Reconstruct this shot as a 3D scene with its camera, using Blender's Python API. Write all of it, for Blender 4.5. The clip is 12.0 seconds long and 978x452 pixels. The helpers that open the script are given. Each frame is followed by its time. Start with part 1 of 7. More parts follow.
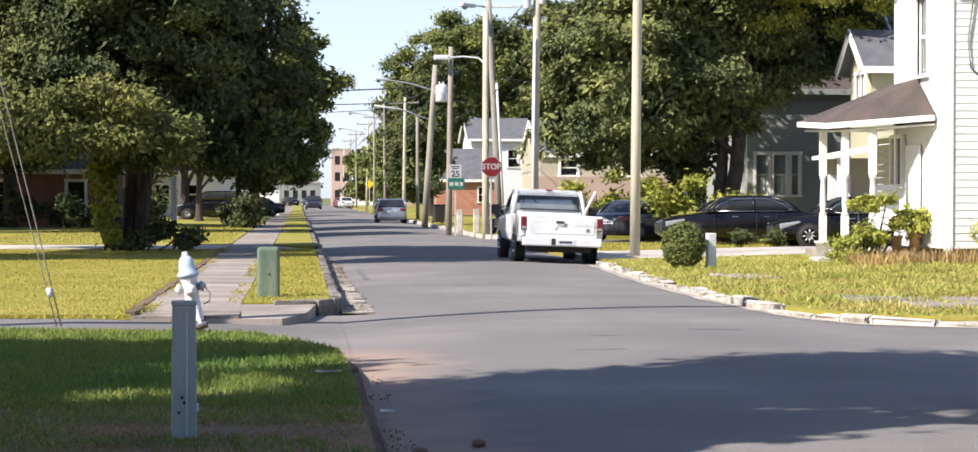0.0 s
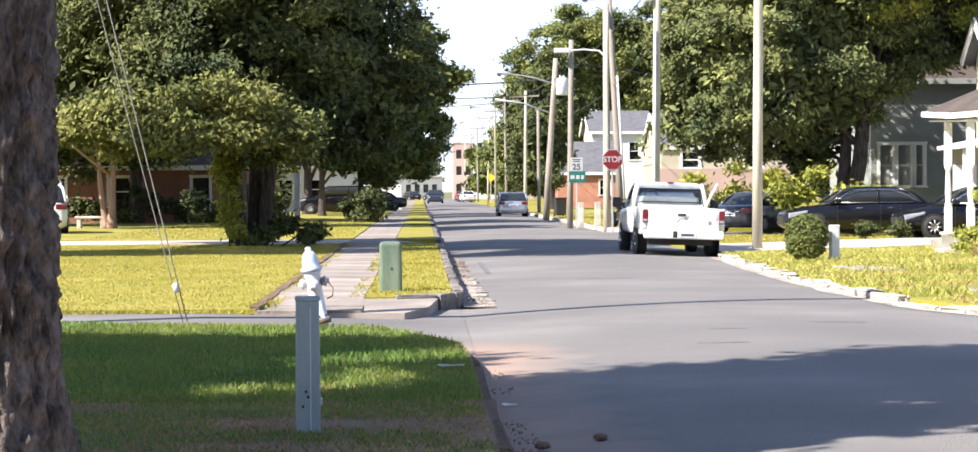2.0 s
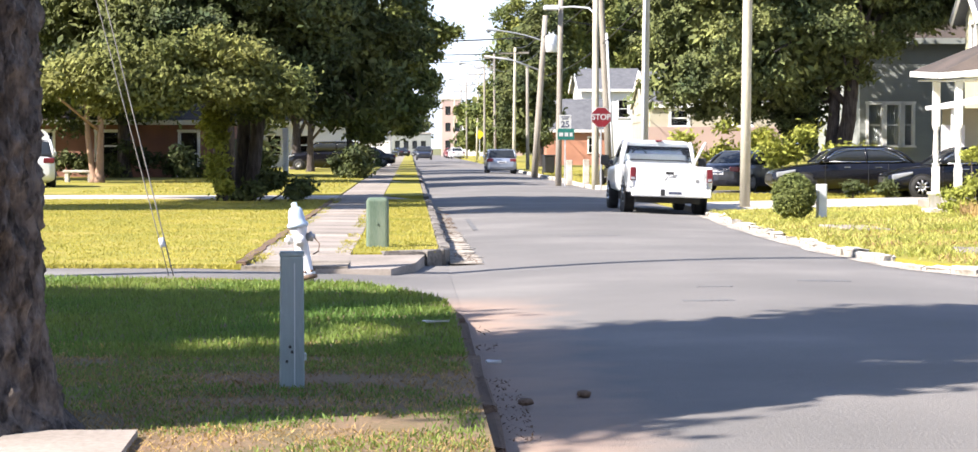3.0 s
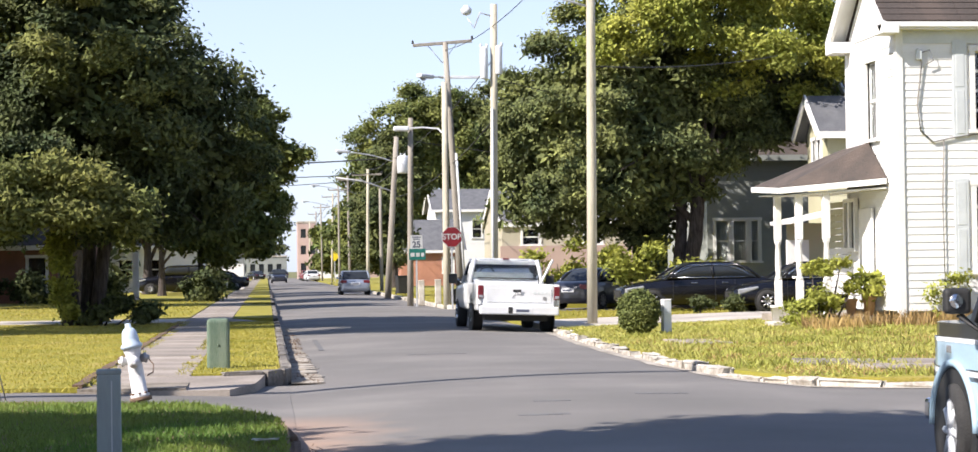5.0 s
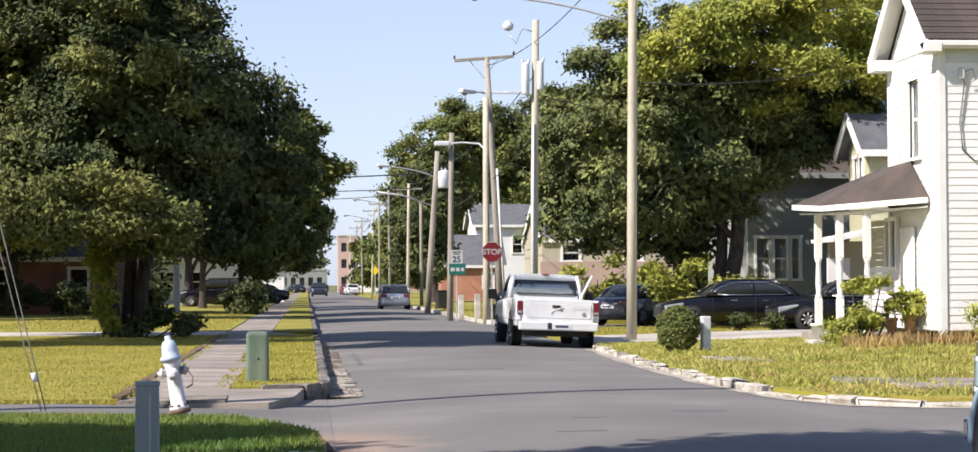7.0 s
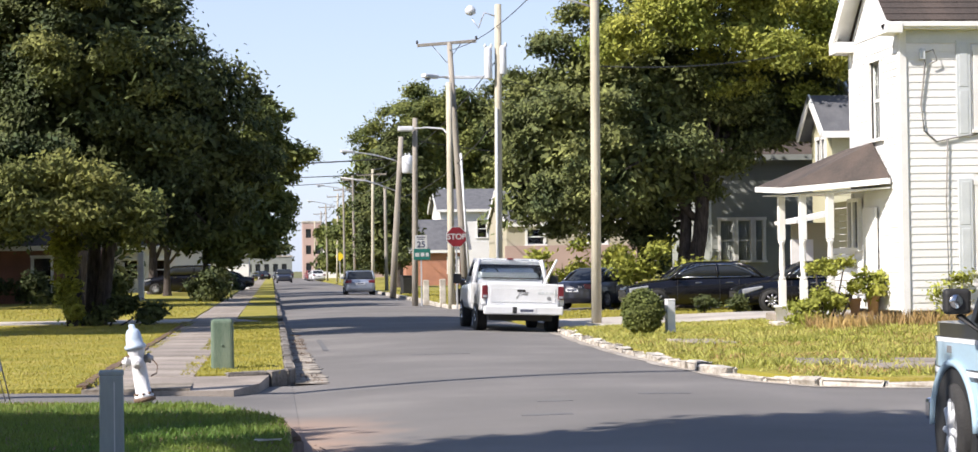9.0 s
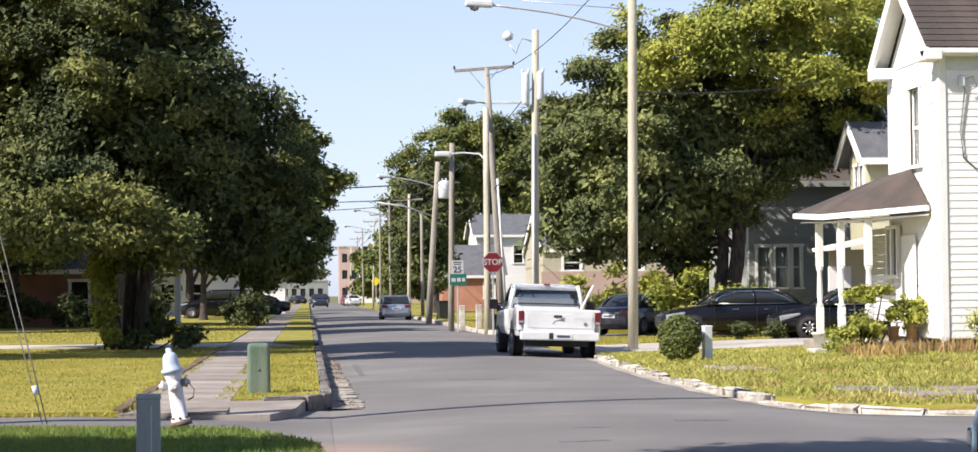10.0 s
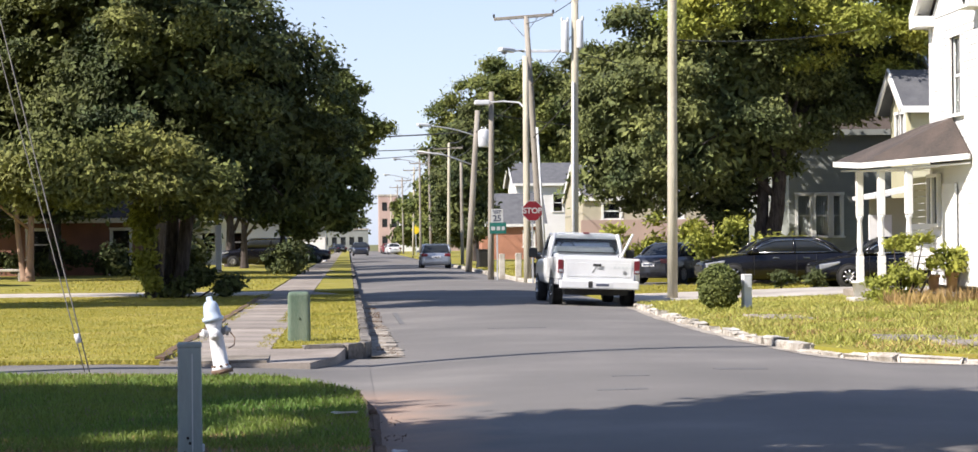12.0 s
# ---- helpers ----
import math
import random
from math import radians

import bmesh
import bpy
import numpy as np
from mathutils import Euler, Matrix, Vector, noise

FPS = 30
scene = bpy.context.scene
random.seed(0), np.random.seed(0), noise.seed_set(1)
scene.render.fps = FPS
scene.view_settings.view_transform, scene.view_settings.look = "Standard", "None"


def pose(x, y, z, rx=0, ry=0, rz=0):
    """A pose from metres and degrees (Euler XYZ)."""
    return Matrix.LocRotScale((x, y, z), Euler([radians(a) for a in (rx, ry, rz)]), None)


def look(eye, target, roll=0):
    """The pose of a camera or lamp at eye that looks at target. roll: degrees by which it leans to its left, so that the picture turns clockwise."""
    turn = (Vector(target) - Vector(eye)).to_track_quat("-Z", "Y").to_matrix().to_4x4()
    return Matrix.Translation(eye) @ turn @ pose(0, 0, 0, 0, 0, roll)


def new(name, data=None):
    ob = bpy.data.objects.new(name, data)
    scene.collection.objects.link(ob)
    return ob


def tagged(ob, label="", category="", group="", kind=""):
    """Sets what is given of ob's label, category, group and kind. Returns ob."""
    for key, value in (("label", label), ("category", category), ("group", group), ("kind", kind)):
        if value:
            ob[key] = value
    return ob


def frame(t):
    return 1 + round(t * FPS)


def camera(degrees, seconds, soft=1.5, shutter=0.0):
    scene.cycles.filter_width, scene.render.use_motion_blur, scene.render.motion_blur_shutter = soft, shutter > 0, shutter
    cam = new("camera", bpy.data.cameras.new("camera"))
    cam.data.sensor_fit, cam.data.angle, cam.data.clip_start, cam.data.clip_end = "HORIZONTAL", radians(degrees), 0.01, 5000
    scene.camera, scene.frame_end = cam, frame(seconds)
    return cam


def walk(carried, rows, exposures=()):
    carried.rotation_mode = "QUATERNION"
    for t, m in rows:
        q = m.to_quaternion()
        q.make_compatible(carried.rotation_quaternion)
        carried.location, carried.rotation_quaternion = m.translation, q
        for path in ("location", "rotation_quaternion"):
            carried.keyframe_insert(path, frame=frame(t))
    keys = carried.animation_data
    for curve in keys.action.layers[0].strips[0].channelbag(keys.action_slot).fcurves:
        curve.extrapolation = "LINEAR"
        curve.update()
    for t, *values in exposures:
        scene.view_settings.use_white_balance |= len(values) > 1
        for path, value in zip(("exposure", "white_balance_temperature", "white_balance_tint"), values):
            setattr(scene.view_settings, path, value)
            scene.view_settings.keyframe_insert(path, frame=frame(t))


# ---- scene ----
cam = camera(26.73, 12.0, soft=1.5)
# seconds, eye x, y, z, then heading, pitch and lean in degrees; y runs along the street
ROWS = [
    (0.0, -0.002, 0.002, 1.504, -5.278, -0.801, 0.095),
    (0.5, 0.005, -0.027, 1.509, -5.577, -0.059, -0.431),
    (1.0, -0.004, -0.010, 1.513, -4.511, -0.330, -0.065),
    (1.5, 0.004, -0.050, 1.518, -2.624, -0.114, -0.169),
    (2.0, 0.003, -0.038, 1.513, -1.894, -0.987, -0.324),
    (2.5, 0.012, -0.051, 1.518, -2.504, -0.651, -0.733),
    (3.0, 0.026, -0.044, 1.511, -2.207, -2.187, 0.082),
    (3.2, 0.032, -0.043, 1.514, -3.226, -1.418, 0.279),
    (4.8, 0.249, -0.104, 1.461, -4.992, 0.949, 0.162),
    (5.0, 0.250, -0.099, 1.460, -6.185, 1.170, -0.729),
    (5.5, 0.254, -0.072, 1.458, -7.593, 1.094, -0.081),
    (6.0, 0.262, -0.105, 1.463, -6.430, 1.488, -0.365),
    (6.5, 0.264, -0.146, 1.465, -5.889, 2.233, -0.085),
    (6.7, 0.261, -0.139, 1.463, -5.210, 1.845, 0.017),
    (8.3, 0.267, -0.108, 1.475, -5.273, 1.186, -0.871),
    (8.5, 0.268, -0.116, 1.473, -5.334, 0.978, -0.516),
    (9.0, 0.271, -0.150, 1.469, -6.039, 1.161, -0.792),
    (9.5, 0.264, -0.118, 1.469, -5.293, 1.549, -0.434),
    (10.0, 0.261, -0.091, 1.468, -5.042, 1.882, -0.520),
    (10.5, 0.254, -0.067, 1.470, -4.387, 1.063, -0.343),
    (11.0, 0.267, -0.127, 1.475, -5.298, 1.495, -1.011),
    (11.5, 0.267, -0.077, 1.473, -5.759, 0.844, -1.223),
    (12.0, 0.268, -0.142, 1.472, -3.919, 0.458, -0.521),
]


def aim(x, y, z, heading, pitch, lean):
    a, p = radians(heading), radians(pitch)
    return look((x, y, z), (x - math.sin(a) * math.cos(p), y + math.cos(a) * math.cos(p), z + math.sin(p)), lean)


walk(cam, [(t, aim(*row)) for t, *row in ROWS],
     [(t, stops + 0.13, 6500, 14) for t, stops in ((0.0, 0.80), (1.0, 0.88), (1.5, 1.08), (2.0, 1.28), (3.2, 1.38), (4.8, 0.92), (5.0, 0.82), (5.5, 0.52), (6.5, 0.54), (8.5, 0.62), (10.0, 0.65), (11.5, 0.62), (12.0, 0.66))])

# ---- light ----
SUN_EL, SUN_X, SUN_Y = radians(41), 0.89, 0.455
sky_world = bpy.data.worlds.new("sky")
scene.world = sky_world
sky_world.use_nodes = True
sky_node = sky_world.node_tree.nodes.new("ShaderNodeTexSky")
sky_node.sky_type, sky_node.sun_disc = "NISHITA", False
sky_node.sun_elevation = SUN_EL
sky_node.sun_rotation = math.atan2(-SUN_X, -SUN_Y)
sky_node.air_density, sky_node.dust_density, sky_node.ozone_density = 1.0, 0.7, 1.6
back = sky_world.node_tree.nodes["Background"]
haze = sky_world.node_tree.nodes.new("ShaderNodeMixRGB")
haze.inputs[0].default_value = 0.6
where = sky_world.node_tree.nodes.new("ShaderNodeTexCoord")
parts = sky_world.node_tree.nodes.new("ShaderNodeSeparateXYZ")
height = sky_world.node_tree.nodes.new("ShaderNodeValToRGB")
height.color_ramp.elements[0].position, height.color_ramp.elements[1].position = 0.05, 0.6
height.color_ramp.elements[0].color, height.color_ramp.elements[1].color = (5.3, 6.3, 8.3, 1), (1.3, 2.0, 3.9, 1)
sky_world.node_tree.links.new(where.outputs["Generated"], parts.inputs[0])
sky_world.node_tree.links.new(parts.outputs[2], height.inputs[0])
sky_world.node_tree.links.new(height.outputs[0], haze.inputs[2])
sky_world.node_tree.links.new(sky_node.outputs[0], haze.inputs[1])
sky_world.node_tree.links.new(haze.outputs[0], back.inputs[0])
back.inputs[1].default_value = 0.09
sun_data = bpy.data.lights.new("sun", "SUN")
sun_data.energy, sun_data.angle, sun_data.color = 5.0, radians(0.6), (1.0, 0.94, 0.85)
sun = new("sun", sun_data)
sun.matrix_world = look((0, 0, 40), (SUN_X * math.cos(SUN_EL), SUN_Y * math.cos(SUN_EL), 40 - math.sin(SUN_EL)))


# ---- materials ----
def mat(name, c1, c2=None, scale=4.0, rough=0.8, bump=0.0, bscale=40.0, metal=0.0, c3=None, vary=0.0, island=False, stretch=(1, 1, 1), coat=0.0, trans=0.0):
    """Two colours mixed by coarse and fine noise, with relief, and a shift of value per piece."""
    m = bpy.data.materials.new(name)
    m.use_nodes = True
    nt = m.node_tree
    nd, ln = nt.nodes, nt.links
    b = nd["Principled BSDF"]
    b.inputs["Roughness"].default_value, b.inputs["Metallic"].default_value = rough, metal
    b.inputs["Coat Weight"].default_value = coat
    tc = nd.new("ShaderNodeTexCoord")
    mp = nd.new("ShaderNodeMapping")
    mp.inputs["Scale"].default_value = stretch
    ln.new(tc.outputs["Object"], mp.inputs["Vector"])
    c2 = c2 or tuple(v * 0.8 for v in c1)
    n1 = nd.new("ShaderNodeTexNoise")
    n1.inputs["Scale"].default_value, n1.inputs["Detail"].default_value = scale, 6
    n2 = nd.new("ShaderNodeTexNoise")
    n2.inputs["Scale"].default_value, n2.inputs["Detail"].default_value = bscale, 4
    for n in (n1, n2):
        ln.new(mp.outputs[0], n.inputs["Vector"])
    ad = nd.new("ShaderNodeMath")
    ad.operation = "MULTIPLY_ADD"
    ad.inputs[1].default_value = 0.45
    ln.new(n2.outputs[0], ad.inputs[0])
    ln.new(n1.outputs[0], ad.inputs[2])
    ramp = nd.new("ShaderNodeValToRGB")
    ramp.color_ramp.elements[0].position, ramp.color_ramp.elements[1].position = 0.52, 0.92
    ramp.color_ramp.elements[0].color, ramp.color_ramp.elements[1].color = (*c1, 1), (*c2, 1)
    if c3:
        e = ramp.color_ramp.elements.new(0.78)
        e.color = (*c3, 1)
    ln.new(ad.outputs[0], ramp.inputs[0])
    col = ramp.outputs[0]
    if vary:
        hs = nd.new("ShaderNodeHueSaturation")
        if island:
            rnd = nd.new("ShaderNodeNewGeometry").outputs["Random Per Island"]
        else:
            rnd = nd.new("ShaderNodeObjectInfo").outputs["Random"]
        mr = nd.new("ShaderNodeMapRange")
        mr.inputs["To Min"].default_value, mr.inputs["To Max"].default_value = 1 - vary, 1 + vary
        ln.new(rnd, mr.inputs["Value"])
        ln.new(mr.outputs[0], hs.inputs["Value"])
        ln.new(col, hs.inputs["Color"])
        col = hs.outputs[0]
    ln.new(col, b.inputs["Base Color"])
    if bump:
        bp = nd.new("ShaderNodeBump")
        bp.inputs["Strength"].default_value, bp.inputs["Distance"].default_value = bump, 0.02
        ln.new(n2.outputs[0], bp.inputs["Height"])
        ln.new(bp.outputs[0], b.inputs["Normal"])
    if trans:
        tr = nd.new("ShaderNodeBsdfTranslucent")
        mx = nd.new("ShaderNodeMixShader")
        mx.inputs[0].default_value = trans
        ln.new(col, tr.inputs[0])
        ln.new(b.outputs[0], mx.inputs[1])
        ln.new(tr.outputs[0], mx.inputs[2])
        ln.new(mx.outputs[0], nd["Material Output"].inputs[0])
    return m


def glass_mat(name, tint, rough=0.03):
    m = bpy.data.materials.new(name)
    m.use_nodes = True
    b = m.node_tree.nodes["Principled BSDF"]
    b.inputs["Base Color"].default_value = (*tint, 1)
    b.inputs["Roughness"].default_value = rough
    b.inputs["Transmission Weight"].default_value = 1.0
    b.inputs["IOR"].default_value = 1.45
    return m


ASPHALT = mat("asphalt", (0.128, 0.122, 0.115), (0.212, 0.199, 0.184), 0.35, 0.9, 0.5, 60, c3=(0.166, 0.156, 0.147))


def soil_stain(m, soil, x0, x1, y1):
    """Soil washed from the kerb over the surface, thinning away from x0 to x1 and ending at y1."""
    nt = m.node_tree
    b = nt.nodes["Principled BSDF"]
    was = b.inputs["Base Color"].links[0].from_socket
    tc = nt.nodes.new("ShaderNodeTexCoord")
    sx = nt.nodes.new("ShaderNodeSeparateXYZ")
    nt.links.new(tc.outputs["Object"], sx.inputs[0])
    nz = nt.nodes.new("ShaderNodeTexNoise")
    nz.inputs["Scale"].default_value, nz.inputs["Detail"].default_value = 1.3, 6
    nt.links.new(tc.outputs["Object"], nz.inputs["Vector"])
    wob = nt.nodes.new("ShaderNodeMath")
    wob.operation = "MULTIPLY_ADD"
    wob.inputs[1].default_value = 1.5
    nt.links.new(nz.outputs[0], wob.inputs[0])
    nt.links.new(sx.outputs[0], wob.inputs[2])
    fx = nt.nodes.new("ShaderNodeMapRange")
    fx.inputs["From Min"].default_value, fx.inputs["From Max"].default_value = x0 + 0.75, x1 + 0.75
    fx.inputs["To Min"].default_value, fx.inputs["To Max"].default_value = 0.85, 0.0
    nt.links.new(wob.outputs[0], fx.inputs["Value"])
    fy = nt.nodes.new("ShaderNodeMapRange")
    fy.inputs["From Min"].default_value, fy.inputs["From Max"].default_value = y1 - 1.5, y1
    fy.inputs["To Min"].default_value, fy.inputs["To Max"].default_value = 1.0, 0.0
    nt.links.new(sx.outputs[1], fy.inputs["Value"])
    mul = nt.nodes.new("ShaderNodeMath")
    mul.operation = "MULTIPLY"
    nt.links.new(fx.outputs[0], mul.inputs[0])
    nt.links.new(fy.outputs[0], mul.inputs[1])
    mix = nt.nodes.new("ShaderNodeMixRGB")
    mix.inputs[2].default_value = (*soil, 1)
    nt.links.new(mul.outputs[0], mix.inputs[0])
    nt.links.new(was, mix.inputs[1])
    nt.links.new(mix.outputs[0], b.inputs["Base Color"])


soil_stain(ASPHALT, (0.34, 0.235, 0.175), 0.55, 1.5, 21.5)
PATCH = mat("asphalt_patch", (0.10, 0.10, 0.105), (0.15, 0.15, 0.15), 2.0, 0.85, 0.5, 60)
GUTTER = mat("gutter_concrete", (0.33, 0.29, 0.24), (0.13, 0.11, 0.085), 2.4, 0.92, 0.8, 26)
PALEGUTTER = mat("pale_gutter_concrete", (0.46, 0.42, 0.36), (0.20, 0.175, 0.145), 1.6, 0.92, 0.8, 26)
KERBOLD = mat("old_kerb_concrete", (0.22, 0.20, 0.175), (0.085, 0.075, 0.065), 3.0, 0.92, 0.8, 24, vary=0.2)
CONCRETE = mat("concrete", (0.34, 0.295, 0.255), (0.19, 0.163, 0.138), 0.8, 0.9, 0.3, 25, vary=0.14)
KERB = mat("kerb_concrete", (0.60, 0.57, 0.51), (0.27, 0.235, 0.19), 2.2, 0.9, 0.6, 22, vary=0.16)
DRIVE = mat("driveway_concrete", (0.52, 0.48, 0.42), (0.36, 0.32, 0.27), 0.7, 0.9, 0.3, 25)
LAWN = mat("lawn", (0.185, 0.18, 0.022), (0.33, 0.265, 0.07), 0.6, 0.95, 0.9, 26, c3=(0.255, 0.225, 0.024))
DIRTLAWN = mat("thin_lawn", (0.10, 0.095, 0.035), (0.24, 0.145, 0.09), 1.1, 0.95, 0.9, 26, c3=(0.19, 0.125, 0.07))
MULCH = mat("mulch", (0.10, 0.065, 0.045), (0.19, 0.12, 0.075), 3.0, 0.95, 0.8, 40)
BLADE = mat("grass_blades", (0.255, 0.25, 0.028), (0.43, 0.36, 0.07), 0.5, 0.7, vary=0.3, island=True, trans=0.3)
BLADE_DEEP = mat("grass_blades_deep", (0.10, 0.195, 0.03), (0.205, 0.255, 0.045), 0.5, 0.7, vary=0.3, island=True, trans=0.3)
WEED = mat("weed_blades", (0.26, 0.29, 0.045), (0.45, 0.41, 0.12), 0.7, 0.7, vary=0.35, island=True, trans=0.3)
DRYWEED = mat("dry_weed", (0.28, 0.18, 0.08), (0.40, 0.28, 0.10), 0.7, 0.8, vary=0.3, island=True, trans=0.2)
BARK = mat("bark", (0.028, 0.021, 0.018), (0.095, 0.077, 0.068), 5.0, 0.95, 1.0, 12, stretch=(3, 3, 0.6))
BARK_ROUGH = mat("furrowed_bark", (0.028, 0.022, 0.019), (0.19, 0.155, 0.13), 9.0, 0.95, 1.0, 34, stretch=(1.6, 1.6, 0.8))
BARK_PALE = mat("pale_bark", (0.34, 0.22, 0.15), (0.22, 0.14, 0.10), 3.0, 0.9, 0.6, 20, stretch=(2, 2, 0.6))
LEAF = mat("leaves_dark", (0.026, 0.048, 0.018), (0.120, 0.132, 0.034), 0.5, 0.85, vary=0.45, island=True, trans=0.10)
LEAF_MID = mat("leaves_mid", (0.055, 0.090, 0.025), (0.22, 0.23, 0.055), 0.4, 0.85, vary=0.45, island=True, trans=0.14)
# paler copy of the dark leaves, with sunlight put into the colour
LEAF_SUNLIT = mat("leaves_sunlit", (0.066, 0.092, 0.024), (0.215, 0.215, 0.055), 0.45, 0.85, vary=0.45, island=True, trans=0.14)
LEAF_YARD = mat("leaves_yard", (0.034, 0.058, 0.021), (0.20, 0.215, 0.062), 0.5, 0.85, vary=0.5, island=True, trans=0.12)
LEAF_LIGHT = mat("leaves_light", (0.19, 0.23, 0.035), (0.42, 0.41, 0.075), 0.4, 0.8, vary=0.4, island=True, trans=0.28)
POLEWOOD = mat("pole_wood", (0.55, 0.51, 0.40), (0.40, 0.365, 0.285), 2.0, 0.9, 0.5, 30, stretch=(4, 4, 0.3))
POLEOLD = mat("old_pole_wood", (0.34, 0.31, 0.265), (0.23, 0.205, 0.175), 2.0, 0.9, 0.5, 30, stretch=(4, 4, 0.3))
GALV = mat("galvanised_steel", (0.55, 0.56, 0.58), (0.42, 0.43, 0.45), 5, 0.5, metal=0.3)
OLDSTEEL = mat("weathered_steel", (0.26, 0.25, 0.23), (0.18, 0.17, 0.16), 6, 0.7, metal=0.2)
GREYPAINT = mat("light_grey_paint", (0.68, 0.70, 0.73), (0.55, 0.57, 0.60), 4, 0.5)
CABLE = mat("black_cable", (0.02, 0.02, 0.022), (0.03, 0.03, 0.03), 4, 0.6)
WHITEPAINT = mat("white_paint", (0.80, 0.80, 0.78), (0.70, 0.69, 0.66), 1.5, 0.6, 0.1, 30)
SIDING = mat("white_siding", (0.80, 0.80, 0.79), (0.70, 0.69, 0.67), 0.8, 0.6, 0.12, 40, vary=0.05, stretch=(0.4, 1, 2))
SHUTTER = mat("grey_shutter_paint", (0.60, 0.63, 0.64), (0.50, 0.53, 0.54), 2.0, 0.6)
YELLOWSIDING = mat("yellow_siding", (0.46, 0.44, 0.30), (0.39, 0.37, 0.25), 0.8, 0.7, vary=0.05)
GREYSIDING = mat("grey_siding", (0.29, 0.31, 0.29), (0.23, 0.245, 0.23), 0.8, 0.7, vary=0.06)
ROOFBROWN = mat("brown_shingle", (0.048, 0.040, 0.036), (0.095, 0.072, 0.060), 1.4, 0.95, 0.9, 24)
ROOFGREY = mat("grey_shingle", (0.085, 0.088, 0.098), (0.13, 0.132, 0.14), 2.0, 0.95, 0.8, 24)
BRICK = mat("brick_wall", (0.44, 0.21, 0.135), (0.33, 0.155, 0.105), 1.0, 0.9, 0.5, 30, vary=0.2)
BRICKDARK = mat("dark_brick_wall", (0.27, 0.13, 0.09), (0.19, 0.095, 0.07), 1.0, 0.9, 0.5, 30)
# brick paled so that distance haze is already in its colour
BRICKHAZY = mat("hazy_brick", (0.45, 0.33, 0.29), (0.37, 0.27, 0.24), 0.4, 0.9)
# near-black colour that paints the shade inside unlit rooms
ROOMSHADE = mat("interior_shade", (0.012, 0.012, 0.014), (0.02, 0.019, 0.018), 1.5, 0.9)
CARWHITE = mat("white_truck_paint", (0.70, 0.71, 0.72), (0.60, 0.61, 0.62), 1.5, 0.35, coat=0.4)
CARBLACK = mat("black_car_paint", (0.004, 0.004, 0.006), (0.007, 0.007, 0.010), 2, 0.22, coat=0.15)
CARNAVY = mat("dark_blue_car_paint", (0.015, 0.018, 0.032), (0.022, 0.026, 0.042), 2, 0.28, coat=0.6)
CARSILVER = mat("silver_blue_car_paint", (0.30, 0.34, 0.42), (0.24, 0.28, 0.35), 2, 0.3, metal=0.4, coat=0.5)
CARRED = mat("dull_red_car_paint", (0.28, 0.035, 0.04), (0.2, 0.03, 0.035), 2, 0.4, coat=0.3)
VANBLUE = mat("light_blue_van_paint", (0.36, 0.51, 0.62), (0.31, 0.44, 0.54), 1.2, 0.35, coat=0.5)
VANBLACK = mat("black_van_paint", (0.012, 0.014, 0.022), (0.02, 0.022, 0.032), 1.2, 0.3, coat=0.5)
VANWHITE = mat("white_stripe_paint", (0.74, 0.77, 0.80), (0.66, 0.69, 0.72), 1.5, 0.4)
VANMID = mat("slate_blue_van_paint", (0.06, 0.11, 0.20), (0.05, 0.09, 0.16), 1.2, 0.3, coat=0.5)
RUBBER = mat("tyre_rubber", (0.018, 0.018, 0.019), (0.035, 0.034, 0.033), 6, 0.85, 0.3, 60)
CHROME = mat("chrome", (0.72, 0.73, 0.75), (0.6, 0.61, 0.63), 5, 0.18, metal=1.0)
RIMGREY = mat("alloy_rim", (0.42, 0.42, 0.43), (0.32, 0.32, 0.33), 5, 0.35, metal=0.7)
REDLAMP = mat("red_lamp_plastic", (0.15, 0.016, 0.024), (0.11, 0.012, 0.018), 8, 0.3)
HEADLAMP = mat("clear_lamp_plastic", (0.30, 0.31, 0.33), (0.22, 0.23, 0.25), 8, 0.12)
BLACKTRIM = mat("black_plastic", (0.015, 0.015, 0.016), (0.03, 0.03, 0.03), 5, 0.6)
CARGLASS = mat("tinted_car_glass", (0.022, 0.026, 0.030), (0.03, 0.034, 0.038), 2, 0.06)
PLATE = mat("plate_white", (0.70, 0.71, 0.72), (0.6, 0.61, 0.62), 12, 0.4)
BARINK = mat("dark_ink", (0.05, 0.06, 0.10), (0.06, 0.07, 0.11), 5, 0.6)
PANE = glass_mat("window_glass", (0.75, 0.8, 0.82))
HYDRANT = mat("white_hydrant_paint", (0.78, 0.78, 0.80), (0.62, 0.62, 0.63), 6, 0.5, 0.3, 40)
HYDBLUE = mat("pale_blue_hydrant_paint", (0.52, 0.62, 0.74), (0.44, 0.53, 0.64), 6, 0.5)
RUST = mat("rusty_iron", (0.20, 0.13, 0.09), (0.12, 0.08, 0.06), 8, 0.9, 0.6, 50)
PEDGREEN = mat("weathered_green_pedestal", (0.075, 0.125, 0.085), (0.17, 0.21, 0.155), 2.5, 0.75, 0.2, 30, stretch=(2, 2, 0.5))
PEDGREY = mat("grey_green_pedestal", (0.30, 0.36, 0.35), (0.24, 0.29, 0.285), 3.0, 0.65, 0.15, 30, stretch=(2, 2, 0.5))
STOPRED = mat("stop_red", (0.24, 0.018, 0.028), (0.18, 0.015, 0.024), 3, 0.5)
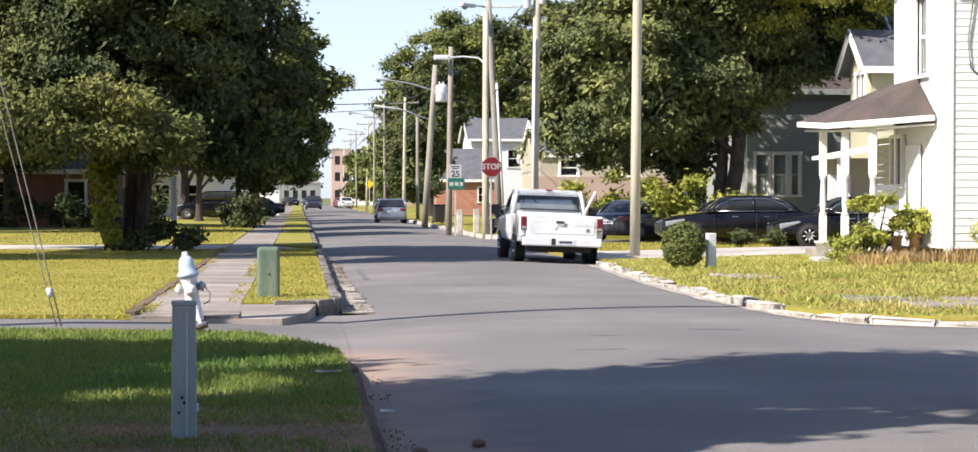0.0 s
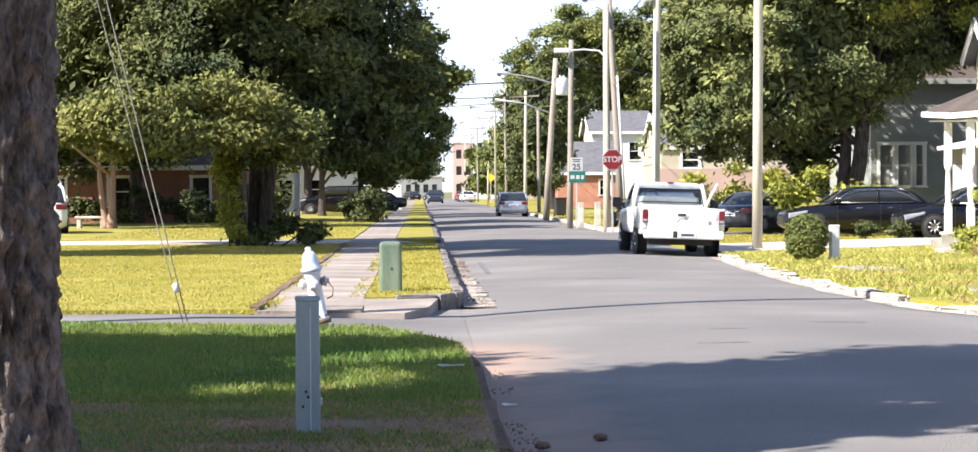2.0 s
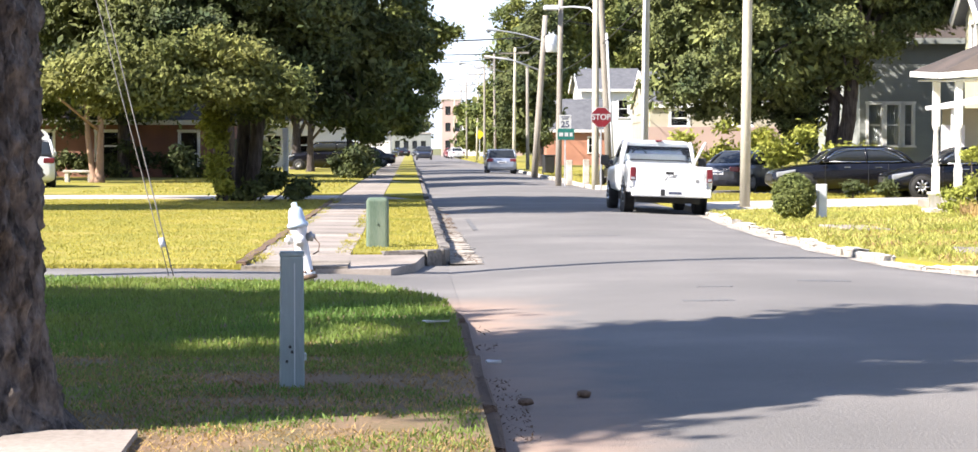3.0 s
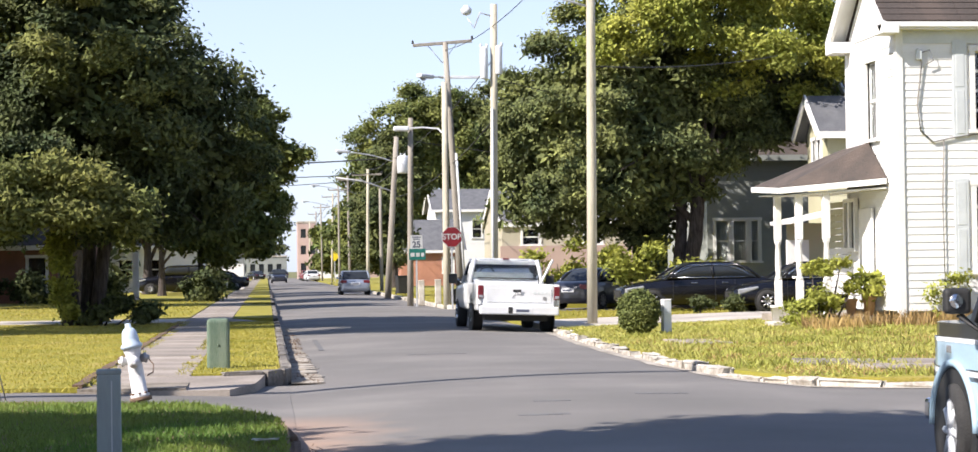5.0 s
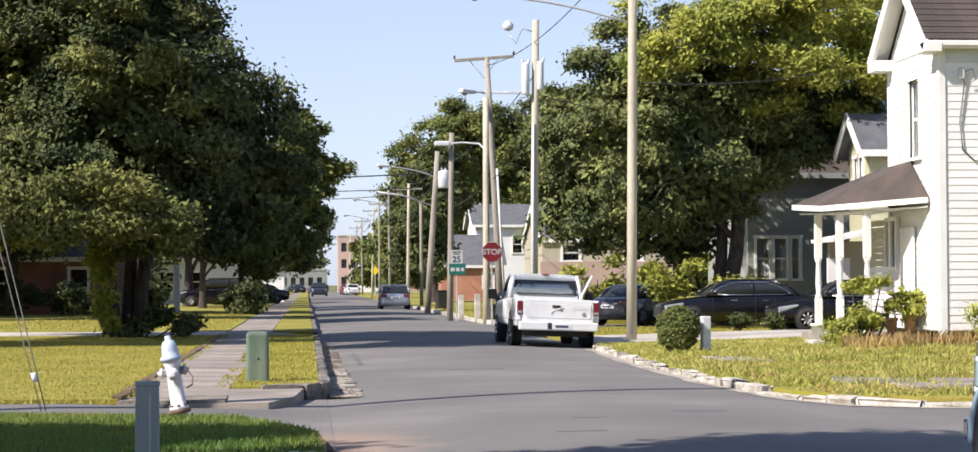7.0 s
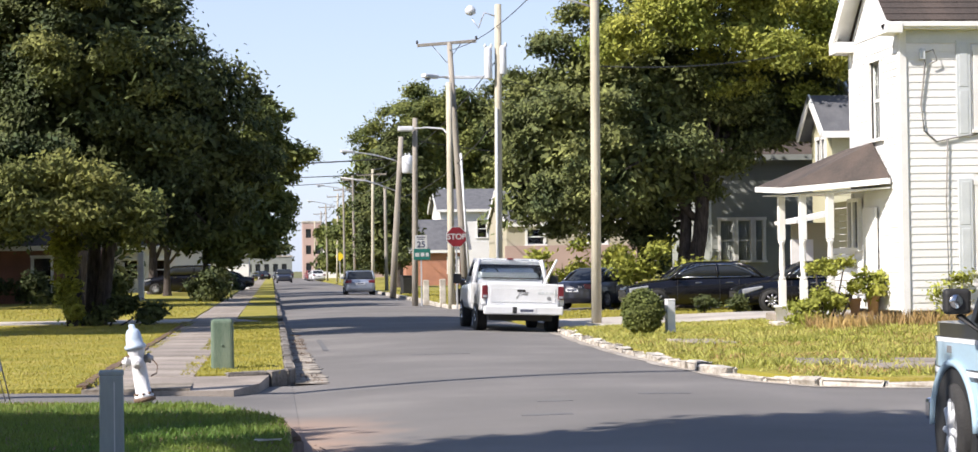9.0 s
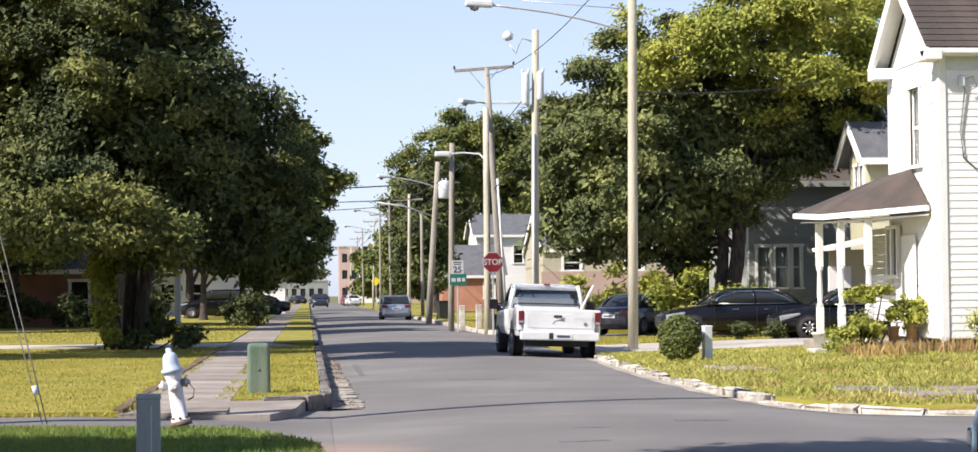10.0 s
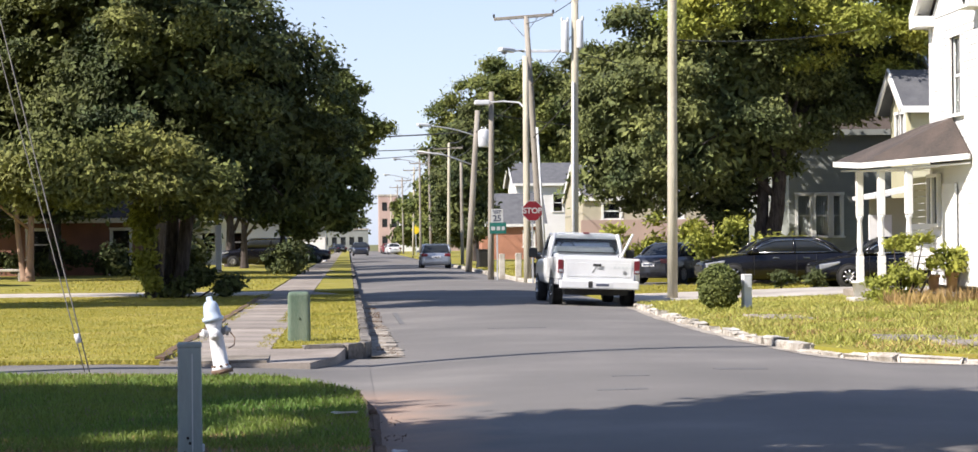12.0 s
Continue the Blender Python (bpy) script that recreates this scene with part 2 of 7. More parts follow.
SIGNWHITE = mat("sign_white", (0.52, 0.53, 0.53), (0.42, 0.43, 0.43), 3, 0.5)
SIGNGREEN = mat("sign_green", (0.012, 0.14, 0.115), (0.01, 0.11, 0.09), 3, 0.5)
SIGNYELLOW = mat("sign_yellow", (0.80, 0.60, 0.02), (0.7, 0.52, 0.02), 3, 0.5)
TERRACOTTA = mat("terracotta", (0.50, 0.31, 0.20), (0.40, 0.23, 0.15), 5, 0.85)
LITTER = mat("white_paper", (0.75, 0.75, 0.73), (0.62, 0.62, 0.6), 14, 0.8)


# ---- builders ----
def part(name, bm, material, parent=None, label=""):
    me = bpy.data.meshes.new(name)
    bm.to_mesh(me)
    bm.free()
    me.materials.append(material)
    ob = new(name, me)
    if parent:
        ob.parent = parent
    return tagged(ob, label)


def share(name, me, parent, loc, rot=(0, 0, 0), scale=(1, 1, 1)):
    ob = new(name, me)
    ob.parent, ob.location, ob.rotation_euler, ob.scale = parent, loc, rot, scale
    return ob


def thing(name, label, category, loc=(0, 0, 0), rz=0.0, group="", kind="", rx=0.0, ry=0.0):
    e = new(name)
    e.matrix_world = pose(*loc, rx, ry, rz)
    return tagged(e, label, category, group, kind)


def box(bm, x0, y0, z0, x1, y1, z1, bev=0.0, seg=1):
    v = bmesh.ops.create_cube(bm, size=1, matrix=Matrix.Translation(((x0 + x1) / 2, (y0 + y1) / 2, (z0 + z1) / 2)) @ Matrix.Diagonal((x1 - x0, y1 - y0, z1 - z0, 1)))["verts"]
    if bev:
        es = list({e for w in v for e in w.link_edges})
        bmesh.ops.bevel(bm, geom=es, offset=bev, segments=seg, affect="EDGES", profile=0.5)
    return bm


def nb():
    return bmesh.new()


def tube(bm, pts, radii, n=10, cap=True):
    pts = [Vector(p) for p in pts]
    if not hasattr(radii, "__len__"):
        radii = [radii] * len(pts)
    rings = []
    for i, p in enumerate(pts):
        d = (pts[min(i + 1, len(pts) - 1)] - pts[max(i - 1, 0)]).normalized()
        q = d.to_track_quat("Z", "Y")
        rings.append([bm.verts.new(p + q @ Vector((radii[i] * math.cos(k * math.tau / n), radii[i] * math.sin(k * math.tau / n), 0))) for k in range(n)])
    for a, b in zip(rings, rings[1:]):
        for k in range(n):
            f = bm.faces.new((a[k], a[(k + 1) % n], b[(k + 1) % n], b[k]))
            f.smooth = True
    if cap:
        bm.faces.new(rings[0][::-1])
        bm.faces.new(rings[-1])
    return bm


def lathe(bm, profile, n=20, at=(0, 0, 0), axis="Z"):
    """A turned body from (radius, height) pairs."""
    rings = []
    for r, h in profile:
        ring = []
        for k in range(n):
            a = k * math.tau / n
            v = (r * math.cos(a), r * math.sin(a), h)
            if axis == "Y":
                v = (v[0], v[2], v[1])
            elif axis == "X":
                v = (v[2], v[0], v[1])
            ring.append(bm.verts.new(Vector(v) + Vector(at)))
        rings.append(ring)
    for a, b in zip(rings, rings[1:]):
        for k in range(n):
            bm.faces.new((a[k], a[(k + 1) % n], b[(k + 1) % n], b[k])).smooth = True
    bm.faces.new(rings[0][::-1])
    bm.faces.new(rings[-1])
    bmesh.ops.recalc_face_normals(bm, faces=bm.faces)
    return bm


def prism(bm, outline, z0, z1):
    """A slab on an outline of (x, y); z1 may be a function of x and y."""
    lo = [bm.verts.new((x, y, z0)) for x, y in outline]
    hi = [bm.verts.new((x, y, z1(x, y) if callable(z1) else z1)) for x, y in outline]
    n = len(outline)
    bm.faces.new(hi)
    for k in range(n):
        bm.faces.new((lo[k], lo[(k + 1) % n], hi[(k + 1) % n], hi[k]))
    bmesh.ops.recalc_face_normals(bm, faces=bm.faces)
    return bm


def plate_xz(bm, outline, y0, y1):
    """A slab on an outline of (x, z) between two y."""
    a = [bm.verts.new((x, y0, z)) for x, z in outline]
    b = [bm.verts.new((x, y1, z)) for x, z in outline]
    n = len(outline)
    bm.faces.new(a)
    bm.faces.new(b[::-1])
    for k in range(n):
        bm.faces.new((a[k], b[k], b[(k + 1) % n], a[(k + 1) % n]))
    bmesh.ops.recalc_face_normals(bm, faces=bm.faces)
    return bm


def mesh_np(name, verts, faces, material, parent=None, smooth=False):
    """A mesh of equal polygons from arrays."""
    me = bpy.data.meshes.new(name)
    nv, nf, k = len(verts), len(faces), faces.shape[1]
    me.vertices.add(nv)
    me.vertices.foreach_set("co", verts.astype(np.float32).ravel())
    me.loops.add(nf * k)
    me.loops.foreach_set("vertex_index", faces.astype(np.int32).ravel())
    me.polygons.add(nf)
    me.polygons.foreach_set("loop_start", np.arange(0, nf * k, k, dtype=np.int32))
    me.update(calc_edges=True)
    me.materials.append(material)
    ob = new(name, me)
    if parent:
        ob.parent = parent
    return ob


rng = np.random.default_rng(7)


def leaves(name, clumps, per, spread, size, material, parent=None, out=None, flat=0.7):
    """Single leaves, each a folded blade of two triangles, scattered in sprays round clump centres."""
    c = np.repeat(np.asarray(clumps, float), per, axis=0)
    n = len(c)
    p = c + rng.normal(0, 1, (n, 3)) * np.array([spread, spread, spread * flat])
    nrm = rng.normal(0, 1, (n, 3)) + np.array([-0.2, -0.15, 0.8])
    if out is not None:
        o = p - np.asarray(out)
        nrm += 0.9 * o / (np.linalg.norm(o, axis=1, keepdims=True) + 1e-6)
    nrm /= np.linalg.norm(nrm, axis=1, keepdims=True)
    t = np.cross(nrm, rng.normal(0, 1, (n, 3)))
    t /= np.linalg.norm(t, axis=1, keepdims=True)
    b = np.cross(nrm, t)
    s = size * rng.uniform(0.6, 1.35, (n, 1))
    v = np.stack([p - t * s, p + b * s * 0.45 + nrm * s * 0.15, p + t * s, p - b * s * 0.45 + nrm * s * 0.15], 1)
    f = np.arange(n)[:, None] * 4
    faces = np.concatenate([f + [0, 1, 2], f + [0, 2, 3]], 0)
    return mesh_np(name, v.reshape(-1, 3), faces, material, parent)


def crown_clumps(blobs, n, inner=0.12, gaps=0.22):
    """Spray centres gathered in boughs on a union of ellipsoids (cx, cy, cz, rx, ry, rz), with gaps and an uneven outline."""
    B = np.array(blobs, float)
    w = (B[:, 3] + B[:, 4]) * B[:, 5]
    nb_ = max(10, n // 10)
    pick = rng.choice(len(B), nb_, p=w / w.sum())
    d = rng.normal(0, 1, (nb_, 3))
    d /= np.linalg.norm(d, axis=1, keepdims=True)
    C = B[pick]
    r = np.where(rng.uniform(0, 1, nb_) < inner, rng.uniform(0.4, 0.7, nb_), rng.uniform(0.7, 1.0, nb_))
    bough = C[:, :3] + d * C[:, 3:] * r[:, None]
    open_ = np.array([noise.noise(Vector(p) * 0.62) for p in bough])
    keep = open_ >= np.quantile(open_, gaps)
    bough, C = bough[keep], C[keep]
    nb_ = len(bough)
    size = 0.22 * (C[:, 3] * C[:, 4] * C[:, 5]) ** (1 / 3) * rng.uniform(0.6, 1.4, nb_)
    k = rng.integers(0, nb_, n)
    e = rng.normal(0, 1, (n, 3))
    e /= np.linalg.norm(e, axis=1, keepdims=True)
    e[:, 2] = np.abs(e[:, 2]) * 1.1 - 0.25
    return bough[k] + e * size[k][:, None] * rng.uniform(0.5, 1.05, (n, 1)) * np.array([1.05, 1.05, 0.95])


def crown_core(blobs, n, reach=0.66):
    """Places of the shaded inner leaves that fill the same ellipsoids."""
    B = np.array(blobs, float)
    w = B[:, 3] * B[:, 4] * B[:, 5]
    C = B[rng.choice(len(B), n, p=w / w.sum())]
    d = rng.normal(0, 1, (n, 3))
    d /= np.linalg.norm(d, axis=1, keepdims=True)
    return C[:, :3] + d * C[:, 3:] * (reach * rng.uniform(0.02, 1, n) ** (1 / 3))[:, None]


def tree(name, label, base, trunk_r, blobs, clumps, per, spread, size, leafmat, barkmat=None, stems=((0, 0),), fork=0.25, group="", limbs=9, core=0.14, flat=0.65, core_top=99):
    """Tapered trunk or stems with limbs that reach into the crown, and a crown of single leaves; blobs are relative to the base."""
    tr = thing(name, label, "tree", base, group=group)
    top = max(b[2] for b in blobs)
    bm = nb()
    for i, (dx, dy) in enumerate(stems):
        r = trunk_r * (1 if i == 0 else 0.8)
        z1 = top * fork
        pts = [(dx * 0.35, dy * 0.35, -0.15), (dx * 0.42, dy * 0.42, 0.12), (dx * 0.6, dy * 0.6, 0.5), (dx, dy, z1), (dx * 1.6, dy * 1.6, top)]
        tube(bm, pts, [r * 1.7, r * 1.3, r * 1.02, r * 0.85, r * 0.2], 14)
    part("trunk", bm, barkmat or BARK, tr)
    for i in range(limbs):
        bm = nb()
        b = blobs[i % len(blobs)]
        dx, dy = stems[i % len(stems)]
        z0 = top * (fork + 0.35 * rng.uniform(0, 1))
        a = rng.uniform(0, math.tau)
        e = Vector((b[0] + 0.6 * b[3] * math.cos(a), b[1] + 0.6 * b[4] * math.sin(a), b[2] + 0.35 * b[5] * rng.uniform(-1, 1)))
        s = Vector((dx * 1.2, dy * 1.2, z0))
        m = s.lerp(e, 0.5) + Vector((0, 0, 0.25))
        tube(bm, [s, m, e], [trunk_r * 0.42, trunk_r * 0.26, trunk_r * 0.08], 7)
        part("limb", bm, barkmat or BARK, tr)
    out = np.mean(np.array(blobs)[:, :3], 0)
    leaves("crown", crown_clumps(blobs, clumps), per, spread, size, leafmat, tr, out, flat)
    if core:
        leaves("inner_crown", crown_core([b for b in blobs if b[2] < core_top], int(clumps * per * core * 1.6 / 4)), 4, spread, size * 1.8, leafmat, tr, out)
    return tr

# ---- ground and street ----
def strip(name, x0, x1, ys, zf, material, nx=8, label="", kind="structure", category=""):
    """A sheet between two x, crowned across by zf(x, y)."""
    bm = nb()
    xs = [x0 + (x1 - x0) * i / nx for i in range(nx + 1)]
    g = [[bm.verts.new((x, y, zf(x, y))) for x in xs] for y in ys]
    for a, b in zip(g, g[1:]):
        for i in range(nx):
            bm.faces.new((a[i], a[i + 1], b[i + 1], b[i]))
    return tagged(part(name, bm, material), label, category, kind=kind)


def road_z(x, y):
    return 0.02 - 0.075 * min(1.2, abs((x - 3.7) / 3.1)) ** 2


GROUND = mat("far_ground", (0.10, 0.12, 0.03), (0.16, 0.14, 0.06), 0.05, 0.95, 0.4, 3)
bm = nb()
box(bm, -2500, -2500, -0.6, 2500, 2500, -0.16)
tagged(part("ground", bm, GROUND), "grassy ground under and beyond the street", "ground", kind="structure")

ys = [-30 + 5 * i for i in range(87)]
strip("road", 0.5, 6.9, ys, road_z, ASPHALT, 12, "worn grey asphalt street with a low crown", category="road")
bm = nb()
prism(bm, [(6.9, -30), (60, -30), (60, 24.5), (9, 25.6), (7.6, 26.3), (6.9, 27.6)], -0.15, -0.062)
tagged(part("side_road", bm, ASPHALT), "grey asphalt side street joining the street", "road", kind="structure")
bm = nb()
quads = [(-60, 0.06), (-8, 0.06), (-2.6, 0.055), (-1.2, 0.0), (0.52, -0.055)]
for (xa, za), (xb, zb) in zip(quads, quads[1:]):
    f = bm.faces.new([bm.verts.new(p) for p in ((xa, 17.5, za), (xb, 17.5, zb), (xb, 27.2, zb), (xa, 27.2, za))])
bmesh.ops.remove_doubles(bm, verts=bm.verts, dist=0.001)
tagged(part("alley_road", bm, ASPHALT), "narrow grey asphalt lane meeting the street", "road", kind="structure")
bm = nb()
prism(bm, [(6.9, 64), (70, 64), (70, 75.5), (8.5, 75.5), (6.9, 77)], -0.15, -0.062)
tagged(part("cross_road", bm, ASPHALT), "asphalt side street at the stop sign", "road", kind="structure")
# cracks sealed with tar
for k, (x0, y0, x1, y1) in enumerate(((0.9, 30.5, 6.0, 31.4), (1.0, 43.5, 5.8, 42.9), (1.3, 14.0, 3.4, 15.2), (0.9, 56.5, 6.4, 57.0), (1.4, 33.6, 5.2, 34.4), (2.4, 26.0, 6.0, 26.9), (2.2, 38.4, 5.9, 38.9))):
    bm = nb()
    n, prev = 60, None
    L_ = math.hypot(x1 - x0, y1 - y0)
    for i in range(n + 1):
        t = i / n
        wob = 0.16 * noise.noise(Vector((t * L_ * 0.5, k * 7.3, 0))) + 0.05 * noise.noise(Vector((t * L_ * 2.1, k * 3.1, 5)))
        x, y = x0 + (x1 - x0) * t + wob * (y1 - y0) / L_, y0 + (y1 - y0) * t - wob * (x1 - x0) / L_
        w = 0.005 + 0.005 * noise.noise(Vector((t * 9, k, 1)))
        ux, uy = (y1 - y0) / L_ * w, -(x1 - x0) / L_ * w
        row = (bm.verts.new((x - ux, y - uy, road_z(x, y) + 0.004)), bm.verts.new((x + ux, y + uy, road_z(x, y) + 0.004)))
        if prev:
            bm.faces.new((prev[0], prev[1], row[1], row[0]))
        prev = row
    tagged(part("asphalt_crack", bm, PATCH), "thin dark crack in the asphalt", "crack", "asphalt cracks", "structure")
# tar seams and dark patches
for x0, y0, x1, y1 in ((2.6, 34.6, 3.6, 34.75), (4.4, 22.9, 5.0, 23.1), (2.7, 19.9, 3.2, 20.05), (3.1, 21.9, 3.5, 22.0), (1.2, 38, 1.3, 44)):
    bm = nb()
    n = 14
    out = [(x0 + (x1 - x0) * i / n, y0 + rng.uniform(-0.03, 0.03)) for i in range(n + 1)] + [(x1 - (x1 - x0) * i / n, y1 + rng.uniform(-0.03, 0.03)) for i in range(n + 1)]
    prism(bm, out, -0.02, lambda x, y: road_z(x, y) + 0.004)
    tagged(part("asphalt_patch", bm, PATCH), "dark tar patch in the worn asphalt", "patch", "tar patches", "structure")


def right_z(x, y):
    return 0.06 + 0.14 * max(0, min(1, (x - 6.8) / 6.0)) * max(0, min(1, (y - 26) / 12))


def slab(name, outline, z1, material, label, category="lawn", z0=-0.15):
    bm = nb()
    prism(bm, outline, z0, z1)
    if callable(z1):
        bmesh.ops.triangulate(bm, faces=bm.faces)
    return tagged(part(name, bm, material), label, category, kind="structure")


NEAR = [(-60, -30), (0.40, -30), (0.42, 10), (0.42, 17.6), (0.36, 18.9), (0.05, 20.0), (-0.5, 20.9), (-1.3, 21.6), (-2.3, 22.0), (-60, 22.3)]
slab("lawn_near", NEAR, 0.115, DIRTLAWN, "thin patchy lawn with bare soil at the street corner")
slab("lawn_left", [(-60, 24.8), (-2.0, 24.8), (-2.0, 55.5), (-60, 57.5)], 0.10, LAWN, "sunlit mown lawn beside the pavement")
slab("lawn_left_far", [(-60, 61.5), (-2.0, 60.0), (-2.0, 400), (-60, 400)], 0.13, LAWN, "lawn of the houses along the street")
slab("driveway_left", [(-60, 57.5), (-2.0, 55.5), (-2.0, 60.0), (-60, 61.5)], 0.11, DRIVE, "pale concrete driveway across the lawn", "driveway")
slab("verge_left", [(-0.72, 26.95), (0.15, 26.95), (0.33, 27.15), (0.42, 27.6), (0.42, 55), (-0.72, 55)], 0.13, LAWN, "narrow grass verge between pavement and kerb", "verge")
for a, b in ((59.5, 84), (88, 104), (108, 150), (154, 400)):
    slab("verge_left", [(-0.72, a), (0.42, a), (0.42, b), (-0.72, b)], 0.12, LAWN, "narrow grass verge between pavement and kerb", "verge")
for a, b in ((55, 59.5), (84, 88), (104, 108), (150, 154)):
    slab("driveway_apron", [(-0.72, a), (0.5, a), (0.5, b), (-0.72, b)], lambda x, y: 0.10 if x < 0 else -0.03, CONCRETE, "concrete driveway apron over the verge", "driveway")
RIGHT = [(6.98, 47.2), (6.72, 42), (6.52, 38), (6.40, 33), (6.38, 29.8), (6.48, 27.2), (6.72, 25.9), (7.15, 25.1), (7.8, 24.6), (9.2, 24.2), (60, 21.5), (60, 48.5), (7.0, 48.5)]
bm = nb()
prism(bm, RIGHT, -0.15, 0.05)
tagged(part("lawn_right", bm, LAWN), "overgrown corner lot along the kerb", "lawn", kind="structure")
bm = nb()
gx = [6.95 + 0.55 * i for i in range(14)] + [16 + 3 * i for i in range(14)]
gy = [24.9 + 0.8 * i for i in range(29)]
grid = {}
for i, x in enumerate(gx):
    for j, y in enumerate(gy):
        grid[i, j] = bm.verts.new((x, y, right_z(x, y) + (0.0 if y > 26 and x > 7.4 else -0.03)))
for i in range(len(gx) - 1):
    for j in range(len(gy) - 1):
        if not (gx[i] < 7.6 and gy[j] < 26.2):
            bm.faces.new((grid[i, j], grid[i + 1, j], grid[i + 1, j + 1], grid[i, j + 1]))
tagged(part("lawn_right_rise", bm, LAWN), "yellow-green overgrown lawn rising to the white house", "lawn", kind="structure")
slab("driveway_right", [(6.95, 47.4), (9.0, 47.4), (12.8, 47.4), (60, 47.4), (60, 53.5), (12.8, 53.5), (9.0, 53.5), (6.95, 53.5)], lambda x, y: 0.07 + 0.145 * min(1, (x - 6.95) / 5.85), DRIVE, "pale concrete driveway behind the parked pickup", "driveway")
slab("lawn_right_mid", [(7.0, 53.5), (60, 53.5), (60, 64), (7.0, 64)], 0.08, LAWN, "shaded lawn under the parked cars")
slab("lawn_right_far", [(8.6, 75.5), (70, 75.5), (70, 400), (7.0, 400), (7.0, 78)], 0.10, LAWN, "lawn of the houses along the street")

# pavement slabs, each with its joint
walk_base = slab("pavement_left", [(-2.0, 24.75), (-0.72, 24.75), (-0.72, 400), (-2.0, 400)], 0.08, GUTTER, "cracked pale concrete pavement", "pavement")
bm = nb()
box(bm, -0.62, -0.78, 0, 0.62, 0.78, 0.035, 0.012)
slab_me = bpy.data.meshes.new("paving_slab")
bm.to_mesh(slab_me)
bm.free()
slab_me.materials.append(CONCRETE)
for i in range(48):
    share("paving_slab", slab_me, walk_base, (-1.36 + rng.uniform(-0.01, 0.01), 27.8 + 1.59 * i, 0.075 + rng.uniform(-0.008, 0.008)), (rng.uniform(-0.006, 0.006), rng.uniform(-0.006, 0.006), 0))
slab("pavement_apron", [(-2.0, 24.72), (-0.2, 24.72), (0.1, 25.6), (0.22, 26.93), (-2.0, 26.93)], lambda x, y: 0.045 + 0.06 * (y - 24.7) / 2.2, CONCRETE, "sloped concrete corner ramp", "pavement")

# kerbs
kerb_left = thing("kerb_left", "weathered concrete kerb with a gritty gutter", "kerb", kind="structure")


def kerb_run(parent, pts, step, h0, h1, depth, mt, name="kerb_stone", rough=1.0):
    """Kerb stones along a line of (x, y), each a little out of true."""
    P = [Vector((x, y, 0)) for x, y in pts]
    for a, b in zip(P, P[1:]):
        n = max(1, round((b - a).length / step))
        d = (b - a) / n
        ang = math.atan2(d.y, d.x)
        for i in range(n):
            c = a + d * (i + 0.5)
            l = d.length * 0.5 - 0.012
            bm = nb()
            box(bm, -l, -depth / 2, h0, l, depth / 2, h1 + rough * rng.uniform(-0.025, 0.02), 0.025, 2)
            for v in bm.verts:
                v.co += Vector((rough * rng.uniform(-0.016, 0.016), rough * rng.uniform(-0.016, 0.016), rough * rng.uniform(-0.01, 0.01)))
            ob = part(name, bm, mt, parent)
            ob.location, ob.rotation_euler = c, (rough * rng.uniform(-0.03, 0.03), rough * rng.uniform(-0.01, 0.01), ang + rough * rng.uniform(-0.015, 0.015))


kerb_run(kerb_left, [(-0.35, 26.85), (0.2, 26.98), (0.42, 27.2), (0.50, 27.7), (0.50, 55)], 1.5, -0.15, 0.15, 0.14, KERBOLD)
kerb_run(kerb_left, [(0.50, 59.5), (0.50, 84)], 3, -0.15, 0.11, 0.14, KERBOLD)
kerb_run(kerb_left, [(0.50, 88), (0.50, 150)], 6, -0.15, 0.11, 0.14, KERBOLD)
bm = nb()
n = 60
prev = None
for i in range(n):
    y = 27.1 + i * 0.46
    w = 1.0 + 0.06 * noise.noise(Vector((i * 0.22, 2.7, 0))) + 0.02 * noise.noise(Vector((i * 0.9, 8.1, 0))) - 0.004 * i
    row = (bm.verts.new((0.56, y, -0.022)), bm.verts.new((w, y, road_z(w, y) + 0.006)))
    if prev:
        bm.faces.new((prev[0], prev[1], row[1], row[0]))
    prev = row
tagged(part("gutter", bm, GUTTER), "gritty pale concrete gutter with leaf litter", "gutter", kind="structure")
broken = thing("broken_gutter", "broken pale concrete pieces in the gutter", "gutter", kind="structure")
for i in range(26):
    y = 27.35 + i * 0.36 + rng.uniform(-0.05, 0.05)
    w = 0.40 + 0.06 * noise.noise(Vector((i * 0.5, 9.1, 0))) - 0.006 * i
    bm = nb()
    n = 7
    ring = [(0.5 * w * math.cos(k * math.tau / n) * rng.uniform(0.8, 1.15), 0.19 * math.sin(k * math.tau / n) * rng.uniform(0.8, 1.15)) for k in range(n)]
    prism(bm, ring, -0.06, 0.012)
    ob = part("gutter_piece", bm, PALEGUTTER, broken)
    ob.location, ob.rotation_euler = (0.82 + rng.uniform(-0.03, 0.03), y, road_z(0.82, y) + rng.uniform(0.0, 0.012)), (rng.uniform(-0.04, 0.04), rng.uniform(-0.05, 0.03), rng.uniform(-0.2, 0.2))
slab("soil_edge", [(-2.07 + 0.02 * math.sin(i * 1.7), 24.9 + i * 0.8) for i in range(38)] + [(-1.95 + 0.03 * math.sin(i * 2.3), 24.9 + (37 - i) * 0.8) for i in range(38)], 0.128, MULCH, "dark soil edge between lawn and pavement", "soil")
kerb_near = thing("kerb_near", "dark soil-covered kerb edge beside the near lawn", "kerb", kind="structure")
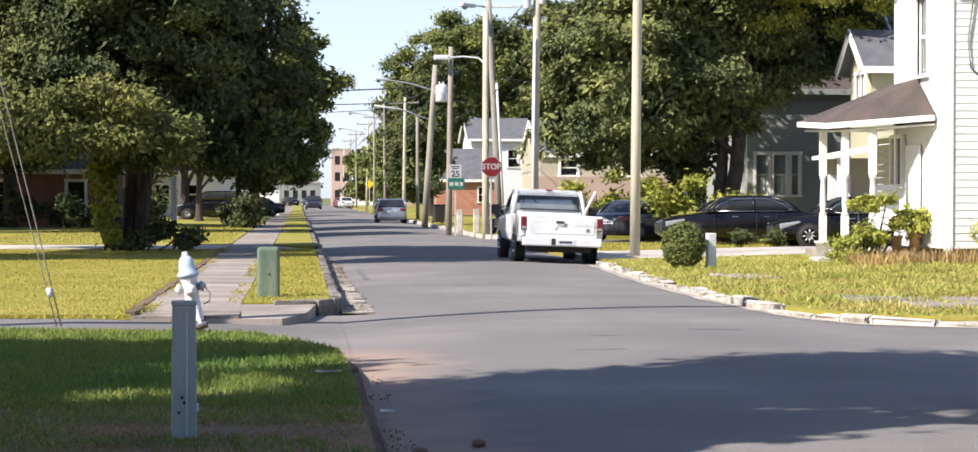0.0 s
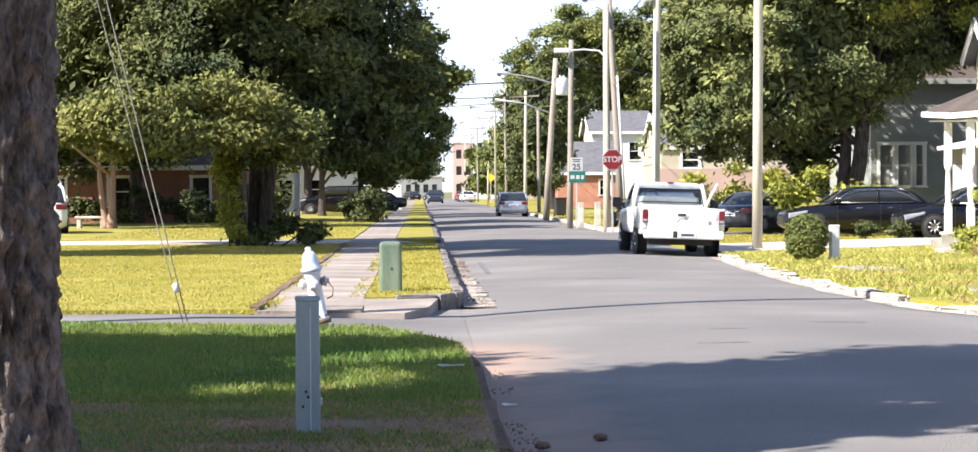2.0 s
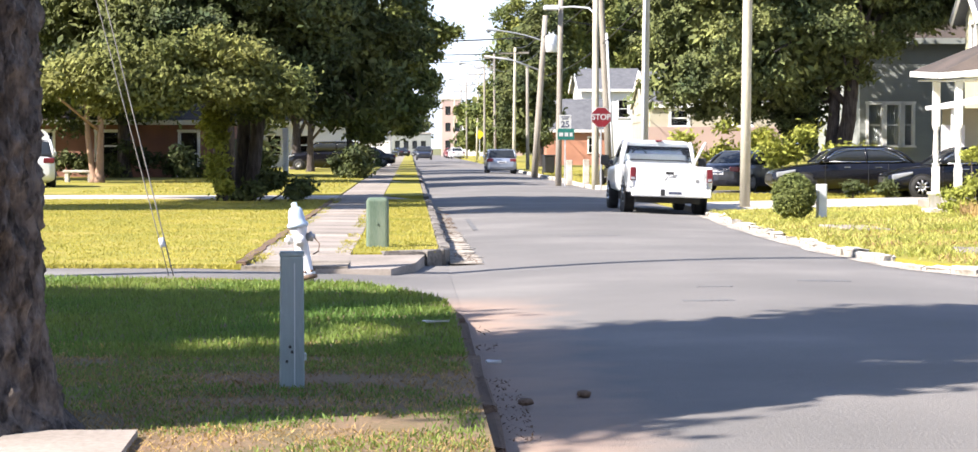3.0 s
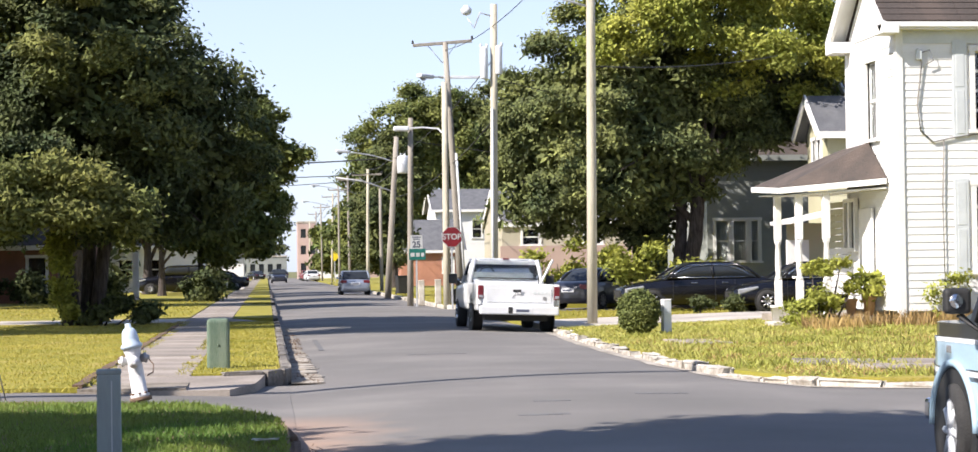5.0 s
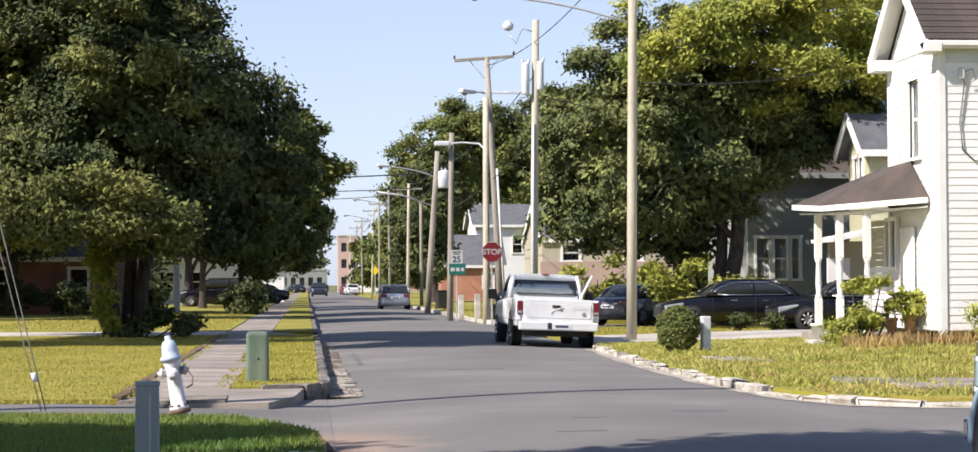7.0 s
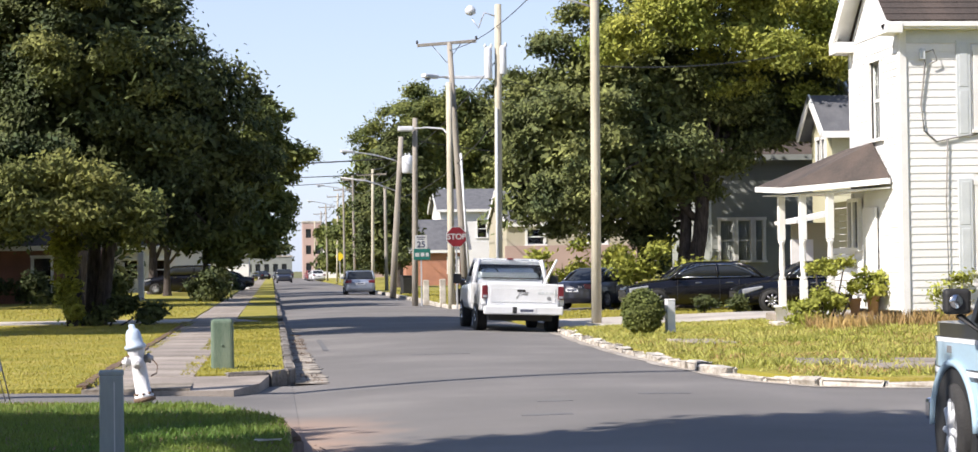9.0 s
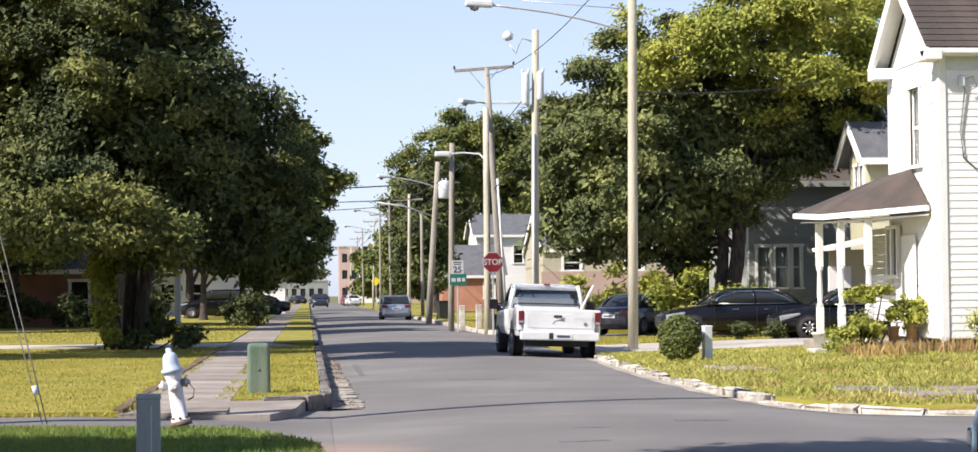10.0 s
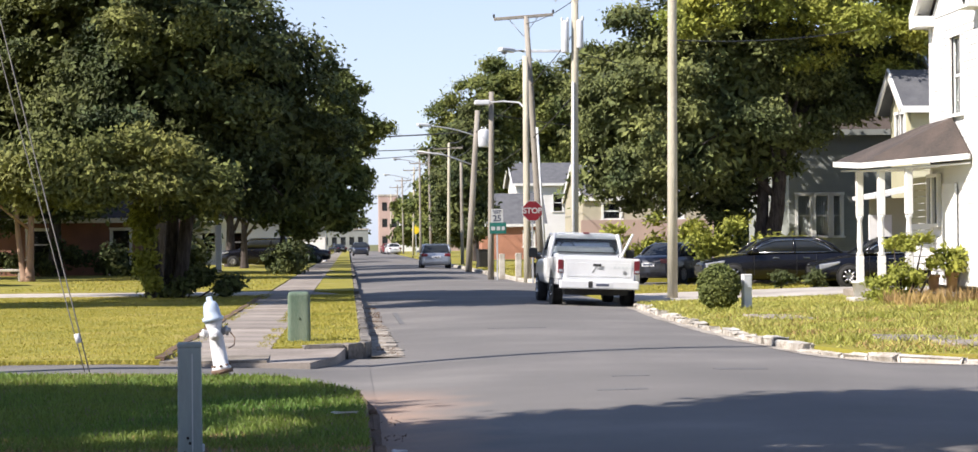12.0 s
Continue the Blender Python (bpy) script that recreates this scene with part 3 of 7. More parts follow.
kerb_run(kerb_near, [(0.47, 4), (0.47, 17.6), (0.40, 18.95), (0.08, 20.1), (-0.5, 20.98)], 1.6, -0.15, 0.03, 0.09, MULCH)
kerb_right = thing("kerb_right", "pale broken concrete kerb stones round the corner", "kerb", kind="structure")
kerb_run(kerb_right, [(6.92, 47.0), (6.62, 42), (6.42, 38), (6.30, 33), (6.28, 29.8), (6.38, 27.1), (6.62, 25.8), (7.08, 24.98), (7.75, 24.47), (9.2, 24.05), (16, 23.4)], 0.62, -0.15, 0.045, 0.20, KERB, rough=2.2)
kerb_run(kerb_right, [(8.5, 75.4), (7.0, 77.6), (6.9, 82), (6.9, 140)], 3.0, -0.15, 0.10, 0.2, KERB)
bm = nb()
edge = [(6.88, 47), (6.58, 42), (6.38, 38), (6.27, 33), (6.25, 29.8), (6.35, 27.1), (6.6, 25.8), (7.05, 25.0), (7.7, 24.5), (9.2, 24.05), (12.0, 23.8)]
prev, q = None, 0
for (xa, ya), (xb, yb) in zip(edge, edge[1:]):
    L_ = math.hypot(xb - xa, yb - ya)
    ux, uy = -(yb - ya) / L_, (xb - xa) / L_
    if ux > 0:
        ux, uy = -ux, -uy
    if abs(ux) < 0.5 and uy > 0:
        ux, uy = -ux, -uy
    for k in range(max(2, int(L_ / 0.35))):
        t = k / max(2, int(L_ / 0.35))
        x, y = xa + (xb - xa) * t, ya + (yb - ya) * t
        w = 0.27 + 0.12 * noise.noise(Vector((q * 0.21, 3.3, 0))) + 0.05 * noise.noise(Vector((q * 0.9, 1.1, 0)))
        q += 1
        low = lambda x, y: (road_z(x, y) if x < 6.9 else -0.062) + 0.007
        row = (bm.verts.new((x, y, low(x, y))), bm.verts.new((x + ux * w, y + uy * w, low(x + ux * w, y + uy * w))))
        if prev:
            bm.faces.new((prev[0], prev[1], row[1], row[0]))
        prev = row
tagged(part("gutter_right", bm, PALEGUTTER), "gritty pale concrete gutter with sand", "gutter", kind="structure")
# pieces of the broken pavement in the corner lot
for x, y, sx, sy in ((8.2, 28.1, 0.6, 0.5), (9.5, 27.6, 0.6, 0.5), (8.8, 26.6, 0.7, 0.45), (7.9, 36.0, 0.45, 0.7)):
    bm = nb()
    box(bm, -sx, -sy, -0.1, sx, sy, 0.03, 0.02)
    ob = part("paving_slab", bm, CONCRETE)
    ob.location, ob.rotation_euler = (x, y, right_z(x, y) + 0.012), (0.01, 0.02, rng.uniform(-0.2, 0.2))
    tagged(ob, "sunken concrete paving slab in the weeds", "paving slab", "sunken slabs", "structure")


# ---- grass ----
def blades(name, xy, zf, h, w, material, label, lean=0.45):
    n = len(xy)
    z = np.array([zf(x, y) for x, y in xy])
    base = np.column_stack([xy, z - 0.01])
    a = rng.uniform(0, math.tau, n)
    hh = h * rng.uniform(0.45, 1.25, n)
    ww = w * rng.uniform(0.6, 1.3, n)
    side = np.column_stack([np.cos(a), np.sin(a), np.zeros(n)])
    tip = np.column_stack([rng.normal(0, lean, n) * hh, rng.normal(0, lean, n) * hh, hh])
    mid = tip * 0.55 + np.array([0, 0, 1]) * (hh * 0.08)[:, None]
    v = np.stack([base - side * ww[:, None], base + side * ww[:, None], base + mid + side * ww[:, None] * 0.7, base + tip, base + mid - side * ww[:, None] * 0.7], 1)
    f = np.arange(n)[:, None] * 5
    faces = np.concatenate([f + [0, 1, 2], f + [0, 2, 4], f + [4, 2, 3]], 0)
    return tagged(mesh_np(name, v.reshape(-1, 3), faces, material), label, "grass", kind="stuff")


def scatter(n, x0, x1, y0, y1, keep=None, patch=0.0, ps=0.5):
    xy = np.column_stack([rng.uniform(x0, x1, n), rng.uniform(y0, y1, n)])
    m = np.ones(n, bool)
    if keep:
        m &= np.array([keep(x, y) for x, y in xy])
    if patch:
        m &= np.array([noise.noise(Vector((x * ps, y * ps, 3.1))) > patch - 0.5 + rng.uniform(-0.15, 0.15) for x, y in xy])
    return xy[m]


def inside_near(x, y):
    if y < 17.6:
        return x < 0.40
    return x < 0.36 - 0.25 * max(0, y - 18.6) ** 1.35 if y < 21.2 else (x < -1.0 - 3.2 * (y - 21.2) if y < 22 else False)


def inside_right(x, y):
    edge = 6.42 + (0.0 if y > 29 else 0.28 * (29 - y) ** 1.1 * (0.35 if y > 26.5 else 0.5)) + max(0, (y - 36)) * 0.04
    return x > edge and y > 24.75 - 0.05 * (x - 8)


blades("lawn_grass", scatter(70000, -5, 0.45, 13.6, 22.2, inside_near), lambda x, y: 0.115, 0.055, 0.006, BLADE_DEEP, "lush short grass at the street corner")
blades("lawn_grass", scatter(34000, -3.2, 0.42, 9.3, 14.4, inside_near, 0.43, 1.1), lambda x, y: 0.115, 0.035, 0.005, BLADE_DEEP, "thin short grass in bare soil")
blades("dry_grass", scatter(26000, -3.2, 0.42, 9.3, 14.6, inside_near, 0.3, 1.3), lambda x, y: 0.115, 0.03, 0.005, DRYWEED, "dry brown grass and leaf litter", 0.9)
blades("leaf_litter", scatter(2200, 0.58, 0.93, 27.2, 50, None, 0.5, 0.7), lambda x, y: -0.02, 0.02, 0.008, MULCH, "dark dead leaves and grit in the gutter", 1.2)
blades("leaf_litter", scatter(420, 0.53, 0.72, 9.5, 18, None, 0.5, 0.9), lambda x, y: -0.025, 0.015, 0.006, MULCH, "dark dead leaves along the near kerb", 1.2)
blades("lawn_grass", scatter(80000, -9.5, -2.05, 24.9, 56), lambda x, y: 0.10, 0.034, 0.007, BLADE, "sunlit mown grass")
blades("lawn_grass", scatter(12000, -0.72, 0.40, 27.0, 54), lambda x, y: 0.13, 0.04, 0.007, BLADE, "sunlit mown grass of the verge")
blades("edge_grass", scatter(4200, -2.12, -1.78, 25, 56, None, 0.42, 0.8), lambda x, y: 0.10, 0.05, 0.008, BLADE, "ragged grass creeping over the pavement edge", 0.9)
blades("edge_grass", scatter(3600, -0.95, -0.66, 27.2, 54, None, 0.42, 0.8), lambda x, y: 0.10, 0.05, 0.008, BLADE, "ragged verge grass creeping over the pavement edge", 0.9)
blades("edge_grass", scatter(2200, -9, -2.0, 24.6, 24.95, None, 0.4, 0.7), lambda x, y: 0.07, 0.06, 0.008, BLADE, "ragged grass along the lane", 0.8)
blades("lawn_grass", scatter(9000, -10, -2.1, 61, 100), lambda x, y: 0.13, 0.06, 0.015, BLADE, "mown grass before the houses")
blades("lawn_grass", scatter(9000, 7, 17, 53.6, 64), lambda x, y: 0.08, 0.06, 0.012, BLADE, "shaded grass under the trees")
blades("lawn_grass", scatter(5000, 7, 12, 77.8, 125), lambda x, y: 0.10, 0.07, 0.015, BLADE, "grass at the far corner")
blades("weeds", scatter(46000, 6.4, 17, 24.2, 47.2, inside_right), right_z, 0.055, 0.010, WEED, "overgrown yellow-green grass of the corner lot", 0.8)
blades("weeds", scatter(15000, 6.7, 14, 25.2, 40.5, inside_right, 0.5, 0.55), right_z, 0.11, 0.011, WEED, "tall tufts of weeds in the corner lot", 0.6)
blades("dry_weeds", scatter(9000, 6.8, 15, 25.2, 39, inside_right, 0.55, 0.4), right_z, 0.07, 0.011, DRYWEED, "dry yellow-brown patches of weeds in the corner lot", 0.8)
blades("dry_weeds", scatter(1500, 11.0, 16, 39.3, 40.9), right_z, 0.30, 0.014, DRYWEED, "dry reddish weeds along the white house", 0.3)

# ---- trees ----
ivy_tree = tree("roadside_tree", "large dark-leaved tree with ivy on its trunk", (-4.5, 54.4, 0.1), 0.24,
     [(-0.6, 0, 6.0, 4.0, 4.0, 4.0), (1.7, -0.6, 5.0, 2.9, 3.2, 2.9), (-3.4, 0.3, 4.9, 2.7, 3.0, 2.6), (-0.8, 0.5, 8.9, 2.9, 2.8, 2.6), (2.9, 0, 3.9, 1.8, 2.2, 1.7), (2.3, 0.2, 5.3, 2.2, 2.4, 2.3), (0.1, 0, 8.4, 2.4, 2.5, 2.4), (-3.6, 0.5, 9.7, 3.0, 2.8, 2.4), (3.0, -0.4, 2.8, 1.4, 1.3, 0.8), (-3.0, 0, 7.6, 2.4, 2.4, 2.6), (1.6, -1.6, 2.9, 1.7, 1.5, 0.8), (-3.6, -1.6, 3.4, 2.0, 1.5, 0.9), (-1.8, -2.6, 3.9, 2.2, 1.7, 1.3), (0.8, -2.2, 6.4, 2.4, 2.0, 2.4), (1.2, 1.0, 3.2, 2.0, 1.4, 1.2)],
     3600, 62, 0.21, 0.085, LEAF, stems=((-0.55, 0), (0.6, 0.1), (0.15, 0.4)), fork=0.26, limbs=18)
# low skirt of paler leaves, painting the sunlit lower side of the crown
leaves("outer_crown", crown_clumps([(-3.4, -4.2, 2.7, 1.9, 0.9, 0.5), (-1.4, -4.4, 2.75, 1.6, 0.9, 0.55), (-2.6, -4.6, 3.1, 1.9, 0.8, 0.45), (0.2, -4.2, 3.0, 1.1, 0.8, 0.5), (1.5, -3.8, 2.9, 1.2, 0.8, 0.5), (-1.0, -4.4, 3.5, 2.2, 0.7, 0.5)], 480), 48, 0.25, 0.08, LEAF_SUNLIT, ivy_tree, (-1.0, 0, 4.0), 0.6)
# the same paler leaves higher up, for the sunlit middle of the crown
leaves("sunlit_crown", crown_clumps([(0.2, -4.0, 6.7, 1.2, 0.7, 0.8), (1.3, -3.2, 6.0, 0.9, 0.7, 0.8), (-0.9, -4.0, 7.4, 1.1, 0.7, 0.7), (1.9, -2.6, 5.0, 0.5, 0.5, 0.5), (0.3, -3.4, 7.8, 1.0, 0.6, 0.6), (-0.6, -3.4, 9.0, 1.3, 0.7, 0.9)], 260), 48, 0.18, 0.08, LEAF_SUNLIT, ivy_tree, (-1.0, 0, 5.0), 0.6)
tree("roadside_tree", "tall dark tree behind the lawn trees", (-12.8, 93, 0.1), 0.3,
     [(0, 0, 11.4, 5.8, 5, 5.6), (-4, 0, 8, 4, 4, 4.4), (3.6, 0.5, 9, 4, 4, 4.4), (-1, 0, 4.4, 5, 3, 2.4)], 1200, 50, 0.3, 0.12, LEAF)
tree("roadside_tree", "tree with pale bare trunk beside a brick house", (-12.0, 80, 0.2), 0.15,
     [(0, 0, 4.3, 4.2, 2.0, 1.6), (0, 0, 6.6, 3.6, 3, 3.0), (-2.6, -1, 5.2, 2.6, 2.2, 2.0), (2.2, -1, 5.4, 2.2, 2.2, 2.2)], 800, 50, 0.28, 0.12, LEAF_MID, BARK_PALE, stems=((0.1, 0), (-0.4, 0.1)))
tree("roadside_tree", "slender tall tree at the street edge", (-2.9, 100, 0.1), 0.14,
     [(3.6, 0, 6.9, 1.6, 1.7, 1.2), (2.7, 0, 8.7, 1.3, 1.5, 0.9), (2.5, 0, 5.2, 2.0, 2, 1.5), (2.1, 0, 3.5, 1.9, 2, 1.2), (0, 0, 6, 2.8, 2.5, 3.2), (1.8, 0.4, 7.4, 1.6, 1.6, 1.6), (1.4, 0, 2.5, 1.6, 1.6, 0.9), (-0.6, 0, 3.2, 2.0, 1.6, 1.4), (2.9, 0, 3.0, 1.3, 1.5, 0.9)], 900, 50, 0.22, 0.12, LEAF_MID)
tree("roadside_tree", "dark shade tree before a brick house", (-7.0, 80, 0.1), 0.3,
     [(0, 0, 7.4, 4.2, 4.0, 3.6), (-4, 0, 5.2, 3.0, 3, 2.0), (2.8, 0, 5.4, 2.4, 2.4, 2.0), (0, 0, 4.3, 3.6, 2, 1.3)], 800, 46, 0.32, 0.15, LEAF)
tree("roadside_tree", "dark shade tree before a brick house", (-16.5, 86, 0.1), 0.3,
     [(0, 0, 6.6, 4.4, 3.4, 4.2), (-4, 0, 5.4, 3.4, 3, 3.6), (0, -1, 4.0, 4.6, 2, 1.4)], 700, 46, 0.32, 0.15, LEAF)
tree("roadside_tree", "dark shade tree beside the driveway cars", (-5.6, 117, 0.1), 0.2,
     [(0, 0, 6.6, 3.8, 3.2, 3.0), (2.6, 0, 5.0, 2.2, 2.4, 2.0), (-2.4, 0, 4.6, 2.8, 2.6, 1.8), (3.2, 0, 3.6, 1.6, 1.8, 1.0)], 620, 44, 0.3, 0.16, LEAF)
tree("roadside_tree", "tall tree behind the parked cars", (-7.0, 128, 0.1), 0.3,
     [(0, 0, 7, 4.5, 4, 4.4), (5, 0, 6.5, 2.2, 3.4, 3.6)], 320, 40, 0.5, 0.28, LEAF)
# the two blobs at y 5.4 are added unseen, to shade the grey house
tree("yard_tree", "broad leafy tree shading parked cars, with hidden boughs added to shade a house", (14.2, 70.5, 0.1), 0.30,
     [(-1.5, 0, 6.7, 3.3, 3.4, 3.8), (-4.0, 0, 5.8, 2.4, 2.8, 3.2), (2.0, 0, 8.4, 2.4, 2.6, 2.0), (-2.2, -1.0, 4.4, 2.7, 2.4, 1.9), (0.2, 0.2, 9.4, 2.8, 2.6, 1.8), (-2.6, 0, 8.4, 2.0, 2.4, 1.8), (-4.6, -0.5, 4.0, 1.8, 1.8, 1.5), (0.1, -0.4, 5.0, 1.5, 1.8, 2.4), (2.5, 0.6, 7.0, 2.1, 2.2, 1.8), (1.3, 0.2, 5.2, 1.1, 1.5, 1.5), (3.9, 0.8, 7.6, 1.7, 2.0, 2.0), (5.0, 1.6, 6.8, 1.1, 1.6, 1.2), (-5.3, -0.2, 3.2, 1.1, 1.3, 0.9), (-3.5, -0.3, 3.0, 1.1, 1.3, 0.8), (-5.2, 0, 6.0, 0.9, 1.4, 1.4), (-1.2, 1.2, 3.3, 1.6, 1.4, 1.6), (0.2, 1.6, 3.3, 1.2, 1.2, 1.7), (0.3, 5.4, 7.4, 2.6, 1.9, 2.8), (2.6, 5.4, 7.6, 2.0, 1.7, 2.2), (2.6, -0.2, 5.4, 0.9, 0.9, 0.7), (3.6, 0.2, 5.9, 0.8, 0.8, 0.8), (4.6, 1.0, 7.6, 1.4, 1.4, 2.0), (-3.2, 0, 10.0, 0.9, 0.9, 0.7), (-5.7, 0, 7.7, 0.6, 0.8, 0.6), (-6.2, 0, 4.9, 0.6, 0.8, 0.7), (-6.3, 0, 3.0, 0.6, 0.7, 0.6), (1.6, 0, 10.9, 1.1, 0.9, 0.6), (-1.4, 0, 10.6, 0.9, 0.8, 0.6)],
     2700, 58, 0.24, 0.095, LEAF_YARD, stems=((0.95, 0), (0.5, 0.3)), fork=0.22, limbs=20, core=0.08, core_top=7.9)
# boughs with negative y cover the yard tree's top, painting it sunlit
tree("yard_tree", "yellow-green leafy tree, its front boughs painting sun on the yard tree's top", (22.8, 76.3, 0.1), 0.26,
     [(-5.4, -8.4, 9.4, 2.3, 1.4, 1.8), (-7.6, -7.8, 10.4, 2.0, 1.4, 1.3), (-3.6, -7.6, 8.6, 1.9, 1.4, 1.6), (-7.0, -7.6, 7.8, 1.3, 1.0, 0.8), (-1.6, 0, 10.4, 2.6, 2.6, 2.4), (-10.2, -6.6, 10.6, 1.5, 1.1, 0.9), (-8.5, -9.0, 9.8, 1.8, 0.9, 0.9), (-10.8, -8.8, 8.9, 1.1, 0.7, 0.7), (-6.2, -9.4, 8.4, 1.4, 0.8, 0.7), (-4.4, -9.2, 8.0, 1.0, 0.7, 0.6), (-7.2, -9.6, 10.6, 1.6, 0.8, 0.7)], 1500, 46, 0.24, 0.095, LEAF_LIGHT, fork=0.55, limbs=6, core=0)
tree("yard_tree", "tall green tree behind the small brick house", (15.0, 205, 0.1), 0.5,
     [(0, 0, 13.5, 4.4, 4, 5.0), (-4.2, 0, 11.5, 3.0, 3.4, 4.2), (4.0, 0, 15.0, 3.8, 4, 4.4), (0.6, 0, 17.4, 2.4, 2.6, 2.0), (-1, 0, 7.5, 5.0, 3, 4.0), (5, 0, 8.5, 4.0, 3, 4.0)], 1500, 44, 0.46, 0.19, LEAF_MID)
tree("yard_tree", "tall dark tree behind the white house", (26.0, 205, 0.1), 0.5,
     [(0, 0, 15.5, 5.0, 4, 6.0), (-4.5, 0, 14.0, 3.6, 3, 5.2), (0, 0, 8, 6.5, 3, 5.0), (3, 2, 14.0, 4.0, 3, 4.0)], 1200, 44, 0.46, 0.19, LEAF)
tree("yard_tree", "dark dense tree along the far street", (9.6, 152, 0.1), 0.35,
     [(-0.3, 0, 8.6, 1.9, 2.4, 3.2), (-0.8, 0, 5.2, 2.1, 3, 4.0), (1.6, 6, 8.6, 2.0, 3, 3.6), (-0.9, 3, 3.2, 1.9, 3, 2.6), (0.2, 0, 11.2, 1.0, 1.2, 1.1)], 900, 44, 0.3, 0.15, LEAF)
tree("yard_tree", "sunlit tree along the far street", (9.4, 205, 0.1), 0.3,
     [(-0.6, 0, 4.6, 2.2, 2.5, 4.0), (1.5, 0, 6, 2.5, 2.5, 4.4), (-0.2, 0, 7.6, 1.5, 1.6, 1.6)], 420, 38, 0.4, 0.2, LEAF_MID)
tree("yard_tree", "tree along the far street", (11.5, 270, 0.1), 0.3,
     [(0, 0, 6, 3.4, 3, 4.8), (-2.6, 10, 4.6, 1.8, 3, 3.8)], 200, 34, 0.6, 0.4, LEAF_MID)
tree("yard_tree", "tree along the far street", (-4.5, 190, 0.1), 0.3,
     [(0, 0, 6, 3.6, 3, 4.8), (2, 20, 5.6, 2.4, 3, 4.6)], 200, 34, 0.6, 0.4, LEAF)
tree("yard_tree", "lawn tree shading the grass before a driveway", (-15.6, 45.6, 0.1), 0.3,
     [(0, -1.4, 8.2, 3.4, 2.0, 1.4), (3.6, -1.7, 8.4, 2.4, 1.8, 1.2), (-3.4, -1.0, 8.0, 2.6, 1.8, 1.3), (5.8, -1.2, 8.6, 1.8, 1.6, 1.0), (8.6, -1.2, 9.7, 2.6, 2.4, 0.8), (10.6, 1.8, 9.9, 2.4, 2.2, 0.8)], 1100, 50, 0.3, 0.13, LEAF, fork=0.5, core=0.3)
# corner trees over the pavement, whose crowns shade the street
near_tree = tree("corner_tree", "old street tree with rough grey bark", (-2.16, 10.1, 0.12), 0.29,
     [(1.4, 3.5, 7.4, 3.0, 2.2, 2.0), (-2.2, 2.4, 7.2, 2.4, 1.6, 1.7), (-3.0, -0.6, 7.0, 2.4, 0.6, 0.9), (-3.6, 1.0, 7.0, 1.6, 0.6, 0.7), (2.6, -2.2, 7.6, 2.2, 1.1, 1.3)], 760, 48, 0.3, 0.12, LEAF, fork=0.5, core=0.14)
tree("corner_tree", "tall street tree with a spreading crown", (-11.0, 12.9, 0.12), 0.34,
     [(-1.6, 0.45, 9.2, 3.2, 1.15, 1.3), (1.4, 1.3, 8.6, 1.5, 0.5, 0.6), (-4.6, 0.6, 9.0, 3, 1.2, 1.4), (6.4, -1.1, 8.2, 2.2, 1.5, 1.5), (2.0, -4.3, 7.6, 3.2, 1.5, 1.0), (-0.9, -1.6, 8.1, 2.0, 1.0, 1.0)], 1050, 56, 0.36, 0.14, LEAF, fork=0.5, core=0.25)

def rough_trunk(tr, r, h):
    """Furrowed bark with a root flare, over the plain trunk."""
    n, m = 150, 150
    bm = nb()
    rings = []
    for j in range(m + 1):
        z = -0.12 + h * j / m
        flare = 1 + 0.55 * math.exp(-max(0, z) * 4.0)
        ring = []
        for i in range(n):
            a = i * math.tau / n
            f = noise.noise(Vector((math.cos(a) * 7.5, math.sin(a) * 7.5, z * 4.2)))
            g = noise.noise(Vector((math.cos(a) * 17, math.sin(a) * 17, z * 13.0)))
            root = 0.10 * math.exp(-max(0, z) * 3) * math.cos(5 * a + 0.6)
            rr = r * (flare + root + 0.16 * (1 - abs(f) * 3.0) + 0.10 * g)
            ring.append(bm.verts.new((rr * math.cos(a), rr * math.sin(a), z)))
        rings.append(ring)
    for p, q in zip(rings, rings[1:]):
        for i in range(n):
            bm.faces.new((p[i], p[(i + 1) % n], q[(i + 1) % n], q[i])).smooth = True
    part("bark", bm, BARK_ROUGH, tr, "deeply furrowed grey-brown bark")


rough_trunk(near_tree, 0.335, 4.2)

# ---- poles, lamps and cables ----
def ins(bm, p):
    lathe(bm, [(0.03, 0), (0.05, 0.03), (0.035, 0.06), (0.05, 0.09), (0.02, 0.14)], 8, p)


def pole(label, base, top, r0, r1, material=None, name="utility_pole"):
    p = thing(name, label, "utility pole", base, group="utility poles")
    d = Vector(top) - Vector(base)
    bm = nb()
    tube(bm, [(0, 0, -0.3), tuple(d * 0.33), tuple(d * 0.66), tuple(d)], [r0, r0 * 0.7 + r1 * 0.3, r0 * 0.35 + r1 * 0.65, r1], 14)
    part("shaft", bm, material or POLEWOOD, p)
    return p


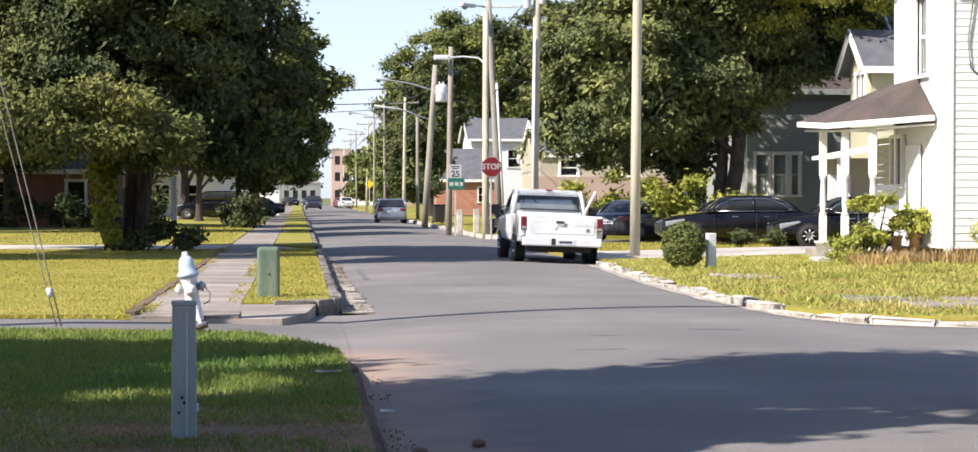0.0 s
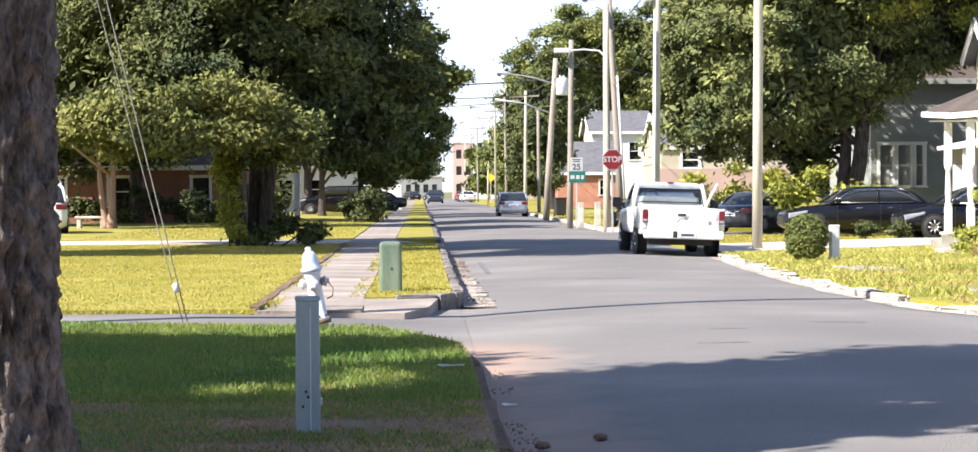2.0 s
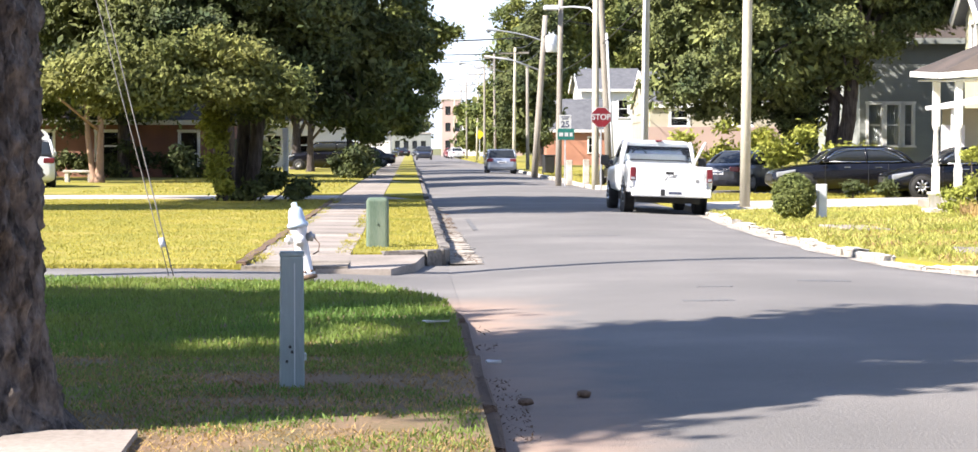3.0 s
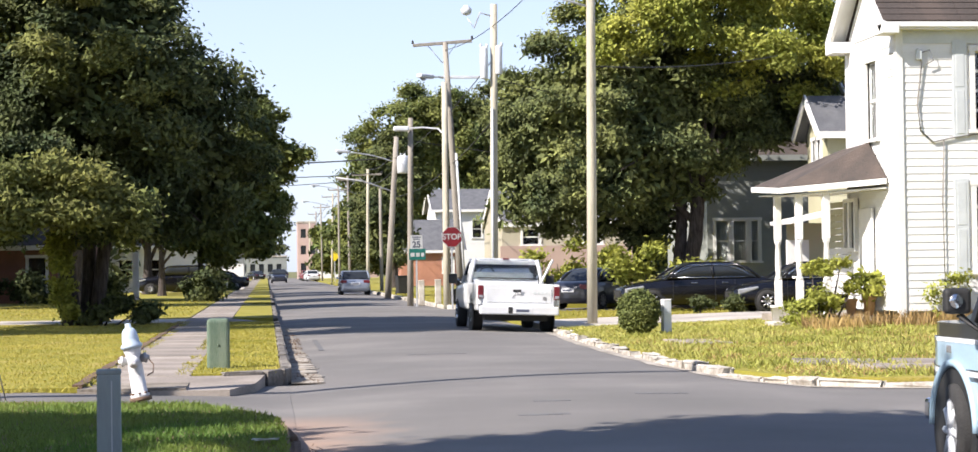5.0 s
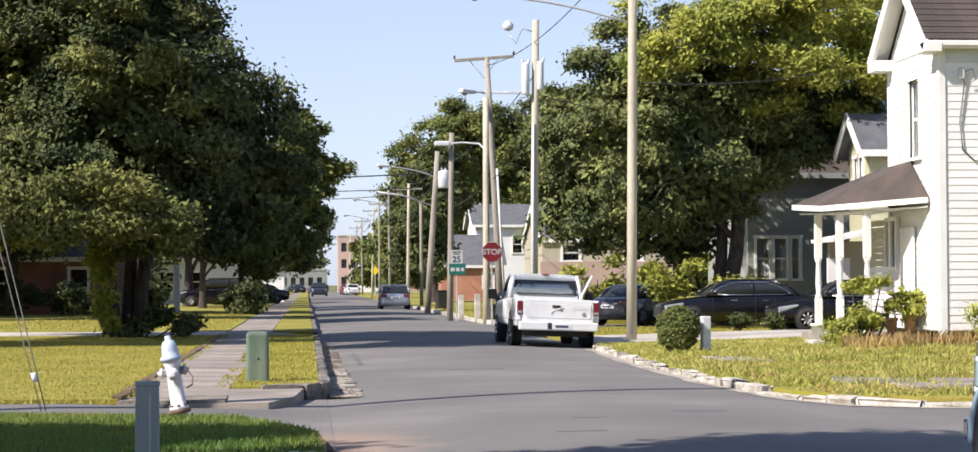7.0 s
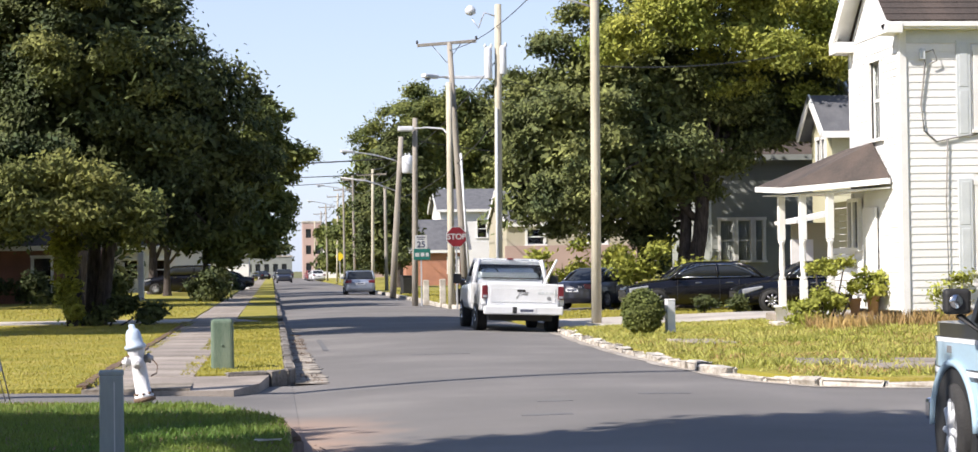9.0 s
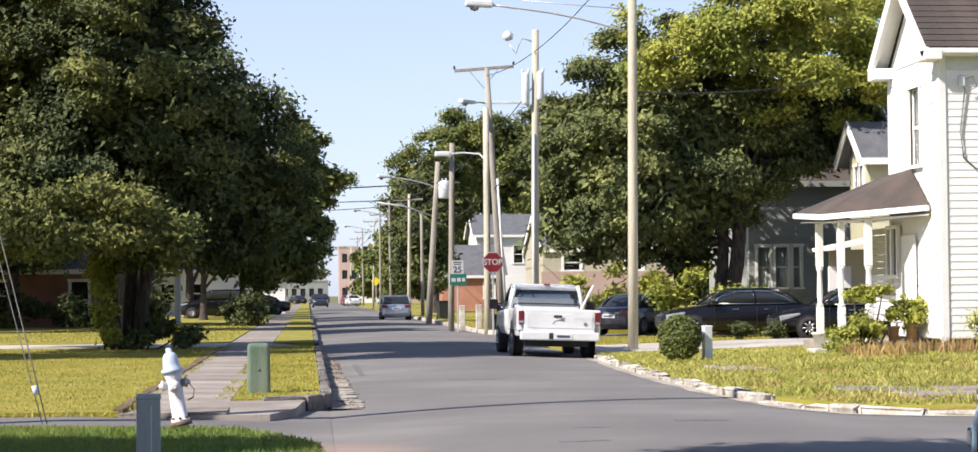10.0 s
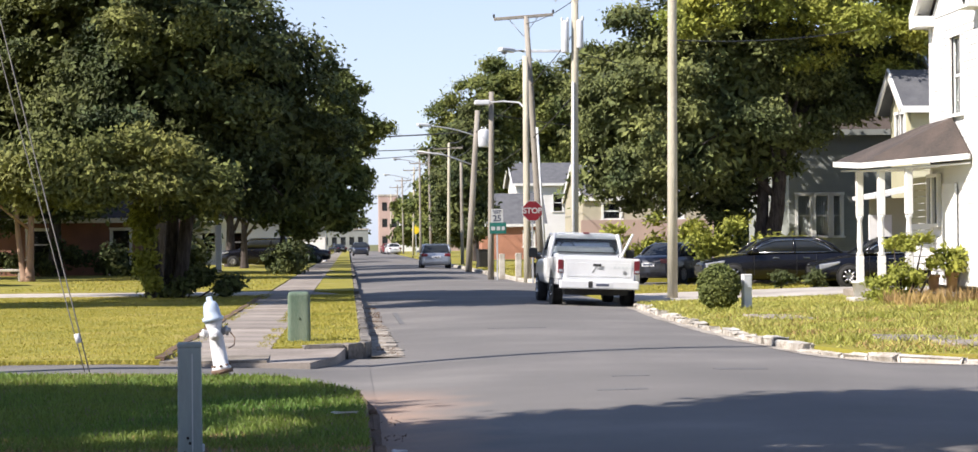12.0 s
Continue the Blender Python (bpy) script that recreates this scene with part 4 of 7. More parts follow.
def lamp(parent, a, b, label="cobra-head street lamp with a grey arm", bow=0.35, r=0.035, size=1.0):
    """An arm from a to b, relative to the pole, with the lamp head at b."""
    a, b = Vector(a), Vector(b)
    bm = nb()
    pts = [a.lerp(b, t) + Vector((0, 0, bow * math.sin(math.pi * t) * (1 - 0.3 * t))) for t in (0, 0.15, 0.35, 0.55, 0.75, 0.9, 1)]
    tube(bm, pts, r, 8)
    part("lamp_arm", bm, GALV, parent)
    d = (b - a).normalized()
    bm = nb()
    box(bm, -0.05, -0.13, -0.06, 0.62, 0.13, 0.10, 0.05, 3)
    for v in bm.verts:
        if v.co.x > 0.3:
            v.co.z += 0.02
            v.co.y *= 1.2
    head = part("lamp_head", bm, GREYPAINT, parent, "pale grey cobra-head lamp housing")
    head.location, head.rotation_euler, head.scale = b, (0, 0, math.atan2(d.y, d.x)), (size, size, size)
    bm = nb()
    lathe(bm, [(0.02, -0.15), (0.09, -0.12), (0.12, -0.05)], 12, (0.4, 0, 0))
    part("lens", bm, HEADLAMP, head)


def crossarm(parent, a, b, label=""):
    a, b = Vector(a), Vector(b)
    m = (a + b) / 2
    bm = nb()
    box(bm, -(b - a).length / 2, -0.05, -0.06, (b - a).length / 2, 0.05, 0.06, 0.01)
    ob = part("crossarm", bm, POLEOLD, parent)
    d = b - a
    ob.location, ob.rotation_euler = m, (0, -math.asin(d.z / d.length), math.atan2(d.y, d.x))
    for k in (a, b):
        bm = nb()
        ins(bm, k + Vector((0, 0, 0.06)))
        part("insulator", bm, BLACKTRIM, parent)
    for s in (-1, 1):
        bm = nb()
        tube(bm, [m + Vector((0, 0.06, -0.75)), m + d.normalized() * s * 0.6 + Vector((0, 0.06, 0))], 0.015, 6)
        part("brace", bm, GALV, parent)


def can(parent, p, h=0.8, r=0.24):
    bm = nb()
    lathe(bm, [(r * 0.9, 0), (r, 0.03), (r, h - 0.05), (r * 0.85, h), (0.05, h + 0.04)], 16, p)
    c = part("transformer", bm, GREYPAINT, parent, "pale grey pole transformer can")
    for s in (-0.1, 0.1):
        bm = nb()
        ins(bm, (p[0] + s, p[1], p[2] + h))
        part("bushing", bm, SHUTTER, c)


pa = pole("pale wooden utility pole by the driveway", (8.03, 48.9, 0.05), (8.12, 48.9, 10.6), 0.125, 0.10)
lamp(pa, (-0.05, 0, 7.7), (-3.35, 0, 8.34), bow=0.12, r=0.028)
bm = nb()
tube(bm, [(-0.1, 0, 8.25), (-2.6, 0, 8.45)], 0.012, 6)
part("tie_rod", bm, GALV, pa)
pb = pole("pale wooden pole with transformer and floodlight", (7.55, 66, 0.02), (7.66, 66, 10.0), 0.13, 0.11, POLEWOOD)
can(pb, (-0.24, -0.1, 7.55), 1.0, 0.13)
can(pb, (0.24, -0.05, 7.7), 0.9, 0.12)
bm = nb()
tube(bm, [(0, 0, 9.6), (-0.35, -0.1, 9.7), (-0.55, -0.1, 9.2), (-0.75, -0.1, 9.5)], 0.025, 8)
part("lamp_arm", bm, GALV, pb)
bm = nb()
lathe(bm, [(0.03, 0), (0.16, 0.06), (0.18, 0.2), (0.08, 0.32), (0.03, 0.34)], 14, (-0.8, -0.1, 9.6))
part("floodlight", bm, GREYPAINT, pb, "white round floodlight on a bent bracket")
bm = nb()
tube(bm, [(-0.04, -0.13, 0.4), (0.0, -0.13, 6.6)], 0.04, 8)
part("conduit", bm, GREYPAINT, pb, "white conduit")
pc = pole("grey wooden utility pole with crossarm, leaning", (7.75, 79, 0.1), (7.2, 79, 10.2), 0.15, 0.10, POLEOLD)
crossarm(pc, (-1.8, 0, 9.98), (0.5, 0, 10.16))
lamp(pc, (-0.6, 0, 8.75), (-1.1, -0.3, 8.72), bow=0.02)
bm = nb()
box(bm, -0.75, -0.06, 8.7, 0.9, 0.06, 8.8, 0.01)
part("crossarm", bm, GREYPAINT, pc)
bm = nb()
tube(bm, [(0.12, -0.15, 0.3), (-0.18, -0.15, 5.8)], 0.045, 8)
part("conduit", bm, GREYPAINT, pc, "white conduit")
pd = pole("brown wooden brace pole meeting another pole", (7.03, 77.5, 0.1), (7.12, 78.6, 8.6), 0.14, 0.11)
pe = pole("weathered wooden pole beside a road sign", (5.95, 82, 0.05), (6.04, 82, 7.5), 0.13, 0.10, POLEOLD)
bm = nb()
tube(bm, [(1.25, -3, 6.5), (1.0, -2.4, 6.85), (0.5, -1, 7.0), (-0.05, -0.3, 7.0)], 0.035, 8)
part("lamp_arm", bm, GALV, pe)
bm = nb()
box(bm, -0.62, -0.45, 6.9, 0.0, -0.15, 7.1, 0.05, 3)
part("lamp_head", bm, GREYPAINT, pe, "pale grey cobra-head lamp housing")
pf = pole("leaning grey wooden pole with transformer and lamps", (6.45, 106, 0.1), (7.0, 106, 8.3), 0.18, 0.13, POLEOLD)
can(pf, (0.85, -0.2, 6.3), 0.9, 0.3)
lamp(pf, (0.4, 0, 6.9), (-2.0, -0.5, 7.4), bow=0.1)
bm = nb()
tube(bm, [(0.25, 0, 5.4), (-1.2, -0.2, 5.9), (-2.6, -0.4, 6.1)], 0.04, 8)
part("lamp_arm", bm, GALV, pf)
for x, y, h, mt in ((7.0, 138, 8.2, POLEWOOD), (7.6, 132, 6.8, POLEOLD), (7.3, 175, 9.5, POLEOLD), (7.3, 200, 9.6, POLEOLD), (7.5, 230, 10, POLEWOOD), (7.3, 262, 9.8, POLEOLD), (7.4, 300, 10, POLEOLD), (7.2, 335, 9.5, POLEWOOD)):
    p = pole("distant wooden utility pole along the street", (x, y, 0.1), (x + rng.uniform(-0.2, 0.2), y, h), 0.12, 0.09, mt)
    if h > 8:
        crossarm(p, (-1.0, 0, h - 0.5), (1.0, 0, h - 0.45))
    if y in (175, 230):
        lamp(p, (0, 0, h - 1.6), (-2.6, -0.6, h - 1.0), bow=0.1)
pole("old wooden utility pole", (-5.3, 22.6, 0.12), (-5.3, 22.6, 11.5), 0.16, 0.12, POLEOLD)


def cable(label, a, b, sag, r=0.012, n=14, material=None):
    a, b = Vector(a), Vector(b)
    bm = nb()
    tube(bm, [a.lerp(b, i / n) - Vector((0, 0, sag * 4 * (i / n) * (1 - i / n))) for i in range(n + 1)], r, 5)
    return tagged(part("overhead_cable", bm, material or CABLE), label, "cable", "overhead cables")


WIRE = "thin dark overhead cable"
cable("steel guy wire running from the lawn to a pole", (-2.55, 22.5, 0.1), (-5.25, 22.6, 11.2), 0.0, 0.0075, material=OLDSTEEL)
cable("steel guy wire running from the lawn to a pole", (-2.60, 22.5, 0.1), (-5.0, 22.6, 9.4), 0.0, 0.006, material=OLDSTEEL)
bm = nb()
tube(bm, [(-2.66, 22.48, 0.42), (-2.685, 22.48, 0.52)], 0.03, 8)
tagged(part("guy_guard", bm, GREYPAINT), "small pale plastic guard on a guy wire", "guard")
cable(WIRE, (-30, 104, 7.0), (6.9, 106, 7.2), 0.5, 0.035)
cable(WIRE, (6.9, 106, 7.2), (7.6, 66, 8.2), 0.4, 0.018)
cable(WIRE, (8.1, 48.9, 6.3), (16.0, 62, 7.9), 0.15, 0.014)
cable(WIRE, (-20, 30, 11.5), (8.1, 48.9, 10.2), 0.7, 0.014)
cable(WIRE, (8.1, 48.9, 9.8), (7.2, 79, 9.9), 0.6, 0.014)
cable(WIRE, (7.65, 66, 6.3), (7.0, 106, 5.2), 0.5, 0.018)
cable(WIRE, (7.65, 66, 7.6), (30, 90, 6.2), 0.4, 0.016)
cable(WIRE, (6.0, 82, 6.6), (30, 96, 6.8), 0.8, 0.02)
cable(WIRE, (-14, 165, 9.0), (7.3, 175, 9.0), 0.6, 0.03)
cable(WIRE, (-14, 118, 7.9), (7.3, 138, 7.9), 0.6, 0.03)
for y0, y1 in ((106, 138), (138, 175), (175, 200), (200, 230), (230, 262), (262, 300)):
    for dz in (0, -0.9):
        cable(WIRE, (7.1, y0, 7.9 + dz + (y0 > 150)), (7.2, y1, 8.2 + dz + (y1 > 150)), 0.4, 0.025)
cable(WIRE, (-5.3, 22.6, 10.8), (8.1, 25.8, 10.8), 0.2, 0.02)

# ---- houses ----
def slabface(bm, pts, t):
    """A plate of thickness t below a planar outline."""
    P = [Vector(p) for p in pts]
    nrm = (P[1] - P[0]).cross(P[2] - P[0]).normalized()
    if nrm.z < 0:
        nrm = -nrm
    a = [bm.verts.new(p) for p in P]
    b = [bm.verts.new(p - nrm * t) for p in P]
    bm.faces.new(a)
    bm.faces.new(b[::-1])
    for k in range(len(P)):
        bm.faces.new((a[k], b[k], b[(k + 1) % len(P)], a[(k + 1) % len(P)]))
    bmesh.ops.recalc_face_normals(bm, faces=bm.faces)
    return bm


def wall_holes(bm, axis, at, u0, u1, z0, z1, holes, t=0.15):
    """A wall in the plane x=at or y=at, thick to the inner side, with openings (u0, u1, z0, z1) that go through it."""
    us = sorted({u0, u1, *[h[0] for h in holes], *[h[1] for h in holes]})
    zs = sorted({z0, z1, *[h[2] for h in holes], *[h[3] for h in holes]})
    for a, b in zip(us, us[1:]):
        for c, d in zip(zs, zs[1:]):
            if any(h[0] <= a and b <= h[1] and h[2] <= c and d <= h[3] for h in holes):
                continue
            if axis == "y":
                box(bm, a, at, c, b, at + t, d)
            else:
                box(bm, at, a, c, at + t, b, d)
    bmesh.ops.remove_doubles(bm, verts=bm.verts, dist=0.0005)
    return bm


def siding(parent, axis, at, u0, u1, z0, z1, holes, material, step=0.157, zmax=None):
    """Lapped boards, one object each, that stop at the openings. zmax(u-span) cuts them under a gable."""
    n = int((z1 - z0) / step)
    for i in range(n):
        za, zb = z0 + i * step, z0 + (i + 1) * step + 0.012
        lo, hi = u0, u1
        if zmax:
            lo, hi = zmax(zb)
            if hi - lo < 0.15:
                continue
        cuts = sorted((h[0], h[1]) for h in holes if h[2] < zb - 0.02 and h[3] > za + 0.02)
        spans, s = [], lo
        for a, b in cuts:
            if a > s:
                spans.append((s, a))
            s = max(s, b)
        if s < hi:
            spans.append((s, hi))
        for a, b in spans:
            bm = nb()
            if axis == "y":
                p = [(a, at - 0.019, za), (b, at - 0.019, za), (b, at - 0.006, zb), (a, at - 0.006, zb), (a, at, za), (b, at, za), (b, at, zb), (a, at, zb)]
            else:
                p = [(at - 0.019, a, za), (at - 0.019, b, za), (at - 0.006, b, zb), (at - 0.006, a, zb), (at, a, za), (at, b, za), (at, b, zb), (at, a, zb)]
            v = [bm.verts.new(q) for q in p]
            for f in ((0, 1, 2, 3), (4, 7, 6, 5), (0, 4, 5, 1), (1, 5, 6, 2), (2, 6, 7, 3), (3, 7, 4, 0)):
                bm.faces.new([v[k] for k in f])
            bmesh.ops.recalc_face_normals(bm, faces=bm.faces)
            part("siding_board", bm, material, parent)


def sash_window(parent, axis, at, u0, u1, z0, z1, rows=2, cols=1, trim=0.11, frame_mat=None, lower_blind=False):
    fm = frame_mat or WHITEPAINT

    def bx(bm, ua, d0, za, ub, d1, zb, bev=0.0):
        if axis == "y":
            return box(bm, ua, at + d0, za, ub, at + d1, zb, bev)
        return box(bm, at + d0, ua, za, at + d1, ub, zb, bev)

    win = part("window", bx(bx(bx(bx(nb(), u0 - trim, -0.05, z0, u0, 0.12, z1), u1, -0.05, z0, u1 + trim, 0.12, z1), u0 - trim - 0.03, -0.06, z1, u1 + trim + 0.03, 0.12, z1 + trim), u0 - trim - 0.05, -0.09, z0 - 0.07, u1 + trim + 0.05, 0.12, z0), fm, parent)
    zs = [z0 + (z1 - z0) * i / rows for i in range(rows + 1)]
    us = [u0 + (u1 - u0) * i / cols for i in range(cols + 1)]
    for i in range(rows):
        for j in range(cols):
            part("pane", bx(nb(), us[j] + 0.03, 0.06, zs[i] + 0.03, us[j + 1] - 0.03, 0.066, zs[i + 1] - 0.03), PANE, win).visible_shadow = False
    bm = nb()
    for i, z in enumerate(zs):
        bx(bm, u0, 0.045, max(z0, z - 0.03), u1, 0.085, min(z1, z + 0.03))
    for j, u in enumerate(us):
        bx(bm, max(u0, u - 0.03), 0.04, z0, min(u1, u + 0.03), 0.09, z1)
    part("sash", bm, fm, win)
    if lower_blind:
        part("blind", bx(nb(), u0 + 0.12, 0.1, z0 + 0.02, u1 - 0.12, 0.11, z0 + 0.28), WHITEPAINT, win)
    return win


def shutter(parent, u0, u1, z0, z1, at):
    bm = nb()
    box(bm, u0, at - 0.06, z0, u1, at - 0.03, z1, 0.006)
    s = part("shutter", bm, SHUTTER, parent, "grey panelled shutter")
    m = (z0 + z1) / 2
    for a, b in ((z0 + 0.07, m - 0.04), (m + 0.04, z1 - 0.07)):
        bm = nb()
        box(bm, u0 + 0.06, at - 0.068, a, u1 - 0.06, at - 0.058, b, 0.004)
        part("panel", bm, SHUTTER, s)


BEIGE = mat("beige_siding", (0.46, 0.42, 0.32), (0.38, 0.35, 0.27), 0.8, 0.7)
# white two-storey house; its origin is the corner nearest the crossing
wh = thing("white_house", "white clapboard two-storey house with brown shingle roof", "house", (13.22, 41.1, 0.12))
EV, D = 6.2, 3.65
up, lo_w = (1.64, 2.35, 4.07, 5.70), (1.63, 2.34, 1.15, 2.92)
bm = nb()
wall_holes(bm, "y", 0, 0, 9, 0, EV, [up, lo_w])
part("wall", bm, WHITEPAINT, wh)
bm = nb()
gw = (1.35, 2.1, 4.0, 5.65)
wall_holes(bm, "x", 0, 0.15, D, 0, EV, [gw])
part("wall", bm, WHITEPAINT, wh)
bm = nb()
box(bm, 0.15, D, 0, 9, D + 0.15, EV)
box(bm, 9, 0, 0, 9.15, D + 0.15, EV)
part("wall", bm, WHITEPAINT, wh)
# solid block behind the windows, its black colour standing for room shade
bm = nb()
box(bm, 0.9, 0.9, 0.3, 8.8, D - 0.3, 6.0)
part("interior", bm, ROOMSHADE, wh, "near-black block painted as the shade of rooms behind the windows")
holes = [(up[0] - 0.12, up[1] + 0.12, up[2] - 0.07, up[3] + 0.12), (lo_w[0] - 0.12, lo_w[1] + 0.12, lo_w[2] - 0.07, lo_w[3] + 0.12)]
siding(wh, "y", 0, 0.11, 9, 0.35, EV - 0.05, holes, SIDING)
siding(wh, "x", 0, 0.05, D, 0.35, EV - 0.05, [(gw[0] - 0.12, gw[1] + 0.12, gw[2] - 0.07, gw[3] + 0.12)], SIDING)
for b in ((-0.04, -0.045, 0, 0.11, 0.10, EV), (-0.045, D - 0.12, 0, 0.05, D + 0.04, EV)):
    bm = nb()
    box(bm, *b, 0.006)
    part("corner_board", bm, WHITEPAINT, wh)
w1 = sash_window(wh, "y", 0, *up, rows=4)
sash_window(wh, "y", 0, *lo_w, rows=4, lower_blind=True)
sash_window(wh, "x", 0, *gw, rows=2)
for z0, z1 in ((3.92, 5.92), (1.07, 3.06)):
    shutter(wh, 1.16, 1.46, z0, z1, 0)
    shutter(wh, 2.53, 2.83, z0, z1, 0)
bm = nb()
box(bm, 1.74, -0.28, 4.08, 2.26, 0.1, 4.42, 0.02)
ac = part("air_conditioner", bm, BLACKTRIM, wh, "dark window air conditioner")
bm = nb()
for i in range(6):
    box(bm, 1.78, -0.29, 4.12 + i * 0.045, 2.22, -0.276, 4.135 + i * 0.045)
part("grille", bm, RIMGREY, ac)
RZ = EV + D / 2 * 0.92
bm = nb()
ov, ox = 0.32, -0.38
slabface(bm, [(ox, -ov, EV + 0.1), (9.5, -ov, EV + 0.1), (9.5, D / 2, RZ + 0.28), (ox, D / 2, RZ + 0.28)], 0.10)
slabface(bm, [(ox, D + ov, EV + 0.1), (9.5, D + ov, EV + 0.1), (9.5, D / 2, RZ + 0.28), (ox, D / 2, RZ + 0.28)], 0.10)
box_ = nb()
box(box_, 0.05, -0.04, EV - 0.34, 9, -0.004, EV - 0.03)
part("frieze_board", box_, SHUTTER, wh, "pale grey frieze under the eave")
roof = part("roof", bm, ROOFBROWN, wh, "brown weathered shingle roof")
# shingle courses on the slope that faces the crossing
for i in range(13):
    t0 = i / 13
    y, z = -ov + (D / 2 + ov) * t0, EV + 0.1 + (RZ + 0.18 - EV) * t0
    for k in range(6):
        bm = nb()
        box(bm, 0, 0, 0, 1.64, 0.20, 0.014)
        o = part("shingle_course", bm, ROOFBROWN, roof)
        o.location, o.rotation_euler = (ox + k * 1.646, y, z + 0.004), (math.atan2(RZ + 0.18 - EV, D / 2 + ov) - 0.03, 0, 0)
bm = nb()
box(bm, ox, -ov - 0.03, EV - 0.03, 9.5, -ov + 0.02, EV + 0.075, 0.008)
box(bm, ox, -ov + 0.02, EV - 0.07, 9.5, -0.05, EV - 0.02)
part("fascia", bm, WHITEPAINT, wh, "white boxed eave")
bm = nb()
slabface(bm, [(ox + 0.06, -ov + 0.02, EV - 0.02), (0.0, -ov + 0.02, EV - 0.02), (0.0, D / 2, RZ + 0.15), (ox + 0.06, D / 2, RZ + 0.15)], 0.02)
slabface(bm, [(ox + 0.06, D + ov - 0.02, EV - 0.02), (0.0, D + ov - 0.02, EV - 0.02), (0.0, D / 2, RZ + 0.15), (ox + 0.06, D / 2, RZ + 0.15)], 0.02)
part("soffit", bm, WHITEPAINT, wh)
bm = nb()
box(bm, ox - 0.03, -ov - 0.045, EV - 0.16, -0.05, 0.30, EV + 0.045, 0.01)
part("cornice_return", bm, WHITEPAINT, wh)
bm = nb()
box(bm, ox - 0.02, D - 0.30, EV - 0.18, 0.10, D + ov + 0.03, EV + 0.06, 0.01)
part("cornice_return", bm, WHITEPAINT, wh)
bm = nb()
for s in (0, 1):
    ya, yb = (-ov - 0.02, D / 2) if s == 0 else (D + ov + 0.02, D / 2)
    slabface(bm, [(ox - 0.03, ya, EV + 0.08), (ox + 0.05, ya, EV + 0.08), (ox + 0.05, yb, RZ + 0.26), (ox - 0.03, yb, RZ + 0.26)], 0.26)
part("rake_board", bm, WHITEPAINT, wh)
bm = nb()
bm2 = [(0.0, 0, EV - 0.02), (0.0, D, EV - 0.02), (0.0, D / 2, RZ)]
a = [bm.verts.new(p) for p in bm2]
b = [bm.verts.new((0.12, p[1], p[2])) for p in bm2]
bm.faces.new(a)
bm.faces.new(b[::-1])
for k in range(3):
    bm.faces.new((a[k], b[k], b[(k + 1) % 3], a[(k + 1) % 3]))
part("gable_wall", bm, WHITEPAINT, wh)
# service cable on the wall
bm = nb()
tube(bm, [(0.42, -0.05, 5.75), (0.50, -0.06, 5.45), (0.40, -0.05, 4.6), (0.46, -0.05, 4.05), (0.72, -0.05, 3.82), (1.1, -0.05, 3.9), (1.6, -0.05, 3.98), (2.9, -0.05, 3.96)], 0.018, 6)
tube(bm, [(0.95, -0.05, 3.88), (0.90, -0.06, 2.6), (0.93, -0.05, 0.6)], 0.014, 6)
tube(bm, [(0.46, -0.06, 5.65), (0.66, -0.10, 5.72), (0.74, -0.10, 5.5), (0.58, -0.10, 5.42)], 0.014, 6)
part("service_cable", bm, OLDSTEEL, wh, "grey service cable looped over the wall")
bm = nb()
box(bm, 0.38, -0.10, 5.52, 0.50, -0.03, 5.74, 0.01)
part("service_head", bm, SHUTTER, wh)
bm = nb()
box(bm, 0.0, 0.0, -0.3, 9, D, 0.33)
part("foundation", bm, KERB, wh)

# porch of the white house
po = thing("porch", "white wooden porch with turned posts and brown roof", "porch", (13.2, 43.5, 0.15))
bm = nb()
box(bm, -1.62, -1.2, -0.1, -0.04, 2.9, 0.2, 0.02)
part("porch_floor", bm, CONCRETE, po)
A, B, C, Dd = (-0.05, -1.75, 3.10), (-1.78, 0.25, 2.99), (-1.72, 3.0, 3.12), (-0.05, 3.0, 3.12)
E, F = (-0.05, -0.5, 3.90), (-0.05, 1.8, 3.86)
bm = nb()
slabface(bm, [A, B, E], 0.07)
slabface(bm, [B, C, F], 0.07)
slabface(bm, [B, F, E], 0.07)
slabface(bm, [C, Dd, F], 0.07)
part("porch_roof", bm, ROOFBROWN, po, "brown weathered shingle porch roof")
bm = nb()
for p, q in ((A, B), (B, C)):
    p, q = Vector(p), Vector(q)
    d = (q - p)
    nrm = Vector((d.y, -d.x, 0)).normalized() * 0.02
    v = [bm.verts.new(k) for k in (p + nrm - Vector((0, 0, 0.02)), q + nrm - Vector((0, 0, 0.02)), q + nrm - Vector((0, 0, 0.14)), p + nrm - Vector((0, 0, 0.14)), p - nrm * 4 - Vector((0, 0, 0.02)), q - nrm * 4 - Vector((0, 0, 0.02)), q - nrm * 4 - Vector((0, 0, 0.14)), p - nrm * 4 - Vector((0, 0, 0.14)))]
    for f in ((0, 1, 2, 3), (4, 7, 6, 5), (0, 4, 5, 1), (1, 5, 6, 2), (2, 6, 7, 3), (3, 7, 4, 0)):
        bm.faces.new([v[k] for k in f])
bmesh.ops.recalc_face_normals(bm, faces=bm.faces)
part("fascia", bm, WHITEPAINT, po, "white porch fascia")
bm = nb()
